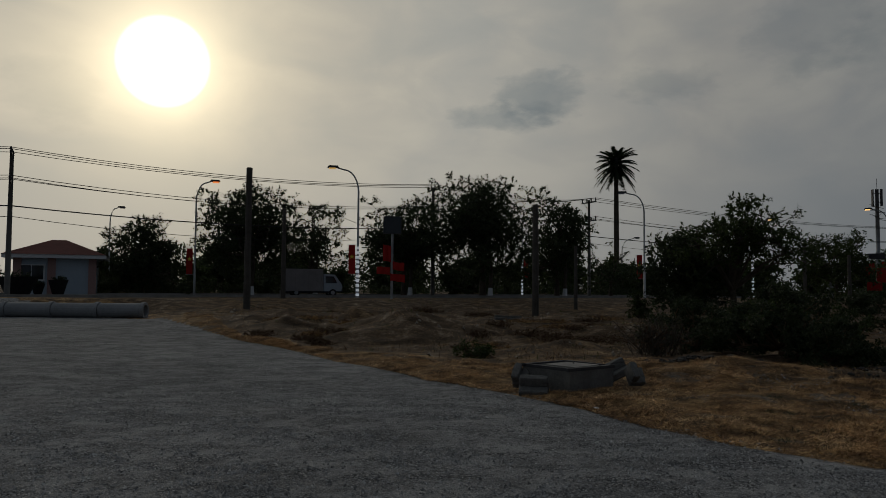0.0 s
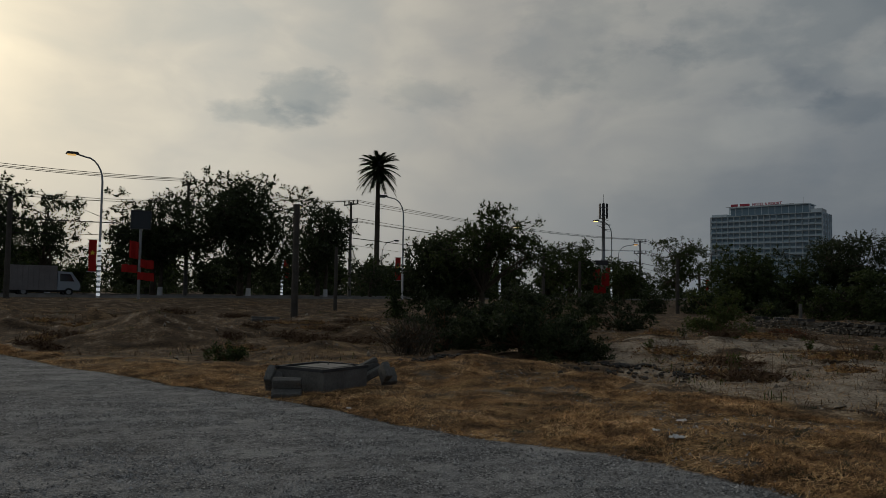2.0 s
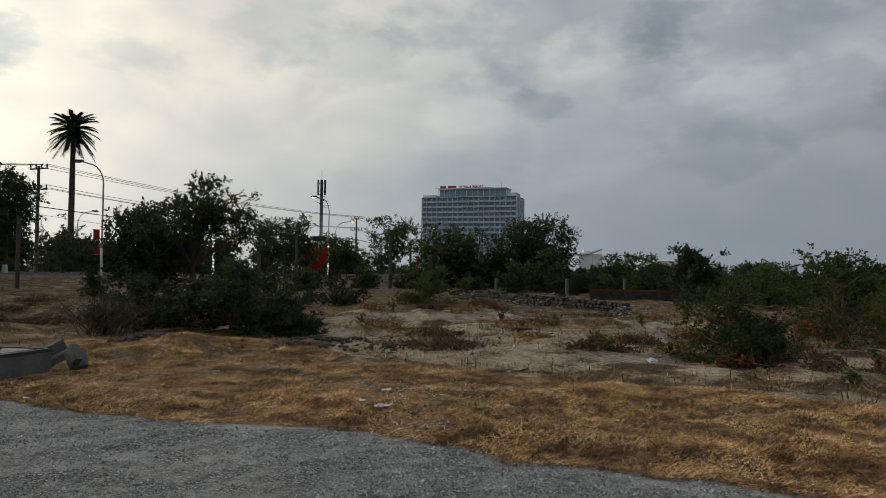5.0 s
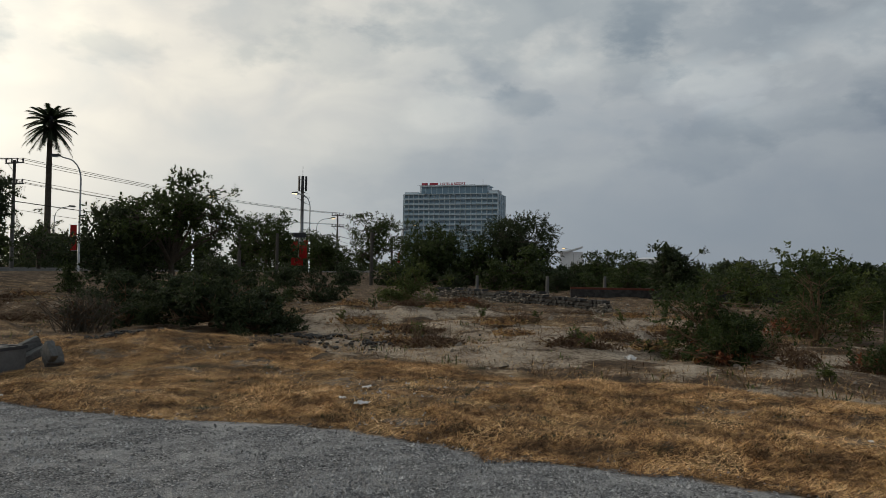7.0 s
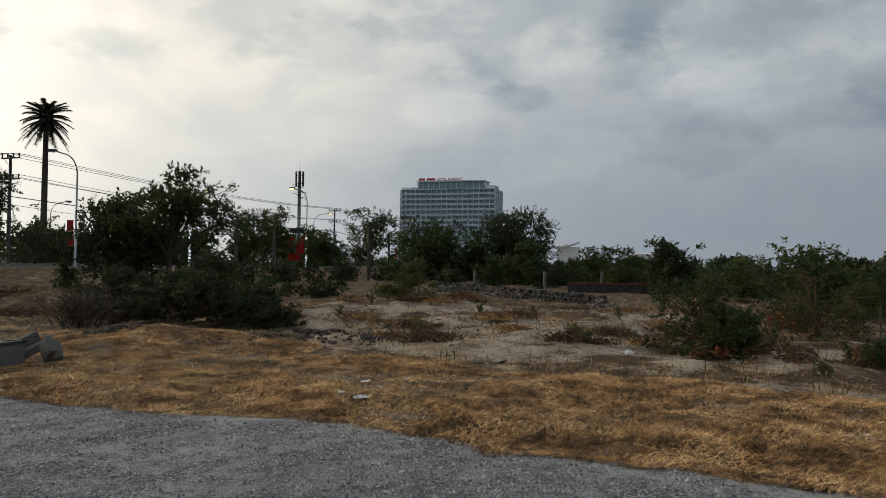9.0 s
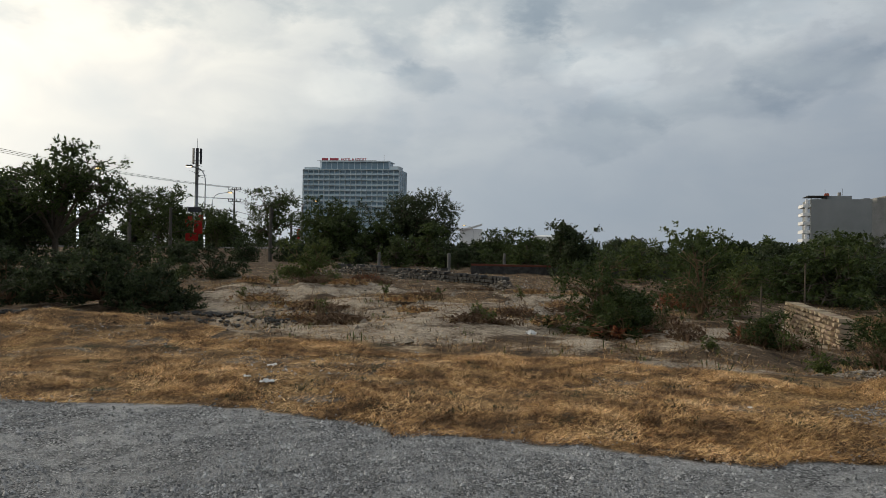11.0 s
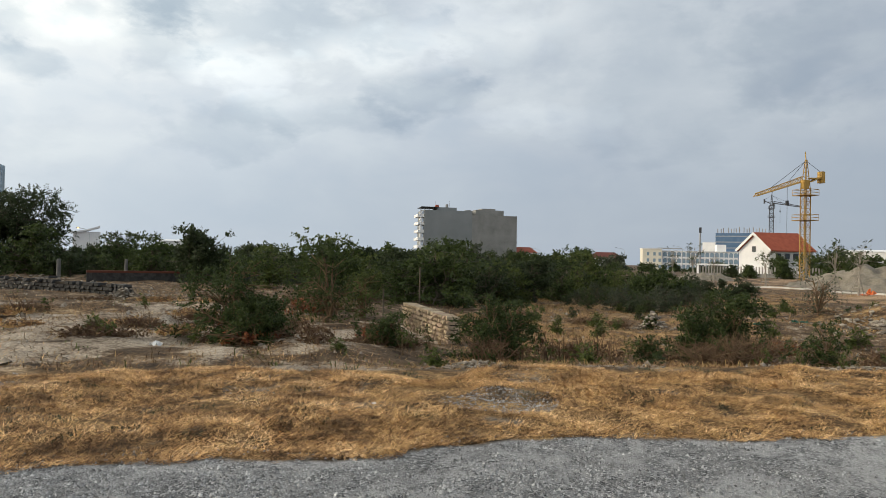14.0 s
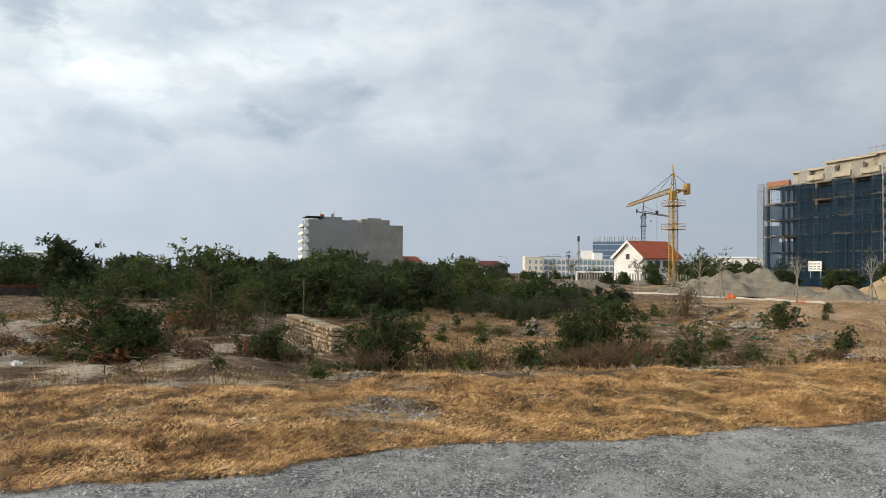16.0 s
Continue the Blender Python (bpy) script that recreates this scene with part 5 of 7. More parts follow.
for az, d, el, r in ((-14.6, 44, 8.75, 0.19), (-12.0, 50, 5.85, 0.15), (7.0, 44, 6.35, 0.19), (10.0, 50, 3.2, 0.12), (25.7, 60, 3.2, 0.14), (28.4, 62, 2.4, 0.13), (35.4, 70, 2.65, 0.16), (36.9, 90, 2.3, 0.13)):
    plain_post(az, d, el, "bare weathered concrete post with no wires", r)
for az, d, el in ((48.8, 38, -0.48), (57.45, 48, -0.35), (53.0, 47, -0.4), (63.5, 50, -0.4), (43.5, 44, -0.5)):
    plain_post(az, d, el, "short grey concrete fence post", 0.09, name="fence_post", mat=M_concrete_dark)
for az, d, el, r in ((71.2, 17.0, -2.3, 0.018), (60.0, 24, 0.2, 0.03), (74.0, 28, -0.6, 0.03)):
    plain_post(az, d, el, "thin bare wooden stake stuck in the ground", r, name="stake", mat=M_bark)


def palm_mast(az, d, top_el):
    """A phone mast dressed as a palm: tapered shaft, arching fronds and panels among them."""
    x, y = polar(az, d)
    top = 1.6 + d * math.tan(radians(top_el)) - 0.8
    p = thing("palm_mast", x, y, 0.8, 0, "tall phone mast disguised as a palm tree", "phone mast")
    part("shaft", Geo().tube([(0, 0, -0.4), (0, 0, top * 0.5), (0, 0, top - 2.0)], [0.38, 0.32, 0.25], 12), M_bark, p, smooth=True)
    rng = random.Random(8)
    for i in range(64):
        w, lev = i * 2.4, i / 64
        z0 = top - 2.9 + 0.9 * lev
        rise = -0.75 + 2.0 * lev + rng.uniform(-0.12, 0.12)
        L = rng.uniform(2.3, 2.8) / math.sqrt(1 + 0.55 * rise * rise)
        spine = []
        for k in range(8):
            t = k / 7
            spine.append(Vector((math.cos(w) * L * t, math.sin(w) * L * t, z0 + L * (rise * t - 0.42 * t * t))))
        g = Geo().tube(spine, [0.05 - 0.005 * k for k in range(8)], 4, False)
        side = Vector((-math.sin(w), math.cos(w), 0))
        for k in range(22):
            t = 0.15 + 0.85 * k / 21
            j = min(int(t * 7), 6)
            q = spine[j].lerp(spine[j + 1], t * 7 - j)
            along = (spine[j + 1] - spine[j]).normalized()
            for hand in (-1, 1):
                ln = 0.74 * (1.1 - 0.7 * abs(t - 0.45)) * rng.uniform(0.8, 1.1)
                e = q + side * hand * ln * 0.6 + along * ln * 0.6 + Vector((0, 0, -ln * 0.3))
                wd = along * 0.075
                g.add([q - wd, q + wd, e], [(0, 1, 2)])
        part("frond", g, M_frond, p)
    for i in range(9):
        w = i * 2.094 + 0.4
        z = top - 3.6 + (i // 3) * 0.95
        part("antenna_panel", Geo().box(0.6 * math.cos(w), 0.6 * math.sin(w), z, 0.2, 0.34, 1.5, math.degrees(w)), M_darksteel, p)


palm_mast(13.0, 95, 10.75)


def phone_mast(az, d, top_el):
    x, y = polar(az, d)
    top = 1.6 + d * math.tan(radians(top_el)) - 0.8
    p = thing("phone_mast", x, y, 0.8, 0, "slim phone mast with panel antennas and bare spikes", "phone mast")
    part("shaft", Geo().tube([(0, 0, -0.3), (0, 0, top)], [0.34, 0.22], 10), M_steel, p, smooth=True)
    for i in range(6):
        w = i * 1.047
        part("antenna_panel", Geo().box(0.62 * math.cos(w), 0.62 * math.sin(w), top - 1.2, 0.16, 0.36, 2.3, math.degrees(w)), M_darksteel, p)
        part("bracket", Geo().tube([(0, 0, top - 0.6), (0.6 * math.cos(w), 0.6 * math.sin(w), top - 0.6)], 0.03, 4).tube([(0, 0, top - 1.9), (0.6 * math.cos(w), 0.6 * math.sin(w), top - 1.9)], 0.03, 4), M_steel, p)
    rng = random.Random(3)
    for i in range(18):
        w, z = rng.uniform(0, 6.28), top - rng.uniform(2.3, 4.2)
        l = rng.uniform(0.7, 1.6)
        part("spike", Geo().tube([(0, 0, z), (math.cos(w) * l, math.sin(w) * l, z + rng.uniform(-0.5, 0.5))], [0.045, 0.015], 4), M_darksteel, p)
    part("rod", Geo().tube([(0, 0, top), (0, 0, top + 1.5)], 0.03, 4), M_darksteel, p)


phone_mast(30.1, 120, 6.75)


def guardhouse():
    x, y = polar(-27.3, 64)
    h = thing("guardhouse", x, y, 0.92, 27.3 - 6, "small pale guardhouse with a dark red hipped roof", "house")
    W, D, H = 5.5, 4.2, 2.75
    part("wall", Geo().box(0, D / 2, H / 2, W, D, H), M_bluegrey, h)
    for px in (-W / 2 + 0.2, -0.25, W / 2 - 0.2):
        part("pilaster", Geo().box(px, -0.06, H / 2, 0.55, 0.14, H), M_pink, h)
    part("fascia", Geo().box(0, D / 2, H + 0.12, W + 1.5, D + 1.5, 0.28), M_white, h)
    a, b, z0, z1 = W / 2 + 0.8, D / 2 + 0.8, H + 0.26, H + 1.5
    part("roof", Geo().add([(-a, D / 2 - b, z0), (a, D / 2 - b, z0), (a, D / 2 + b, z0), (-a, D / 2 + b, z0), (-0.5, D / 2, z1), (0.5, D / 2, z1)],
                           [(0, 1, 5, 4), (1, 2, 5), (2, 3, 4, 5), (3, 0, 4), (3, 2, 1, 0)]), M_darktile, h)
    w = part("window", Geo().box(-1.6, -0.02, 1.65, 1.7, 0.06, 1.1), M_darkglass, h)
    part("window_frame", Geo().box(-1.6, -0.05, 2.22, 1.85, 0.1, 0.08).box(-1.6, -0.05, 1.08, 1.85, 0.12, 0.1).box(-2.45, -0.05, 1.65, 0.08, 0.1, 1.1).box(-0.75, -0.05, 1.65, 0.08, 0.1, 1.1).box(-1.6, -0.05, 1.65, 0.05, 0.08, 1.1), M_white, w)


M_pink = surface("pinkish_paint", [(0.36, 0.22, 0.20), (0.44, 0.28, 0.25)], 0.5, 8, 0.8, 0.1)
guardhouse()


def planter(az, d, wide, tall, label):
    x, y, z = on_ground(az, d)
    p = thing("planter", x, y, 0.9, 0, label, "planter", "planters by the guardhouse")
    part("bowl", Geo().lathe([(wide * 0.22, 0), (wide * 0.3, 0.1), (wide * 0.42, tall * 0.6), (wide * 0.52, tall), (wide * 0.46, tall), (wide * 0.4, tall * 0.9)], 14), M_black, p)
    v, f = leaf_cloud([(0, 0, tall * 1.05)], [wide * 0.42], 500, 0.12, np.random.RandomState(int(d * 10)), 0.35)
    part("plant", mesh_np("plant", v, f), M_leaf_dark, p)


planter(-27.1, 61.5, 1.3, 1.1, "dark flared planter with clipped shrub")
planter(-29.5, 60.0, 2.6, 1.3, "wide dark planter bowl with shrub")
planter(-28.3, 62.0, 0.9, 0.8, "small dark planter with shrub")


def truck():
    x, y = road_point(-0.9, 7.0)
    t = thing("box_truck", *polar(-9.9, 61), 0.9, ROAD_RZ - 6, "small grey box truck parked on the road", "truck")
    part("cargo_box", Geo().box(-0.75, 0, 1.28, 3.0, 1.65, 1.75), M_truck, t)
    g = Geo()
    for i in range(9):
        g.box(-2.1 + i * 0.34, -0.84, 1.28, 0.03, 0.03, 1.7)
    part("box_ribs", g, M_truck, t)
    cab = Geo()
    prof = [(0.80, 0.42), (2.25, 0.42), (2.32, 0.8), (2.2, 1.05), (1.72, 1.72), (0.80, 1.78)]
    n = len(prof)
    cab.add([(px, -0.75, pz) for px, pz in prof] + [(px, 0.75, pz) for px, pz in prof], [tuple(range(n)), tuple(range(2 * n - 1, n - 1, -1))] + [(i, i + n, (i + 1) % n + n, (i + 1) % n) for i in range(n)])
    c = part("cab", cab, M_truckcab, t)
    part("side_window", Geo().add([(0.95, -0.765, 1.05), (1.9, -0.765, 1.05), (1.62, -0.765, 1.58), (0.95, -0.765, 1.6), (0.95, -0.755, 1.05), (1.9, -0.755, 1.05), (1.62, -0.755, 1.58), (0.95, -0.755, 1.6)], [(0, 1, 2, 3), (7, 6, 5, 4), (0, 4, 5, 1), (1, 5, 6, 2), (2, 6, 7, 3), (3, 7, 4, 0)]), M_darkglass, c)
    part("windscreen", Geo().add([(2.215, -0.66, 1.07), (2.215, 0.66, 1.07), (1.74, 0.62, 1.72), (1.74, -0.62, 1.72)], [(0, 1, 2, 3)]), M_darkglass, c)
    part("headlight", Geo().box(2.3, -0.55, 0.72, 0.06, 0.25, 0.16), M_plastic, c)
    part("bumper", Geo().box(2.3, 0, 0.45, 0.12, 1.5, 0.2), M_darksteel, t)
    part("chassis", Geo().box(-0.3, 0, 0.36, 4.4, 0.9, 0.16), M_darksteel, t)
    for wx in (-1.35, 1.55):
        for wy in (-0.68, 0.68):
            wh = part("wheel", Geo().tube([(wx, wy - 0.09, 0.29), (wx, wy + 0.09, 0.29)], 0.29, 18), M_black, t)
            part("rim", Geo().tube([(wx, wy - 0.105, 0.29), (wx, wy + 0.105, 0.29)], 0.16, 12), M_steel, wh)


M_truck = surface("grey_box_paint", [(0.20, 0.18, 0.18), (0.28, 0.26, 0.25)], 0.7, 10, 0.6, 0.1)
M_truckcab = surface("blue_grey_cab", [(0.30, 0.34, 0.38), (0.38, 0.42, 0.46)], 0.7, 10, 0.4, 0.05)
truck()


def roadside_sign():
    x, y = polar(-3.9, 52)
    s = thing("notice_board", x, y, gz(x, y), 3.9, "dark notice board on a post with red flags", "sign")
    part("post", Geo().tube([(0, 0, 0), (0, 0, 5.7)], 0.09, 8), M_steel, s)
    part("board", Geo().box(0, -0.1, 5.1, 1.15, 0.1, 1.1), M_darkglass, s)
    part("board_frame", Geo().box(0, -0.08, 5.68, 1.25, 0.14, 0.06).box(0, -0.08, 4.52, 1.25, 0.14, 0.06).box(-0.6, -0.08, 5.1, 0.06, 0.14, 1.1).box(0.6, -0.08, 5.1, 0.06, 0.14, 1.1), M_darksteel, s)
    rng = random.Random(2)
    for cx, cz, w, h in ((-0.35, 3.2, 0.55, 1.1), (0.45, 2.3, 0.8, 0.55), (-0.6, 2.0, 0.9, 0.5), (0.4, 1.5, 1.0, 0.5)):
        g = Geo()
        vs = []
        for i in range(7):
            for j in (0, 1):
                vs.append((cx + w * (i / 6 - 0.5), -0.12 + 0.07 * math.sin(i * 1.7 + cz), cz + h * (j - 0.5) - 0.1 * i / 6 + rng.uniform(-0.03, 0.03)))
        vs += [(a, b + 0.012, c) for a, b, c in vs]
        g.add(vs, [(2 * i, 2 * i + 2, 2 * i + 3, 2 * i + 1) for i in range(6)] + [(14 + 2 * i + 1, 14 + 2 * i + 3, 14 + 2 * i + 2, 14 + 2 * i) for i in range(6)])
        part("flag", g, M_red, s)


roadside_sign()


def flag_cluster(az, d, label):
    """Red banners hung on both sides of a pole, with a small board above."""
    x, y, z = on_ground(az, d)
    s = thing("banner_stand", x, y, z, -az, label, "banner", "roadside banners")
    part("post", Geo().tube([(0, 0, 0), (0, 0, 4.6)], 0.07, 8), M_steel, s)
    for cx, cz, w, h in ((-0.5, 3.0, 0.7, 1.1), (0.35, 2.5, 0.8, 1.3), (-0.2, 1.5, 1.2, 0.8)):
        part("banner", Geo().box(cx, -0.09, cz, w, 0.03, h), M_red, s)
    part("board", Geo().box(0, -0.09, 4.2, 1.3, 0.08, 0.5), M_darksteel, s)


flag_cluster(30.0, 78, "red banners on a roadside pole")

M_pipe = surface("spun_concrete", [(0.20, 0.205, 0.21), (0.30, 0.305, 0.31)], 1.5, 14, 0.75, 0.15)
# concrete pipes laid end to end at the far edge of the yard
a, b = Vector((*polar(-35.0, 46.5), 0)), Vector((*polar(-21.5, 41.0), 0))
n_pipes = 5
for i in range(n_pipes):
    p, q = a.lerp(b, i / n_pipes), a.lerp(b, (i + 1) / n_pipes)
    m = p.lerp(q, 0.5)
    L = (q - p).length
    t = thing("concrete_pipe", m.x, m.y, gz(m.x, m.y) + 0.37, math.degrees(math.atan2(q.y - p.y, q.x - p.x)), "grey concrete drain pipe lying on gravel", "pipe", "row of concrete pipes")
    R = 0.37
    ring = [(R, -L / 2), (R, L / 2 - 0.25), (R + 0.06, L / 2 - 0.2), (R + 0.06, L / 2 - 0.02), (R - 0.07, L / 2 - 0.02), (R - 0.07, -L / 2)]
    g = Geo()
    N = 20
    vs = [(z, r * math.cos(6.2832 * k / N), r * math.sin(6.2832 * k / N)) for r, z in ring for k in range(N)]
    fs = [(s * N + k, s * N + (k + 1) % N, ((s + 1) % 6) * N + (k + 1) % N, ((s + 1) % 6) * N + k) for s in range(6) for k in range(N)]
    part("barrel", g.add(vs, fs), M_pipe, t)

# ---- far houses and structures on the other side of the field ----


def long_house():
    a, b, c = Vector((*polar(90.15, 405), 0)), Vector((*polar(91.45, 398), 0)), Vector((*polar(97.3, 405), 0))
    rz = math.degrees(math.atan2(c.y - b.y, c.x - b.x))
    L, H = (c - b).length, 10.6
    h = thing("long_white_house", b.x, b.y, -0.7, rz, "long white three-storey house with arched galleries", "house")
    part("wall", Geo().box(L / 2, 6, H * 0.45, L, 9.5, H * 0.9), M_white, h)
    part("end_block", Geo().box(-0.5, 5.5, H / 2, 9.5, 12, H), M_cream, h)
    part("cornice", Geo().box(-0.5, 5.5, H + 0.15, 10.2, 12.6, 0.4).box(L / 2, 6, H * 0.9 + 0.15, L + 0.4, 10.2, 0.4), M_white, h)
    win = Geo()
    n = 16
    win.add([(0.95 * math.cos(w), 0, 0.7 + 0.75 * math.sin(w)) for w in [math.pi * k / 8 for k in range(9)]] + [(-0.95, 0, -0.8), (0.95, 0, -0.8)], [tuple(range(11))])
    me = win.mesh("arched_window")
    me.materials.append(M_glass)
    for k in range(3):
        for i in range(n):
            part("arched_window", me, None, h, m=pose(6 + (L - 7) * i / (n - 1), 1.2, 1.4 + k * 3.15))
        part("gallery_rail", Geo().box(L / 2 + 2, 0.9, 0.2 + k * 3.15, L - 5, 0.15, 0.35), M_white, h)
    sq = box_mesh("window", 1.2, 0.1, 1.7, M_glass)
    for k in range(3):
        for i in (-2.6, 0.6, 3.2):
            part("window", sq, None, h, m=pose(i, -0.55, 0.8 + k * 3.2))
    part("roof_tanks", Geo().box(9, 6, H + 0.5, 12, 2, 0.6), M_steel, h)
    part("stair_head", Geo().box(L * 0.82, 6, H + 1.0, 4.6, 4, 3.6), M_white, h)


long_house()


def gable_house():
    a, b = Vector((*polar(97.15, 230), 0)), Vector((*polar(99.45, 226), 0))
    rz = math.degrees(math.atan2(b.y - a.y, b.x - a.x))
    W = (b - a).length
    h = thing("gable_house", a.x, a.y, -0.6, rz, "white house with a steep red tiled gable roof", "house")
    E, A, D = 7.6, 12.0, 9.5
    sk = 8.2
    part("wall", Geo().add([(0.7, 0, 0), (W - 0.7, 0, 0), (W - 0.7, 0, E), (W / 2, 0, A - 0.7), (0.7, 0, E), (0.7 + sk, D, 0), (W - 0.7 + sk, D, 0), (W - 0.7 + sk, D, E), (W / 2 + sk, D, A - 0.7), (0.7 + sk, D, E)],
                           [(0, 1, 2, 3, 4), (9, 8, 7, 6, 5), (1, 6, 7, 2), (0, 4, 9, 5)]), M_white, h)
    t = 0.35
    part("roof", Geo().add([(-0.1, -0.8, E - 0.6), (W / 2, -0.8, A), (W + 0.1, -0.8, E - 0.6), (-0.1 + sk, D, E - 0.6), (W / 2 + sk, D, A), (W + 0.1 + sk, D, E - 0.6),
                            (-0.1, -0.8, E - 0.6 - t), (W / 2, -0.8, A - t), (W + 0.1, -0.8, E - 0.6 - t), (-0.1 + sk, D, E - 0.6 - t), (W / 2 + sk, D, A - t), (W + 0.1 + sk, D, E - 0.6 - t)],
                           [(0, 3, 4, 1), (1, 4, 5, 2), (6, 7, 10, 9), (7, 8, 11, 10), (2, 5, 11, 8), (0, 6, 9, 3)]), M_redtile, h)
    part("barge_board", Geo().add([(-0.2, -0.9, E - 0.6), (W / 2, -0.9, A + 0.1), (W / 2, -0.9, A - 0.75), (0.3, -0.9, E - 1.1)], [(0, 3, 2, 1)]).add([(W + 0.2, -0.9, E - 0.6), (W / 2, -0.9, A + 0.1), (W / 2, -0.9, A - 0.75), (W - 0.3, -0.9, E - 1.1)], [(0, 1, 2, 3)]), M_white, h)
    for i in range(4):
        part("window", Geo().box(W - 0.55 + 1.5 + i * 1.6, 1.8 + i * 1.85, E - 2.2, 1.2, 1.2, 1.5, 45), M_darkglass, h)
    part("gable_window", Geo().box(W / 2, -0.05, E - 0.3, 1.1, 0.1, 1.6), M_darkglass, h)


gable_house()


def blue_frame():
    a, b = Vector((*polar(95.75, 520), 0)), Vector((*polar(99.1, 515), 0))
    rz = math.degrees(math.atan2(b.y - a.y, b.x - a.x))
    W = (b - a).length
    h = thing("netted_building", a.x, a.y, -0.7, rz, "distant building shell in blue netting with bare rods on top", "building")
    H = 24.0
    part("wall", Geo().box(W / 2, 8, H / 2, W, 16, H), M_farnet, h)
    for k in range(6):
        part("floor_band", Geo().box(W / 2, -0.1, 3 + k * 3.8, W + 0.3, 0.3, 0.5), M_steel, h)
    rng = random.Random(4)
    for i in range(16):
        part("rod_bundle", Geo().box(W * (i + 0.5) / 16, rng.uniform(0, 8), H + 1.6, 0.45, 0.45, rng.uniform(2.4, 5.0)), M_concrete, h)
    part("low_wing", Geo().box(-4.0, 6, 9, 9, 9, 18), M_white, h)


M_farnet = surface("faded_blue_net", [(0.06, 0.12, 0.22), (0.10, 0.17, 0.28)], 0.3, 2, 0.9, 0.1)
blue_frame()

x, y = polar(94.7, 380)
mst = thing("lattice_mast", x, y, -0.6, 0, "thin grey lattice phone mast", "phone mast")
part("shaft", Geo().tube([(0, 0, 0), (0, 0, 20.5)], [0.6, 0.35], 6), M_steel, mst)
part("antenna_head", Geo().box(0, 0, 19.4, 1.1, 1.1, 2.6), M_darksteel, mst)


def small_house(az, d, w, eave, ridge, roofmat, label):
    x, y = polar(az, d)
    h = thing("small_house", x, y, -0.7, -az, label, "house", "distant houses")
    part("wall", Geo().box(0, 4, eave / 2, w, 8, eave), M_white, h)
    e, r = eave, ridge
    part("roof", Geo().add([(-w / 2 - 0.5, -0.6, e), (w / 2 + 0.5, -0.6, e), (w / 2 + 0.5, 8.6, e), (-w / 2 - 0.5, 8.6, e), (-w * 0.25, 4, r), (w * 0.25, 4, r)], [(0, 1, 5, 4), (1, 2, 5), (2, 3, 4, 5), (3, 0, 4), (3, 2, 1, 0)]), roofmat, h)
    part("window", Geo().box(-w * 0.2, -0.05, eave * 0.55, 1.2, 0.12, 1.3), M_darkglass, h)


small_house(81.9, 330, 12, 6.5, 9.0, M_redtile, "white house with a red hipped roof among trees")
small_house(88.0, 340, 16, 5.0, 7.6, M_darktile, "low house with a dark roof among trees")
small_house(86.2, 350, 8, 5.0, 8.2, M_white, "pale gabled house among trees")
small_house(105.6, 300, 22, 8.6, 9.3, M_white, "flat pale house behind young trees")
small_house(56.2, 420, 17, 9.5, 10.4, M_white, "white flat-roofed house above the trees")
small_house(52.2, 420, 9, 7.0, 8.0, M_white, "white flat-roofed house above the trees")


def shell_roof():
    x, y = polar(50.4, 400)
    h = thing("curved_roof_hall", x, y, -0.6, -50.4, "white hall with a swept curved roof", "hall")
    part("wall", Geo().box(0.3, 5, 6.2, 12, 10, 12.4), M_white, h)
    g = Geo()
    vs = []
    for i in range(13):
        t = i / 12
        z = 12.4 + 3.0 * t ** 1.8
        for yy in (-1, 11):
            vs += [(-7.5 + 13.5 * t, yy, z), (-7.5 + 13.5 * t, yy, z - 0.8)]
    fs = []
    for i in range(12):
        k = i * 4
        fs += [(k, k + 4, k + 6, k + 2), (k + 1, k + 3, k + 7, k + 5), (k, k + 1, k + 5, k + 4), (k + 2, k + 6, k + 7, k + 3)]
    part("roof", g.add(vs, fs), M_white, h)


shell_roof()

# canopy of curved trusses seen between the trees
x, y = polar(26.9, 110)
cn = thing("truss_canopy", x, y, 0.8, -26.9, "grey curved truss canopy on a column", "canopy")
part("column", Geo().tube([(0.8, 0, 0), (0.8, 0, 3.2), (0.3, 0, 4.4), (-1.0, 0, 5.6)], [0.35, 0.3, 0.25, 0.15], 8), M_steel, cn)
g = Geo()
for k in range(12):
    g.tube([(-3.2 + 0.42 * k, 0, 5.7 - 0.02 * k), (-2.9 + 0.42 * k, 0, 4.9 + 0.03 * k), (-2.6 + 0.42 * k, 0, 5.7)], 0.04, 4, False)
g.tube([(-3.2, 0, 5.7), (2.0, 0, 5.6)], 0.06, 5).tube([(-2.9, 0, 4.9), (1.8, 0, 5.2)], 0.06, 5)
part("truss", g, M_steel, cn)


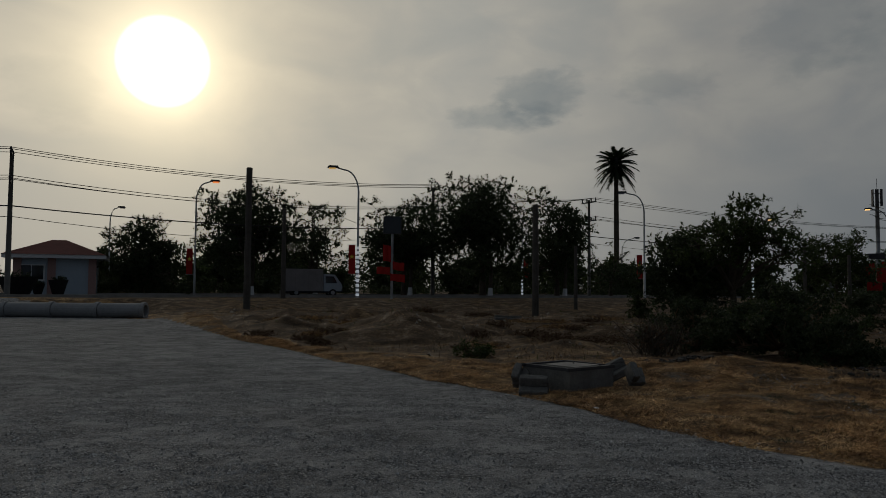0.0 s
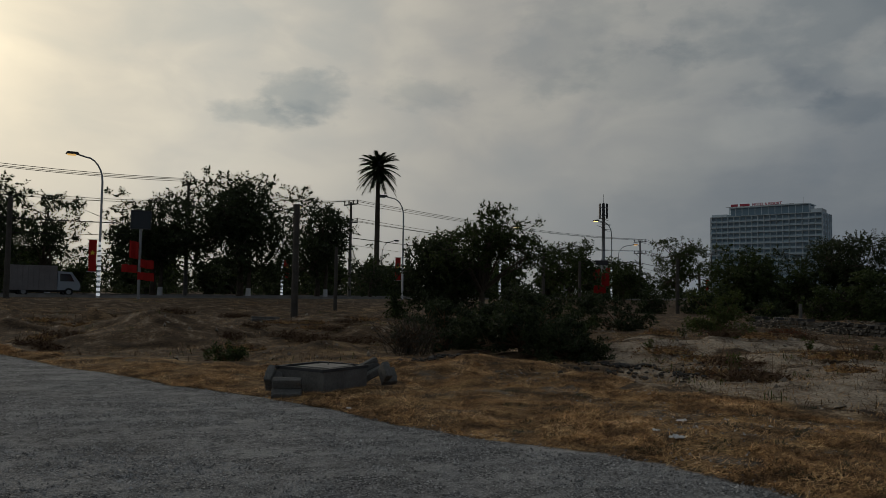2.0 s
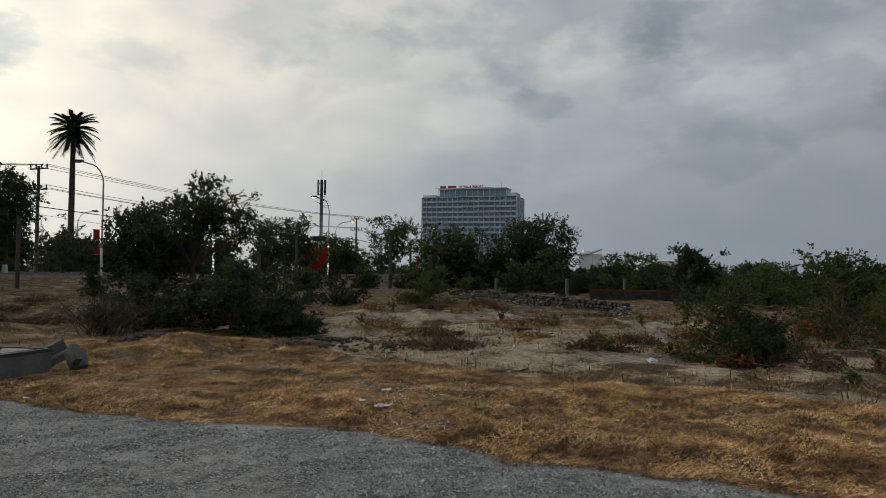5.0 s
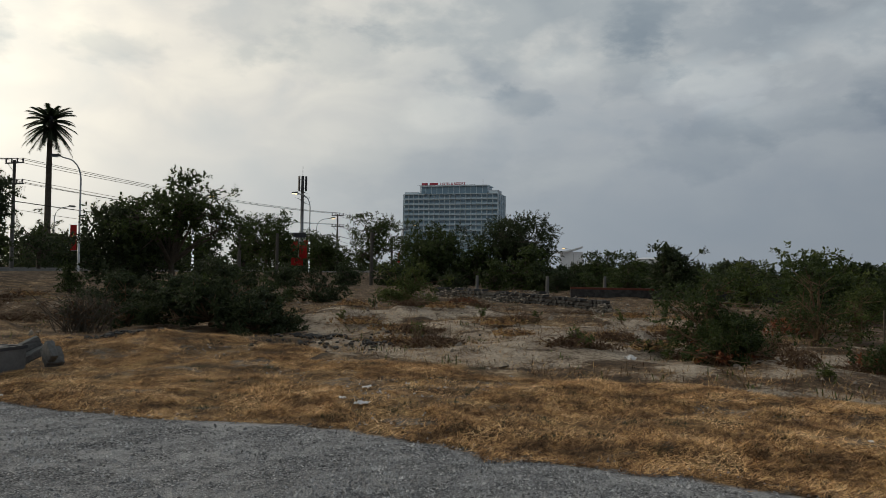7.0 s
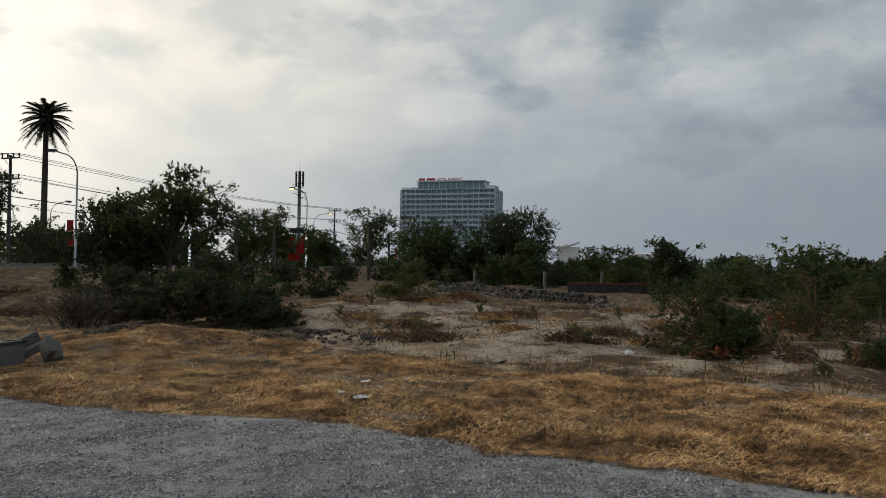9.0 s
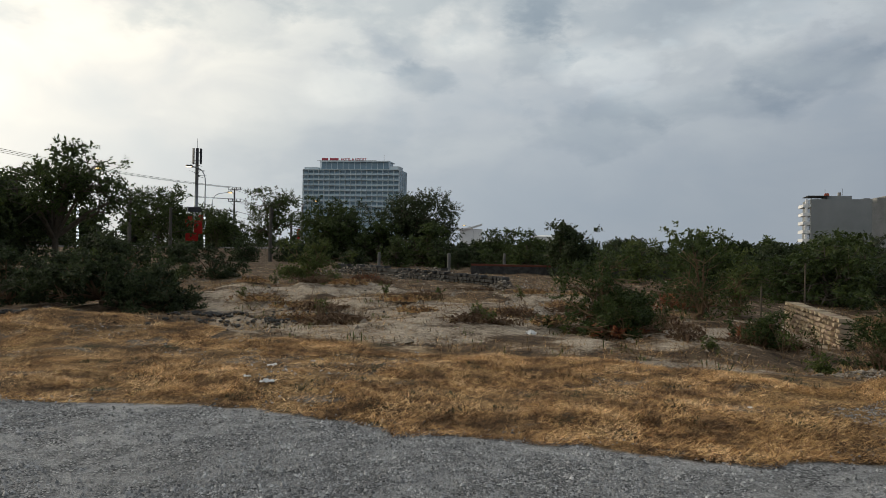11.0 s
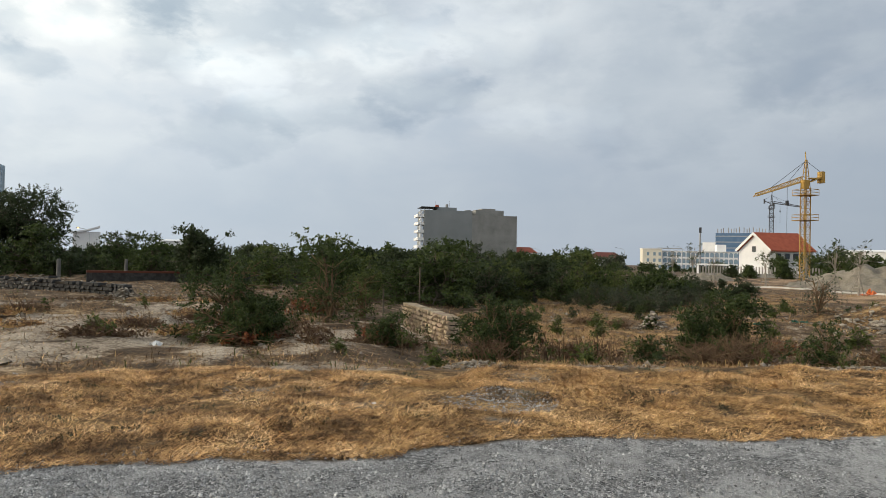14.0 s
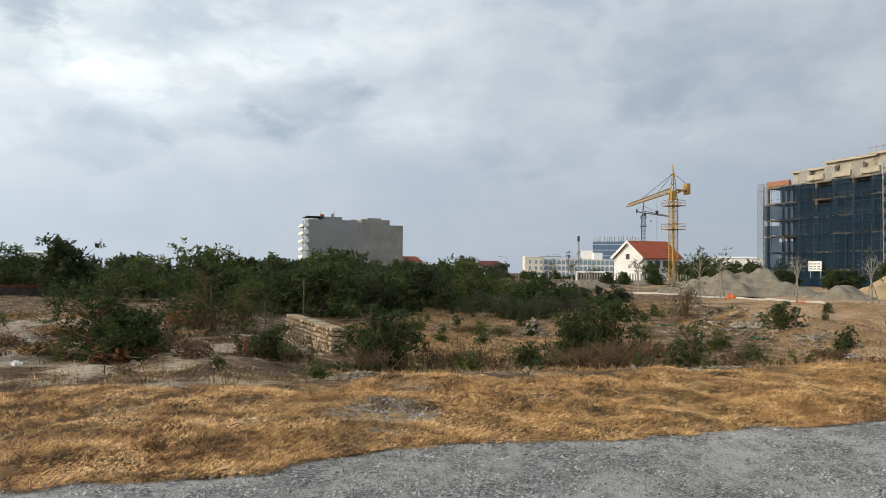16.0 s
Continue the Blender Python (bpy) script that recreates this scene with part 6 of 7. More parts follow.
# ---- heaps, kerb and young trees before the building site ----
def heap(name, spots, label, material, seed):
    """A heap of loose material from a few overlapping cones."""
    cx, cy = np.mean([polar(a, d) for a, d, r, h in spots], axis=0)
    span = 24
    u = np.linspace(-span, span, 190)
    X, Y = np.meshgrid(u + cx, u + cy, indexing="ij")
    Z = np.zeros_like(X) - 0.6
    base = ground_z(X, Y)
    for a, d, r, h in spots:
        px, py = polar(a, d)
        q = np.hypot(X - px, Y - py)
        cone = h * np.clip(1 - q / r, 0, None) ** 1.15 * 1.0
        Z = np.maximum(Z, base + cone - 0.12)
    Z += (0.42 * rough(X + seed, Y, 2.6) + 0.34 * rough(X, Y + seed, 1.1) + 0.2 * rough(X, Y, 0.55)) * (Z > base + 0.15)
    n = len(u)
    i, j = np.meshgrid(np.arange(n - 1), np.arange(n - 1), indexing="ij")
    f = np.stack([i * n + j, (i + 1) * n + j, (i + 1) * n + j + 1, i * n + j + 1], -1).reshape(-1, 4)
    keep = (Z > base - 0.10).ravel()[f].any(1)
    f = f[keep]
    used, inv = np.unique(f, return_inverse=True)
    me = mesh_np(name, np.stack([X, Y, Z], -1).reshape(-1, 3)[used], inv.reshape(-1, 4), True)
    tagged(part(name, me, material), label, "heap", "heaps by the building site")


heap("sand_heap", [(107.2, 92, 5.0, 3.0), (106.3, 93, 4.6, 2.5), (105.1, 92, 5.0, 2.7), (104.0, 93, 5.0, 2.1), (102.9, 94, 4.6, 1.5), (108.3, 90, 4.6, 1.8), (109.2, 89, 4.2, 1.3), (101.9, 95, 3.6, 0.9), (105.7, 88, 3.5, 1.5)], "long heap of grey sand and gravel", M_heap, 1)
heap("sand_heap", [(112.8, 78, 3.6, 1.55), (111.9, 79, 3, 1.0)], "small rounded heap of grey sand", M_heap, 7)
heap("sand_heap", [(115.6, 82, 5.5, 2.6), (118.0, 82, 6, 2.8)], "large heap of brown sand", M_brownheap, 9)
heap("sand_heap", [(94.7, 120, 5, 1.5), (96.0, 122, 4, 0.8)], "low heap of grey sand", M_heap, 5)

M_palekerb = surface("pale_kerb", [(0.42, 0.40, 0.37), (0.56, 0.54, 0.50)], 1, 9, 0.9, 0.2)
kp = [Vector((*polar(az, d), 0)) for az, d in ((92.0, 84), (98, 81), (105.7, 77), (110, 68), (115, 60), (121, 52))]
g = Geo()
for p, q in zip(kp[:-1], kp[1:]):
    for k in range(6):
        a, b = p.lerp(q, k / 6), p.lerp(q, (k + 1) / 6)
        m = a.lerp(b, 0.5)
        g.box(m.x, m.y, gz(m.x, m.y) + 0.05, (b - a).length - 0.04, 0.3, 0.16, math.degrees(math.atan2(b.y - a.y, b.x - a.x)))
tagged(part("site_kerb", g, M_palekerb), "pale concrete kerb line along a dirt track", "kerb", kind="structure")


def young_tree(az, d, h, seed, leaves, label):
    x, y, z = on_ground(az, d)
    t = thing("young_tree", x, y, z, seed * 40, label, "tree", "newly planted trees")
    r = random.Random(seed)
    g, cs, rs = grow(h, h * 0.22, seed, trunk_part=0.5, limbs=9, clump=0.13, low=0.6, sub=5, thick=0.5)
    part("trunk", g, M_palebark, t)
    if leaves:
        v, f = leaf_cloud(cs, rs, leaves, 0.16, np.random.RandomState(seed))
        part("crown", mesh_np("crown", v, f), M_leaf_grey if seed % 2 else M_leaf, t)
    for k in range(3):
        w = k * 2.094 + 0.4
        part("stake", Geo().tube([(0.62 * math.cos(w), 0.62 * math.sin(w), -0.05), (0.06 * math.cos(w), 0.06 * math.sin(w), 1.6)], 0.035, 5), M_palebark, t)
    part("brace", Geo().tube([(0.37, 0.15, 0.65), (-0.33, 0.2, 0.65), (0.02, -0.4, 0.65), (0.37, 0.15, 0.65)], 0.025, 4), M_palebark, t)


for k, (az, d, h, lv) in enumerate(((103.3, 71, 4.7, 600), (104.7, 69, 4.6, 260), (109.6, 67, 4.6, 0), (114.1, 61, 4.3, 120), (99.0, 84, 4.2, 350), (94.2, 88, 4.6, 300), (95.6, 90, 4.0, 0), (92.8, 95, 4.4, 120), (101.5, 84, 3.6, 200))):
    young_tree(az, d, h, 60 + k, lv, "newly planted thin tree tied to a tripod of stakes" if lv else "bare newly planted tree tied to stakes")


def picket_fence():
    a, b = Vector((*polar(94.5, 176), 0)), Vector((*polar(103.0, 176), 0))
    n = 44
    rz = math.degrees(math.atan2(b.y - a.y, b.x - a.x))
    f = thing("fence", a.x, a.y, -0.6, rz, "pale concrete fence with closely set pillars", "fence")
    L = (b - a).length
    part("base_wall", Geo().box(L / 2, 0, 0.35, L, 0.25, 0.9), M_concrete, f)
    me = box_mesh("pillar", 0.32, 0.32, 2.3, M_concrete)
    for i in range(n):
        part("pillar", me, None, f, m=pose(L * i / (n - 1), 0, 0))
    part("gate_frame", Geo().box(3.5, -0.3, 2.6, 7.0, 0.4, 0.35).box(0.2, -0.3, 1.2, 0.4, 0.4, 2.6).box(6.8, -0.3, 1.2, 0.4, 0.4, 2.6), M_white, f)


picket_fence()


# ---- belts of trees and hedges ----
PROTO = []
for k, (sp, mat, low, cl) in enumerate(((0.34, M_leaf, 0.08, 0.20), (0.42, M_leaf_dark, 0.06, 0.22), (0.28, M_leaf_bright, 0.1, 0.18), (0.44, M_leaf, 0.04, 0.22), (0.26, M_leaf_dark, 0.12, 0.17), (0.6, M_leaf_grey, 0.03, 0.26))):
    PROTO.append((3.0, sp * 3.0, mat, low, cl))


def belt(spots, group, label, leaf, count, seed):
    """Copies of a few grown trees, turned and scaled each its own way."""
    r = random.Random(seed)
    made = {}
    for az, d, h, kind in spots:
        H, sp, mat, low, cl = PROTO[kind]
        x, y, z = on_ground(az, d)
        s = h / H
        if kind not in made:
            t = tree(az, d, H, sp, 200 + seed * 10 + kind, label, count, leaf, mat, group=group, low=low, clump=cl, trunk_part=0.12, limbs=13, sub=5)
            t.matrix_basis = pose(x, y, z, 0, 0, r.uniform(0, 360)) @ Matrix.Diagonal((s * r.uniform(0.9, 1.3), s * r.uniform(0.9, 1.3), s, 1))
            made[kind] = t
        else:
            o = made[kind]
            old = o.matrix_basis.copy()
            o.matrix_basis = Matrix.Identity(4)
            c = copy_thing(o, pose(x, y, z, 0, 0, r.uniform(0, 360)) @ Matrix.Diagonal((s * r.uniform(0.9, 1.3), s * r.uniform(0.9, 1.3), s, 1)))
            o.matrix_basis = old


def belt_spots():
    r = random.Random(11)
    spots = []
    # beyond the boundary wall and to the far edge of the field
    for i in range(115):
        az = 48 + 50 * (i + r.random()) / 115
        near = float(np.interp(az, (48, 61, 66, 70, 76, 80, 90, 98), (52, 51, 38, 33, 32, 35, 41, 50)))
        d = near + (70 - near) * r.random() ** 1.5
        el = r.triangular(-1.1, 0.9, -0.2) if az < 80 else r.triangular(-0.9, 0.8, -0.2)
        if az > 86:
            el -= 0.45
        if az > 91:
            el -= 0.45
        z = gz(*polar(az, d))
        h = min(max(1.6 + d * math.tan(radians(el)) - z, 1.1), 3.1)
        spots.append((az, d, h, r.choice((0, 1, 1, 3, 4, 4, 2))))
    # taller single trees standing out of the belt
    for az, d, el, kind in ((67.4, 31, 1.75, 2), (68.6, 36, 1.2, 0), (75.6, 32, 1.7, 3), (77.2, 36, 0.9, 0), (57.8, 44, 2.0, 1), (72.6, 40, 0.8, 4), (62.6, 38, 0.9, 2), (83.0, 44, 0.6, 1), (86.6, 52, 0.9, 2), (54.6, 50, 1.3, 0)):
        spots.append((az, d, 1.6 + d * math.tan(radians(el)) - gz(*polar(az, d)), kind))
    return spots


belt(belt_spots(), "green belt", "dark green tree in a dense belt behind the field", 0.155, 3900, 1)
r = random.Random(21)
belt([(84 + 10.5 * (i + r.random()) / 22, r.uniform(34, 44), r.uniform(0.6, 1.25), r.choice((5, 5, 1, 3))) for i in range(24)], "grey thicket", "low greyish prickly bush at the field's edge", 0.15, 2600, 2)
belt([(r.uniform(-26, 33), r.uniform(86, 125), r.uniform(3.0, 5.6), r.choice((0, 1, 3, 4))) for i in range(52)], "trees across the road", "dark tree in the park across the road", 0.34, 2000, 3)
belt([(az, d, h, r.choice((1, 3))) for az, d, h in ((33.5, 62, 2.2), (37.0, 66, 2.6), (43.2, 70, 3.6), (48.6, 60, 2.8), (50.4, 64, 2.6), (29.0, 58, 2.0), (44.8, 58, 2.2), (41.6, 56, 1.6), (18.5, 52, 2.4), (23.9, 50, 2.6), (14.6, 44, 1.4), (47.2, 62, 3.4), (39.4, 70, 3.6))], "roadside bushes", "dark green bush near the road", 0.22, 3400, 4)
belt([(az, d, h * (0.55 if 89 < az < 98.5 else 1.0), k) for az, d, h, k in [(70 + 42 * (i + r.random()) / 34, r.uniform(170, 270), r.uniform(4.2, 6.2), r.choice((0, 1, 3, 5))) for i in range(34)]], "far trees", "distant tree along the far side of the field", 0.45, 1200, 5)
belt([(az, d, h, r.choice((0, 1, 3))) for az, d, h in ((106.9, 140, 4.0), (108.7, 130, 3.4), (109.2, 132, 2.8), (111.9, 128, 3.0), (113.0, 128, 3.2), (100.2, 150, 3.2), (98.0, 148, 2.4), (105.6, 150, 4.4), (104.9, 152, 4.0), (96.8, 150, 2.6), (115.2, 124, 4.0))], "site trees", "dark leafy tree before the building site", 0.32, 2600, 6)
belt([(50 + 24 * (i + r.random()) / 26, r.uniform(150, 210), r.uniform(2.6, 4.4), r.choice((0, 1, 3))) for i in range(26)], "far trees", "distant tree along the far side of the field", 0.45, 1200, 7)


def hedge(k0, k1, s, h, label):
    """A clipped hedge beside the road."""
    rr = np.random.RandomState(int(k0 + 500))
    L = k1 - k0
    n = int(L * 1.1)
    cs = [(i / 1.1, rr.uniform(-0.2, 0.2), h * rr.uniform(0.4, 0.75)) for i in range(n)]
    x, y = road_point(k0, s)
    t = thing("hedge", x, y, 0.88, ROAD_RZ, label, "hedge", "road hedges")
    v, f = leaf_cloud(cs, [h * 0.62] * n, n * 130, 0.2, rr, 0.8)
    v[:, 2] = np.maximum(v[:, 2], 0.02)
    part("foliage", mesh_np("foliage", v, f), M_leaf_dark, t)
    stem = Geo().tube([(0, 0, -0.1), (0.1, 0, h * 0.6)], 0.03, 4).mesh("stem")
    stem.materials.append(M_bark)
    for c in cs:
        part("stem", stem, None, t, m=pose(c[0], c[1], 0))


for k0, k1 in ((-44, -24), (-22, -4), (-2, 16), (19, 42), (44, 64), (66, 92)):
    hedge(k0, k1, 15.5, 1.1, "dark clipped hedge along the road")



def far_woods(az0, az1, d, tall, n, count, leaf, seed, label, base):
    """An unbroken strip of far foliage, uneven along its top."""
    rr = np.random.RandomState(seed)
    az = rr.uniform(az0, az1, n)
    dd = d * rr.uniform(0.92, 1.08, n)
    x, y = dd * np.sin(np.radians(az)), dd * np.cos(np.radians(az))
    top = tall * (0.72 + 0.28 * rough(x, y, d * 0.05) + 0.15 * rough(x, y, d * 0.016))
    h = rr.uniform(0.1, 1.0, n) * top
    v, f = leaf_cloud(np.stack([x, y, base + h * 0.85], -1), np.full(n, tall * 0.2), count, leaf, rr, 0.8)
    tagged(part("far_woods", mesh_np("far_woods", v, f), M_leaf_dark), label, "woods", kind="stuff")


far_woods(-42, 36, 132, 5.2, 620, 46000, 0.42, 5, "dark band of woods beyond the road", 0.85)
far_woods(34, 72, 230, 5.2, 420, 36000, 0.55, 6, "distant band of trees behind the field", -0.8)
far_woods(68, 89.6, 300, 6.2, 260, 21000, 0.6, 7, "distant band of trees behind the field", -0.8)
far_woods(89.2, 98.4, 300, 2.2, 110, 7000, 0.5, 8, "low distant bushes before a white house", -0.8)
far_woods(98, 122, 300, 5.6, 280, 22000, 0.6, 9, "distant band of trees behind the building site", -0.8)

# whitewashed trunk feet along the road
for az, d in ((-14.6, 66), (-3.0, 66), (3.0, 64), (8.6, 70), (-10.0, 70)):
    x, y, z = on_ground(az, d)
    t = thing("whitewashed_stump", x + 0.6, y - 0.9, 0.86, 0, "short white-painted stump beside a roadside tree", "stump", "white stumps")
    part("stump", Geo().tube([(0, 0, -0.1), (0.02, 0, 0.8)], [0.24, 0.19], 10), M_whitetape, t)
    part("trunk", Geo().tube([(0.02, 0, 0.8), (0.1, 0.1, 2.6), (0.05, 0.2, 4.2)], [0.17, 0.13, 0.06], 8), M_bark, t)


# ---- walls in the field ----
def stone_wall(name, az0, d0, az1, d1, h0, h1, course, length, material, label, seed, drop=0.0, thick=0.3):
    """A dry wall of roughly squared stones, each its own block."""
    rng = random.Random(seed)
    a, b = Vector((*polar(az0, d0), 0)), Vector((*polar(az1, d1), 0))
    L = (b - a).length
    rz = math.degrees(math.atan2(b.y - a.y, b.x - a.x))
    w = thing(name, a.x, a.y, 0, rz, label, "wall")
    shapes = []
    for k in range(10):
        me = Geo().box(0, 0, 0, 1, thick, 1, 0, 1.0, 0.035, rng).mesh("stone")
        me.materials.append(material)
        shapes.append(me)
    u = (b - a).normalized()
    foot = lambda t: min(gz(*(a + u * t).xy[:]), gz(*(a + u * t + Vector((-u.y, u.x, 0)) * 0.2).xy[:])) - 0.08
    z0, z1 = foot(0), foot(L)
    base = lambda t: z0 + (z1 - z0) * t / L
    n = int(max(h0, h1) / course) + 1
    part("mortar_core", Geo().add([(0, -thick * 0.12, base(0)), (L, -thick * 0.12, base(L)), (L, -thick * 0.12, base(L) + h1 * 0.9), (0, -thick * 0.12, base(0) + h0 * 0.9), (0, thick * 0.4, base(0)), (L, thick * 0.4, base(L)), (L, thick * 0.4, base(L) + h1 * 0.9), (0, thick * 0.4, base(0) + h0 * 0.9)],
                                  [(0, 1, 2, 3), (7, 6, 5, 4), (3, 2, 6, 7), (0, 3, 7, 4), (1, 5, 6, 2)]), M_joint, w)
    for k in range(-2, n):
        t = -rng.uniform(0, length * 0.6) if k % 2 else 0.0
        while t < L:
            ln = length * rng.uniform(0.65, 1.3)
            m = min(max(t + ln / 2, ln / 2), L - ln / 3)
            h = h0 + (h1 - h0) * m / L
            z = base(m) + (k + 0.5) * course
            if (k + 0.6) * course < h + rng.uniform(-0.5, 0.4) * course * (1 + drop):
                part("stone", rng.choice(shapes), None, w, m=pose(m, rng.uniform(-0.02, 0.02), z, rng.uniform(-2, 2), rng.uniform(-3, 3), rng.uniform(-2, 2)) @ Matrix.Diagonal((ln * 0.80, 1, course * 0.74, 1)))
            t += ln
    return w


stone_wall("pale_stone_wall", 73.1, 20.6, 76.5, 17.9, 0.82, 0.82, 0.11, 0.145, M_stone, "short wall of pale squared stones in the scrub", 1, -0.75, 0.3)
stone_wall("dark_stone_wall", 45.2, 36.5, 53.2, 31.0, 0.62, 0.55, 0.15, 0.26, M_darkstone, "low wall of dark stone blocks under rubble", 2, 0.8, 0.4)
stone_wall("dark_stone_wall", 40.5, 44.0, 45.1, 37.2, 0.5, 0.55, 0.16, 0.3, M_darkstone, "low crumbling wall of dark stone blocks", 3, 1.4, 0.4)


def boundary_wall():
    a, b = Vector((*polar(50.5, 46), 0)), Vector((*polar(68, 49), 0))
    L = (b - a).length
    w = thing("boundary_wall", a.x, a.y, -0.3, math.degrees(math.atan2(b.y - a.y, b.x - a.x)), "low grey wall with a red brick band on top", "wall")
    part("base", Geo().box(L / 2, 0, 0.4, L, 0.3, 0.85), M_darkstone, w)
    part("red_band", Geo().box(L / 2, 0, 0.88, L, 0.34, 0.12), M_redclay, w)


boundary_wall()


# ---- broken manhole chamber beside the verge ----
def manhole():
    x, y = polar(9.4, 12.2)
    z = gz(x, y)
    m = thing("manhole_chamber", x, y, z - 0.06, 38, "raised square concrete manhole chamber with a lid", "manhole")
    s, t, h = 0.95, 0.17, 0.43
    collar = Geo()
    for cx, cy, sx, sy in ((0, -s / 2 + t / 2, s, t), (0, s / 2 - t / 2, s, t), (-s / 2 + t / 2, 0, t, s - 2 * t), (s / 2 - t / 2, 0, t, s - 2 * t)):
        collar.box(cx, cy, h / 2, sx, sy, h)
    part("collar", collar, M_slabgrey, m)
    m.matrix_basis = m.matrix_basis @ Matrix.Diagonal((1.06, 1.06, 0.95, 1))
    part("rim", Geo().box(0, -s / 2 + 0.02, h + 0.01, s + 0.06, 0.05, 0.05).box(0, s / 2 - 0.02, h + 0.01, s + 0.06, 0.05, 0.05).box(-s / 2 + 0.02, 0, h + 0.01, 0.05, s, 0.05).box(s / 2 - 0.02, 0, h + 0.01, 0.05, s, 0.05), M_darksteel, m)
    lid = part("lid", Geo().box(0.08, 0, h - 0.01, s * 0.62, s * 0.62, 0.07, 4), M_concrete, m, "pale concrete lid")
    part("handle", Geo().tube([(0.02, -0.1, h + 0.05), (0.02, -0.1, h + 0.08), (0.02, 0.1, h + 0.08), (0.02, 0.1, h + 0.05)], 0.014, 6), M_darksteel, lid)


M_slabgrey = surface("old_cast_concrete", [(0.085, 0.085, 0.08), (0.14, 0.138, 0.13), (0.19, 0.187, 0.178)], 2.5, 25, 0.95, 0.5)
manhole()


def chipped(cx, cy, cz, sx, sy, sz, rng, name):
    """A concrete slab with worn arrises and knocked-off corners."""
    bm = bmesh.new()
    bmesh.ops.create_cube(bm, size=1.0)
    bmesh.ops.subdivide_edges(bm, edges=bm.edges[:], cuts=4, use_grid_fill=True)
    small = min(sx, sy, sz)
    for v in bm.verts:
        p = Vector((v.co.x * sx, v.co.y * sy, v.co.z * sz))
        rims = sum(abs(abs(c) - 0.5) < 0.01 for c in v.co)
        pull = (0.0, 0.03, 0.10, 0.24)[rims] * rng.uniform(0.3, 1.6) * small
        p -= p.normalized() * pull
        v.co = p + Vector((cx + rng.gauss(0, 0.025) * small, cy + rng.gauss(0, 0.025) * small, cz + rng.gauss(0, 0.025) * small))
    me = bpy.data.meshes.new(name)
    bm.to_mesh(me)
    bm.free()
    return me


def channel_piece(az, d, L, w, h, turn, tilt, label, lift=0.0):
    """A broken length of L-shaped concrete channel."""
    x, y, z = on_ground(az, d)
    c = thing("channel_piece", x, y, z + lift, 0, label, "concrete debris", "broken concrete pieces")
    c.matrix_basis = pose(x, y, z + lift, tilt[0], tilt[1], turn)
    rng = random.Random(int(az * 10))
    L, w, h = L * 0.75, w * 0.75, h * 0.75
    part("web", chipped(0, 0, 0.06, L, w, 0.12, rng, "web"), M_slabgrey, c)
    part("flange", chipped(0, w / 2 - 0.06, 0.10 + h / 2, L * 0.96, 0.12, h, rng, "flange"), M_slabgrey, c)


channel_piece(6.9, 11.6, 0.6, 0.34, 0.22, -12, (25, 0), "broken grey concrete channel piece on dry ground", 0.0)
channel_piece(6.0, 12.1, 0.45, 0.3, 0.2, 70, (0, -38), "tilted broken concrete channel piece", 0.12)
channel_piece(12.9, 12.6, 0.75, 0.34, 0.22, 12, (0, -24), "broken concrete slab leaning on its edge", 0.1)
channel_piece(14.2, 12.4, 0.4, 0.36, 0.24, 100, (0, -50), "broken concrete slab leaning on its edge", 0.15)
channel_piece(5.0, 33.5, 1.7, 0.6, 0.14, 4, (0, 2), "flat broken concrete slab on the waste ground", 0.02)

# ---- stones, litter and dry growth ----
R = np.random.RandomState(17)


def chips(n, az0, az1, d0, d1, size0, size1, seed, keep, thin=False):
    """Angular chips sunk into the ground by their bases, each an island."""
    rr = np.random.RandomState(seed)
    az = rr.uniform(az0, az1, n)
    d = np.sqrt(rr.uniform(d0 ** 2, d1 ** 2, n)) if not thin else d0 * (d1 / d0) ** rr.rand(n)
    x, y = d * np.sin(np.radians(az)), d * np.cos(np.radians(az))
    k = keep(az, d, x, y, rr)
    x, y = x[k], y[k]
    n = len(x)
    z = ground_z(x, y)
    s = size0 + (size1 - size0) * rr.rand(n) ** 3
    base = np.array([(1, 0, -0.2), (-0.6, 0.85, -0.2), (-0.6, -0.85, -0.2), (0, 0, 1)], float)
    v = base[None] * rr.uniform(0.6, 1.2, (n, 4, 1)) * np.array((1, 0.9, 0.85)) + rr.normal(0, 0.12, (n, 4, 3))
    w = rr.uniform(0, 6.28, n)
    c, q = np.cos(w)[:, None], np.sin(w)[:, None]
    tilt = rr.uniform(-0.5, 0.5, (n, 1))
    X = v[..., 0] * c - v[..., 1] * q
    Y = v[..., 0] * q + v[..., 1] * c
    Z = v[..., 2] + tilt * v[..., 0]
    P = np.stack([X, Y, Z], -1) * s[:, None, None] * 0.5 + np.stack([x, y, z + s * 0.12], -1)[:, None]
    fc = np.array([(0, 1, 3), (1, 2, 3), (2, 0, 3)])
    F = (np.arange(n)[:, None, None] * 4 + fc[None]).reshape(-1, 3)
    return mesh_np("chips", P.reshape(-1, 3), F)


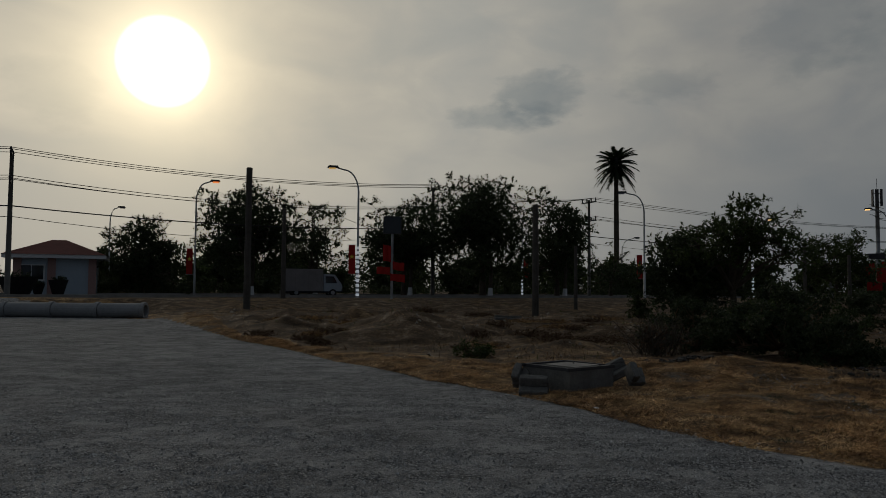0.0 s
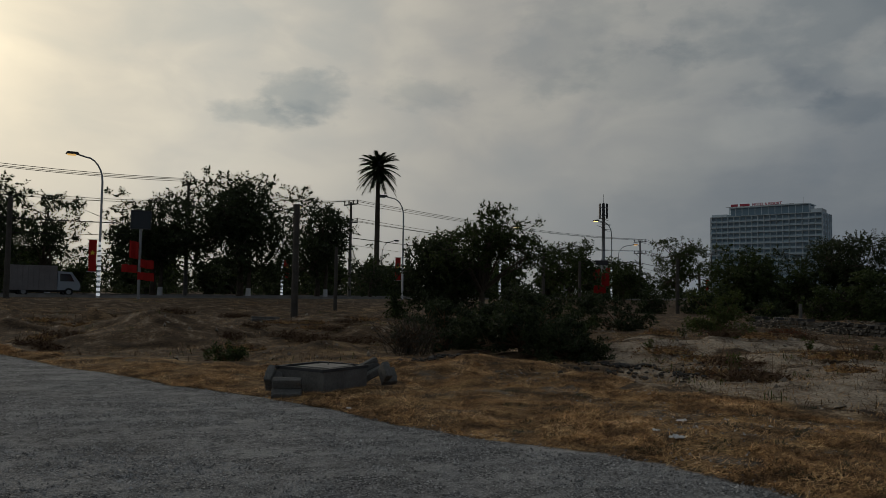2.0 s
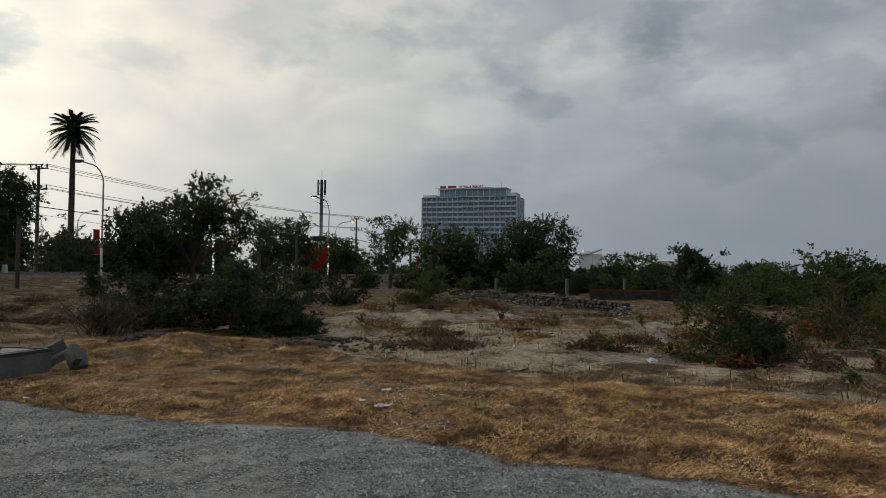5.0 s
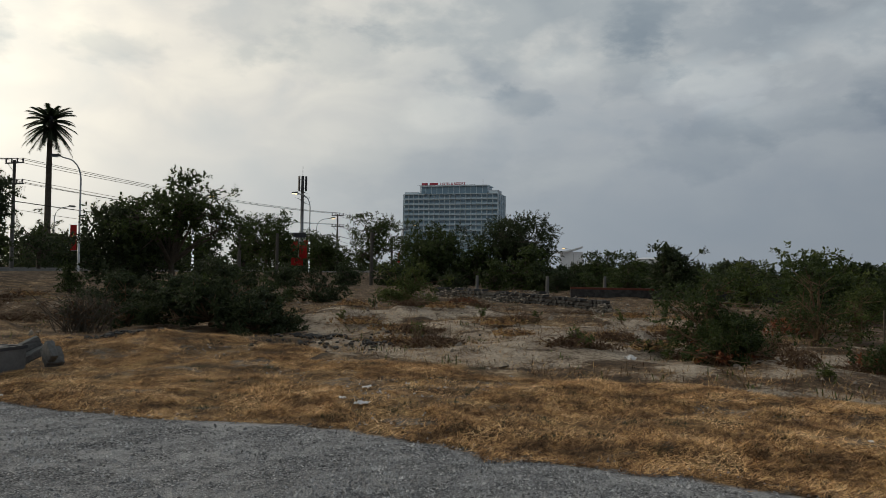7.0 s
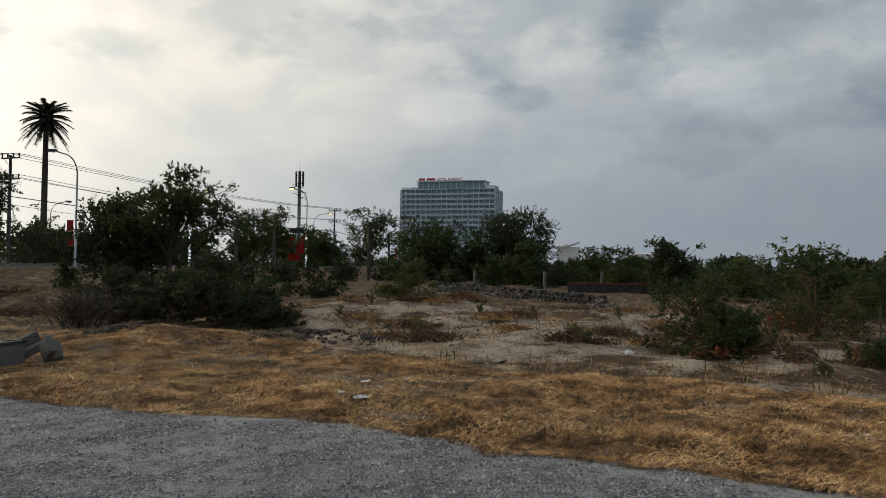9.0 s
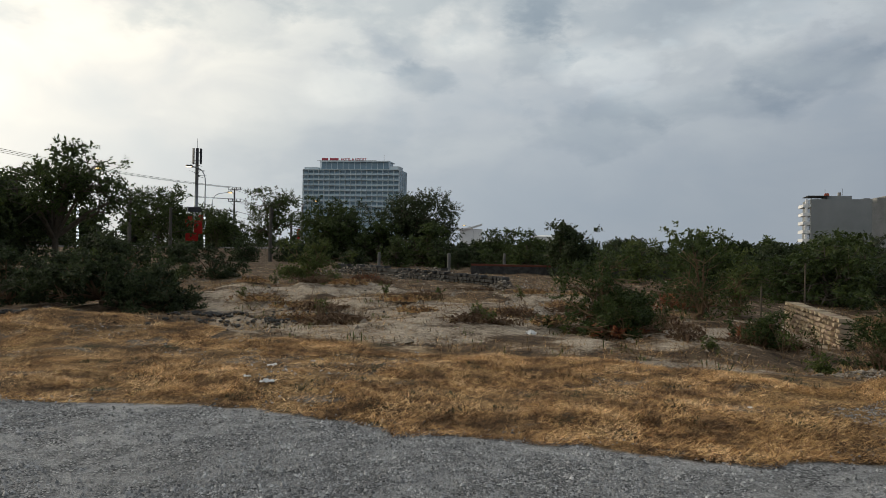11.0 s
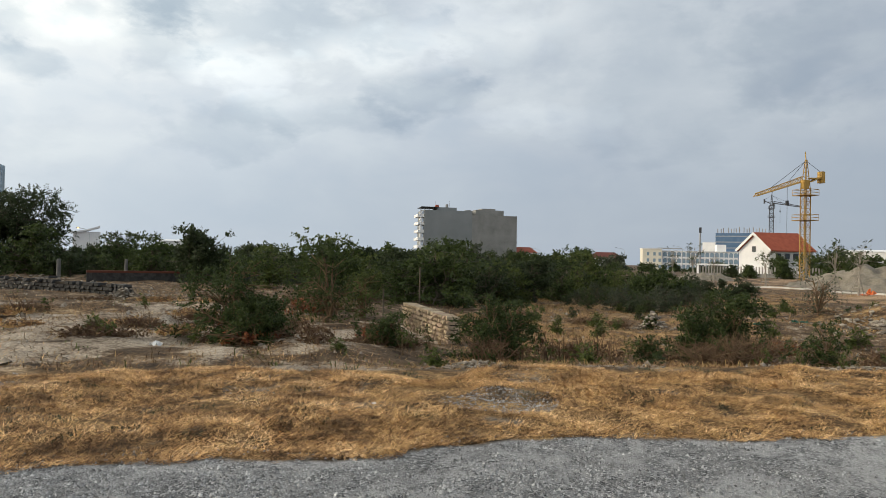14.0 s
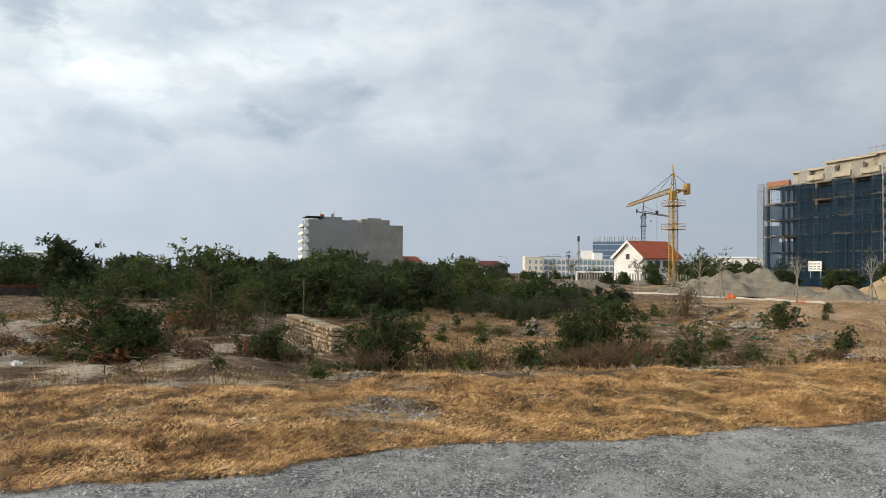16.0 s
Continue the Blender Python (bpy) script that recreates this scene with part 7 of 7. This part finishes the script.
st = part("gravel_chips", chips(330000, -34, 119, 3.4, 34.0, 0.013, 0.042, 3, lambda az, d, x, y, rr: (d < gravel_edge(az) + 0.25 * rough(x, y, 0.5)) & (rr.rand(len(az)) < (0.30 + 0.70 * (rough(x, y, 0.9) + 0.6 * rough(x, y, 0.35) > -0.15))), True), M_chips)
tagged(st, "grey crushed stone chips strewn over the yard", "gravel", kind="stuff")
st = part("edge_chips", chips(24000, -12, 119, 5.5, 14.0, 0.012, 0.05, 5, lambda az, d, x, y, rr: (d > gravel_edge(az) - 0.3) & (d < verge_edge(az) + 0.6) & ((np.abs(d - gravel_edge(az)) < 0.35) | (rough(x, y, 1.4) + 0.5 * rough(x, y, 0.5) > 0.55))), M_chips)
tagged(st, "grey stone chips showing through the dry grass", "gravel", kind="stuff")
st = part("field_stones", chips(9000, -18, 118, 11.0, 45.0, 0.03, 0.20, 6, lambda az, d, x, y, rr: (d > verge_edge(az) + 0.2) & ((rough(x, y, 3.0) > 0.1) | (az > 96))), M_rubble)
tagged(st, "small pale stones and rubble bits on the waste ground", "stones", kind="stuff")


def rubble_heap(az, d, n, spread, size, tall, label, seed, mat=None):
    rng = random.Random(seed)
    x0, y0 = polar(az, d)
    g = Geo()
    for k in range(n):
        w, q = rng.uniform(0, 6.28), abs(rng.gauss(0, 0.5))
        x, y = x0 + math.cos(w) * q * spread, y0 + math.sin(w) * q * spread * 0.6
        s = size * 0.5 * rng.uniform(0.25, 1.2)
        g.rock((x, y, gz(x, y) + tall * math.exp(-2.2 * q * q) * rng.uniform(0.3, 1.0) + s * 0.15), s, rng)
    tagged(part("rubble_heap", g, mat or M_rubble), label, "rubble", kind="stuff")


rubble_heap(77.9, 11.9, 420, 1.2, 0.06, 0.14, "low heap of pale rubble at the edge of the verge", 1)
rubble_heap(52.9, 30.6, 220, 1.3, 0.15, 0.4, "heap of pale broken stone at the end of a wall", 2)
rubble_heap(47.5, 35.9, 420, 5.0, 0.13, 0.66, "loose pale rubble piled on a low wall", 3)
rubble_heap(42.5, 41.9, 380, 4.5, 0.14, 0.58, "loose pale rubble piled on a low wall", 4)
rubble_heap(91.3, 26.5, 120, 0.9, 0.22, 0.55, "heap of pale broken blocks in dry grass", 5)
rubble_heap(106.0, 30.0, 300, 3.5, 0.2, 0.2, "spread of broken rubble and lumps of earth", 6)
rubble_heap(110.5, 25.0, 200, 3.0, 0.14, 0.15, "spread of broken rubble and lumps of earth", 7)
rubble_heap(36.0, 15.0, 120, 3.0, 0.12, 0.05, "row of dark stones along a shallow ditch", 8, M_darkstone)
rubble_heap(32.0, 15.6, 90, 2.0, 0.13, 0.05, "row of dark stones along a shallow ditch", 9, M_darkstone)
rubble_heap(88.5, 12.4, 160, 1.6, 0.055, 0.05, "low heap of pale rubble at the edge of the verge", 10)
rubble_heap(104.5, 13.6, 200, 2.2, 0.06, 0.05, "low heap of pale rubble at the edge of the verge", 11)
rubble_heap(17.5, 15.5, 90, 1.2, 0.16, 0.06, "dark lumps of earth and stone by the thicket", 12, M_darkstone)


def blades(n, place, lo, hi, width, lean, seed, name, material, label, category):
    """Single dry blades, each a bent sliver of two triangles."""
    rr = np.random.RandomState(seed)
    x, y, scale = place(n, rr)
    n = len(x)
    z = ground_z(x, y) - 0.01
    ln = rr.uniform(lo, hi, n) * scale
    w = rr.uniform(0, 6.28, n)
    tilt = np.clip(rr.normal(lean, 0.3, n), 0.05, 1.5)
    dx, dy = np.cos(w) * np.sin(tilt), np.sin(w) * np.sin(tilt)
    up = np.cos(tilt)
    sx, sy = -np.sin(w) * width * 0.5, np.cos(w) * width * 0.5
    b0 = np.stack([x - sx, y - sy, z], -1)
    b1 = np.stack([x + sx, y + sy, z], -1)
    mid = np.stack([x + dx * ln * 0.55, y + dy * ln * 0.55, z + up * ln * 0.62], -1)
    tip = np.stack([x + dx * ln, y + dy * ln, z + up * ln * 0.85 - 0.1 * ln], -1)
    m0, m1 = mid - np.stack([sx, sy, 0 * sx], -1) * 0.8, mid + np.stack([sx, sy, 0 * sx], -1) * 0.8
    V = np.stack([b0, b1, m1, m0, tip], 1).reshape(-1, 3)
    k = np.arange(n)[:, None] * 5
    F = np.concatenate([k + np.array([[0, 1, 2]]), k + np.array([[0, 2, 3]]), k + np.array([[3, 2, 4]])])
    tagged(part(name, mesh_np(name, V, F), material), label, category, kind="stuff")


def mat_of_straw(n, place, lo, hi, width, seed):
    """A mat of short straws lying over one another, a sliver each."""
    rr = np.random.RandomState(seed)
    x, y, scale = place(n, rr)
    n = len(x)
    z = ground_z(x, y)
    ln, w, up = rr.uniform(lo, hi, n) * scale, rr.uniform(0, 6.28, n), np.abs(rr.normal(0.28, 0.25, n))
    sx, sy = -np.sin(w) * width * 0.5, np.cos(w) * width * 0.5
    lift = rr.uniform(0, 0.025, n)
    b0, b1 = np.stack([x - sx, y - sy, z + lift], -1), np.stack([x + sx, y + sy, z + lift + 0.002], -1)
    tip = np.stack([x + np.cos(w) * ln, y + np.sin(w) * ln, z + lift + up * ln], -1)
    return mesh_np("straw_mat", np.stack([b0, b1, tip], 1).reshape(-1, 3), np.arange(3 * n).reshape(-1, 3))


def verge_spots(az0=-19, az1=119, bare=0.62):
    def place(n, rr):
        az = rr.uniform(az0, az1, n)
        e, o = gravel_edge(az), verge_edge(az)
        d = e - 0.2 + (o - e + 1.1) * rr.rand(n)
        keep = rr.rand(n) < np.clip((o - e) * d / 45.0, 0.25, 1.0)
        x, y = d * np.sin(np.radians(az)), d * np.cos(np.radians(az))
        cover = 0.6 + 0.4 * rough(x, y, 1.6) + 0.45 * rough(x, y, 0.5) + 0.3 * rough(x, y, 0.22)
        k = keep & (d > e + 0.16 * rough(x, y, 0.35) - 0.05) & (d < o + 0.9 * rough(x, y, 1.3)) & (rr.rand(n) < cover + 0.15)
        k &= ~((rough(x, y, 1.4) + 0.5 * rough(x, y, 0.5) > bare) & (rr.rand(n) < 0.85))
        k &= ~((((az - 80) / 5.0) ** 2 + ((d - 8.5) / 0.6) ** 2 < 0.6 + 0.5 * rough(x, y, 0.4)) & (rr.rand(n) < 0.85))
        return x[k], y[k], (0.6 + 0.5 * np.clip(cover, 0, 1.2))[k]
    return place


tagged(part("dry_grass", mat_of_straw(800000, verge_spots(), 0.035, 0.095, 0.0068, 1), M_straw), "matted straw-coloured dry grass on the verge", "grass", kind="stuff")
blades(26000, verge_spots(), 0.04, 0.10, 0.006, 1.05, 21, "grass_tufts", M_straw, "short dry grass tufts on the verge", "grass")
tagged(part("pale_grass", mat_of_straw(130000, verge_spots(70, 119, 0.5), 0.035, 0.095, 0.0068, 5), M_straw_pale), "pale bleached dry grass lying on the verge", "grass", kind="stuff")
blades(14000, verge_spots(), 0.04, 0.11, 0.005, 1.0, 2, "standing_stalks", M_straw_pale, "thin pale dry stalks standing over the mat", "grass")

def tuft_spots(n, rr):
    az, d = rr.uniform(20, 118, 160), rr.uniform(6.6, 12.0, 160)
    pick = rr.randint(0, 160, n)
    x = d[pick] * np.sin(np.radians(az[pick])) + rr.normal(0, 0.07, n)
    y = d[pick] * np.cos(np.radians(az[pick])) + rr.normal(0, 0.07, n)
    b, q = np.degrees(np.arctan2(x, y)), np.hypot(x, y)
    k = (q > gravel_edge(b)) & (q < verge_edge(b) + 0.4)
    return x[k], y[k], np.ones(k.sum())


blades(9000, tuft_spots, 0.03, 0.10, 0.009, 0.8, 31, "green_tufts", M_leaf_grey, "small green tufts among the dry grass", "grass")


def field_spots(n, rr):
    az = rr.uniform(-20, 119, n)
    d = 11 + 44 * rr.rand(n) ** 1.25
    m = n // 12
    ca, cd = az[:m], d[:m]
    pick = rr.randint(0, m, n)
    x = cd[pick] * np.sin(np.radians(ca[pick])) + rr.normal(0, 0.13, n)
    y = cd[pick] * np.cos(np.radians(ca[pick])) + rr.normal(0, 0.13, n)
    az, d = np.degrees(np.arctan2(x, y)), np.hypot(x, y)
    cover = 0.45 + 0.7 * rough(x, y, 2.6) + 0.3 * rough(x, y, 0.9) + 0.35 * (az > 78) * (az < 97) + 0.25 * (az < 18)
    cover = cover * (1 - 0.3 * sand_mask(x, y))
    k = (d > verge_edge(az) + 0.2) & (rr.rand(n) < cover) & ((x - ROAD_O[0]) * ROAD_N[0] + (y - ROAD_O[1]) * ROAD_N[1] < 0)
    return x[k], y[k], np.ones(k.sum())


blades(170000, field_spots, 0.05, 0.2, 0.008, 1.0, 3, "brown_grass", M_brownstalk, "brown withered grass and stalks on the waste ground", "grass")
blades(60000, field_spots, 0.05, 0.16, 0.008, 1.1, 4, "yellow_grass", M_straw, "pale yellow dry grass on the waste ground", "grass")
tagged(part("fallen_stalks", mat_of_straw(130000, field_spots, 0.05, 0.20, 0.010, 17), M_straw_brown), "broken brown stalks and twigs lying on the sand", "debris", kind="stuff")
blades(9000, field_spots, 0.06, 0.22, 0.016, 0.6, 6, "green_weeds", M_leaf_bright, "scattered low green weeds", "weeds")


def dead_bush(az, d, h, spread, seed, label, material, n=900, leafcount=0, wood=None):
    """A tangle of bare bent twigs."""
    x, y, z = on_ground(az, d)
    rng = random.Random(seed)
    t = thing("dead_bush", x, y, z, 0, label, "bush", "withered bushes")
    g = Geo()
    for k in range(n // 10):
        w = rng.uniform(0, 6.28)
        p = Vector((math.cos(w), math.sin(w), 0)) * spread * rng.random() * 0.6
        q = p + Vector((rng.gauss(0, 0.4) * spread, rng.gauss(0, 0.4) * spread, h * rng.uniform(0.35, 1.0)))
        m = p.lerp(q, 0.5) + Vector((rng.gauss(0, 0.1), rng.gauss(0, 0.1), 0.1)) * spread
        g.tube([p, m, q], [0.012, 0.009, 0.004], 3, False)
        for j in range(2):
            s = m.lerp(q, rng.random())
            g.tube([s, s + Vector((rng.gauss(0, 0.2), rng.gauss(0, 0.2), rng.gauss(0.1, 0.15))) * spread], [0.006, 0.003], 3, False)
    part("branchwork", g, wood or M_twig, t)
    if leafcount:
        v, f = leaf_cloud([(0, 0, h * 0.45), (spread * 0.3, 0, h * 0.4), (-spread * 0.3, 0.1, h * 0.4)], [spread * 0.6] * 3, leafcount, 0.06, np.random.RandomState(seed), h / spread * 0.6)
        v[:, 2] = np.maximum(v[:, 2], 0.01)
        part("dead_leaves", mesh_np("dead_leaves", v, f), material, t)


dead_bush(42.6, 27.0, 0.5, 0.75, 1, "rust-red withered bush on sandy ground", M_rust, 900, 3000)
dead_bush(61.8, 14.2, 0.32, 0.7, 2, "rust-brown withered creeper on sand", M_rust, 900, 1500)
dead_bush(97.6, 18.0, 0.6, 0.9, 3, "heap of cut bare branches", M_rust, 2200)
dead_bush(95.2, 17.4, 0.5, 0.8, 4, "heap of cut bare branches", M_rust, 1800)
dead_bush(15.8, 18.5, 0.95, 1.0, 5, "tangle of bare twigs beside the thicket", M_rust_dark, 900, 900, M_bark)
dead_bush(46.9, 18.2, 0.55, 0.3, 6, "single bare crooked twig plant", M_rust, 120)
dead_bush(39.2, 14.9, 0.6, 0.18, 7, "thin bare plant on sandy ground", M_rust, 130)
dead_bush(66.0, 22.0, 0.6, 1.3, 8, "rust-brown withered bush in the scrub", M_rust, 900, 2200)
dead_bush(70.9, 16.6, 0.45, 0.6, 9, "reddish withered branches before the stone wall", M_rust, 900, 900)
for k, az in enumerate((82.0, 83.4, 84.6, 86.0, 87.3, 88.4, 80.6)):
    dead_bush(az, 15.0 + (k * 1.7) % 2.6, 0.55 + 0.1 * (k % 3), 0.3, 20 + k, "dark withered weed with drooping heads", M_rust_dark, 150, 160)
dead_bush(59.9, 15.4, 0.7, 0.5, 30, "bare twigs under a green bush", M_rust, 700, 300)
dead_bush(79.3, 14.8, 0.6, 0.6, 31, "pale bare branches at the foot of a bush", M_rust, 600)
dead_bush(99.8, 21.0, 0.35, 0.8, 32, "brown withered creeper on rubble", M_rust, 600, 700)
dead_bush(105.4, 18.0, 0.3, 0.5, 33, "low dark weed at the verge", M_rust_dark, 250, 300)


def litter(az, d, w, l, seed, label, material, name="litter", flat=0.25):
    """A crumpled scrap lying on the ground."""
    rng = random.Random(seed)
    x, y, z = on_ground(az, d)
    n = 7
    w, l, flat = w * 0.75, l * 0.75, flat * 0.6
    vs, fs = [], []
    for i in range(n):
        for j in range(n):
            vs.append((w * (i / (n - 1) - 0.5) + rng.gauss(0, 0.03) * w, l * (j / (n - 1) - 0.5) + rng.gauss(0, 0.03) * l, 0.03 + abs(rng.gauss(0, flat)) * w * 0.5))
    vs += [(a, b, c - 0.006) for a, b, c in vs]
    for i in range(n - 1):
        for j in range(n - 1):
            k = i * n + j
            fs += [(k, k + n, k + n + 1, k + 1), (k + n * n + 1, k + n * n + n + 1, k + n * n + n, k + n * n)]
    ob = part(name, Geo().add(vs, fs), material)
    ob.matrix_basis = pose(x, y, z, 0, 0, rng.uniform(0, 360))
    tagged(ob, label, "litter", "litter")


litter(35.9, 9.3, 0.16, 0.12, 1, "crumpled white plastic scrap in dry grass", M_plastic)
litter(35.7, 8.35, 0.22, 0.12, 2, "crumpled white plastic bag in dry grass", M_plastic)
litter(55.1, 13.2, 0.22, 0.2, 3, "torn white scrap caught on a weed", M_plastic, flat=0.7)
litter(78.0, 11.8, 0.35, 0.25, 4, "pale blue plastic sheet on rubble", M_bluegrey)
litter(34.2, 8.7, 0.12, 0.1, 5, "small white scrap in dry grass", M_plastic)
litter(98.5, 28.0, 0.6, 0.35, 6, "green mesh scrap on the ground", M_green_net)
litter(101.0, 30.0, 0.8, 0.35, 7, "green mesh scrap on the ground", M_green_net)
litter(107.0, 26.0, 0.6, 0.3, 8, "green mesh scrap on the ground", M_green_net)
litter(70.5, 7.9, 0.07, 0.05, 9, "small white scrap in dry grass", M_plastic)
litter(67.0, 23.0, 0.3, 0.35, 10, "white rag among the bushes", M_plastic, flat=0.8)
litter(112.6, 22.5, 0.8, 0.5, 11, "grey sheet lying on bare earth", M_steel)
litter(105.4, 72.0, 1.4, 0.8, 12, "orange plastic barrier lying down", M_orange, flat=0.5)
litter(105.0, 70.0, 1.0, 0.8, 13, "orange plastic barrier lying down", M_orange, flat=0.5)
litter(109.9, 66.0, 0.8, 0.8, 14, "orange plastic barrier lying down", M_orange, flat=0.5)
litter(11.5, 10.2, 0.1, 0.08, 15, "small pale scrap in dry grass", M_plastic)

st = part("rim_chips", chips(26000, 60, 119, 8.5, 16.0, 0.015, 0.06, 12, lambda az, d, x, y, rr: (np.abs(d - verge_edge(az) - 0.3) < 0.5 + 0.4 * rough(x, y, 0.8)) & (rough(x, y, 1.9) > -0.15)), M_rubble)
tagged(st, "pale crumbled rubble along the rim of the verge", "rubble", kind="stuff")
st = part("verge_chips", chips(6000, 74, 86, 7.4, 9.6, 0.010, 0.035, 8, lambda az, d, x, y, rr: ((az - 80) / 5.0) ** 2 + ((d - 8.5) / 0.6) ** 2 < 0.7 + 0.5 * rough(x, y, 0.4)), M_chips)
tagged(st, "patch of grey stone chips in the dry grass", "gravel", kind="stuff")


def right_spots(n, rr):
    """The lower dry field and rubble ground towards the building site."""
    az = rr.uniform(76, 119, n)
    d = 12 + 58 * rr.rand(n) ** 1.1
    m = n // 16
    pick = rr.randint(0, m, n)
    x = d[pick] * np.sin(np.radians(az[pick])) + rr.normal(0, 0.2, n)
    y = d[pick] * np.cos(np.radians(az[pick])) + rr.normal(0, 0.2, n)
    az, d = np.degrees(np.arctan2(x, y)), np.hypot(x, y)
    k = (d > verge_edge(az) + 0.3) & (rr.rand(n) < 0.55 + 0.7 * rough(x, y, 3.2) - 0.7 * smooth(100, 113, az) * smooth(22, 40, d))
    return x[k], y[k], np.ones(k.sum()) * 1.0


blades(150000, right_spots, 0.08, 0.25, 0.011, 1.0, 11, "tall_dry_grass", M_straw_brown, "tall tawny dry grass in the lower field", "grass")
blades(16000, right_spots, 0.08, 0.26, 0.012, 0.75, 12, "dark_weeds", M_rust_dark, "dark withered weeds in the lower field", "weeds")


# low weeds and shrubs dotted over the open ground
def weed_spots():
    q = random.Random(77)
    out = []
    for i in range(64):
        az = q.uniform(30, 118) if i % 4 == 0 else q.uniform(80, 118)
        d = float(verge_edge(az)) + 1.0 + (28 if az > 76 else 14) * q.random()
        out.append((az, d, q.uniform(0.14, 0.42) * (1.5 if az > 80 and d > 20 else 1.0), q.choice((0, 2, 4, 2))))
    return out


belt(weed_spots(), "low weeds", "small green weed on dry ground", 0.36, 600, 8)


# low withered scrub creeping over the open ground
def scrub(n, az0, az1, d0, d1, seed, group_label, material, tall=0.22):
    q = random.Random(seed)
    for i in range(n):
        az, d = q.uniform(az0, az1), q.uniform(d0, d1)
        if d < float(verge_edge(az)) + 0.8:
            d = float(verge_edge(az)) + 0.8 + q.random() * 4
        sp = q.uniform(0.28, 0.62) * (0.7 + d / 45)
        dead_bush(az, d, tall * q.uniform(0.4, 0.9), sp * 1.25, seed * 100 + i, group_label, material, 150, int(1300 * sp))


scrub(22, 31, 63, 13.5, 27, 3, "low dark brown withered scrub on sand", M_rust_dark)
scrub(14, 33, 60, 14, 26, 4, "low tawny withered scrub on sand", M_straw_brown)
scrub(24, -14, 13, 19, 42, 5, "low dark withered scrub on heaped earth", M_rust_dark, 0.3)
scrub(12, -12, 14, 17, 34, 6, "low tawny dry scrub on heaped earth", M_straw_brown, 0.25)
scrub(16, 80, 116, 15, 36, 7, "low dark withered scrub in the lower field", M_rust_dark, 0.35)
scrub(10, 62, 74, 13, 19, 8, "low brown withered scrub before the bushes", M_rust_dark, 0.2)


def leafy_weed(az, d, h, seed, label, material=None, leaves=160, leaf=0.05):
    """A few upright stems with small leaves along them."""
    x, y, z = on_ground(az, d)
    rng = random.Random(seed)
    t = thing("weed", x, y, z, rng.uniform(0, 360), label, "weed", "single weeds")
    cs = []
    for k in range(rng.randint(3, 5)):
        w, o = rng.uniform(0, 6.28), h * rng.uniform(0.15, 0.45)
        tip = Vector((math.cos(w) * o, math.sin(w) * o, h * rng.uniform(0.7, 1.0)))
        part("stem", Geo().tube([(0, 0, -0.04), tip * 0.5 + Vector((0, 0, h * 0.08)), tip], [0.009, 0.007, 0.003], 4, False), M_twig, t)
        cs += [tuple(tip * f) for f in (0.45, 0.62, 0.8, 1.0)]
    v, f = leaf_cloud(cs, [h * 0.12] * len(cs), leaves, leaf, np.random.RandomState(seed))
    part("foliage", mesh_np("foliage", v, f), material or M_leaf, t)


for k, (az, d, h) in enumerate(((69.5, 15.2, 0.55), (72.7, 14.6, 0.75), (73.6, 15.4, 0.5), (74.9, 14.8, 0.6), (82.6, 14.6, 0.6), (84.2, 15.4, 0.7), (86.8, 14.2, 0.45), (89.0, 15.5, 0.6),
                                 (98.4, 16.2, 0.55), (99.6, 16.8, 0.7), (100.9, 15.4, 0.5), (103.7, 16.0, 0.55), (106.0, 16.8, 0.6), (107.2, 15.6, 0.45), (109.6, 17.4, 0.5), (64.6, 15.4, 0.6),
                                 (57.6, 14.4, 0.3), (52.0, 14.0, 0.25), (48.3, 19.5, 0.35), (44.0, 20.5, 0.3), (39.4, 15.2, 0.55), (36.0, 21.0, 0.35), (33.5, 19.0, 0.3), (54.4, 21.0, 0.4))):
    leafy_weed(az, d, h, 900 + k, "single green weed on dry ground", M_leaf_bright if k % 3 else M_leaf)
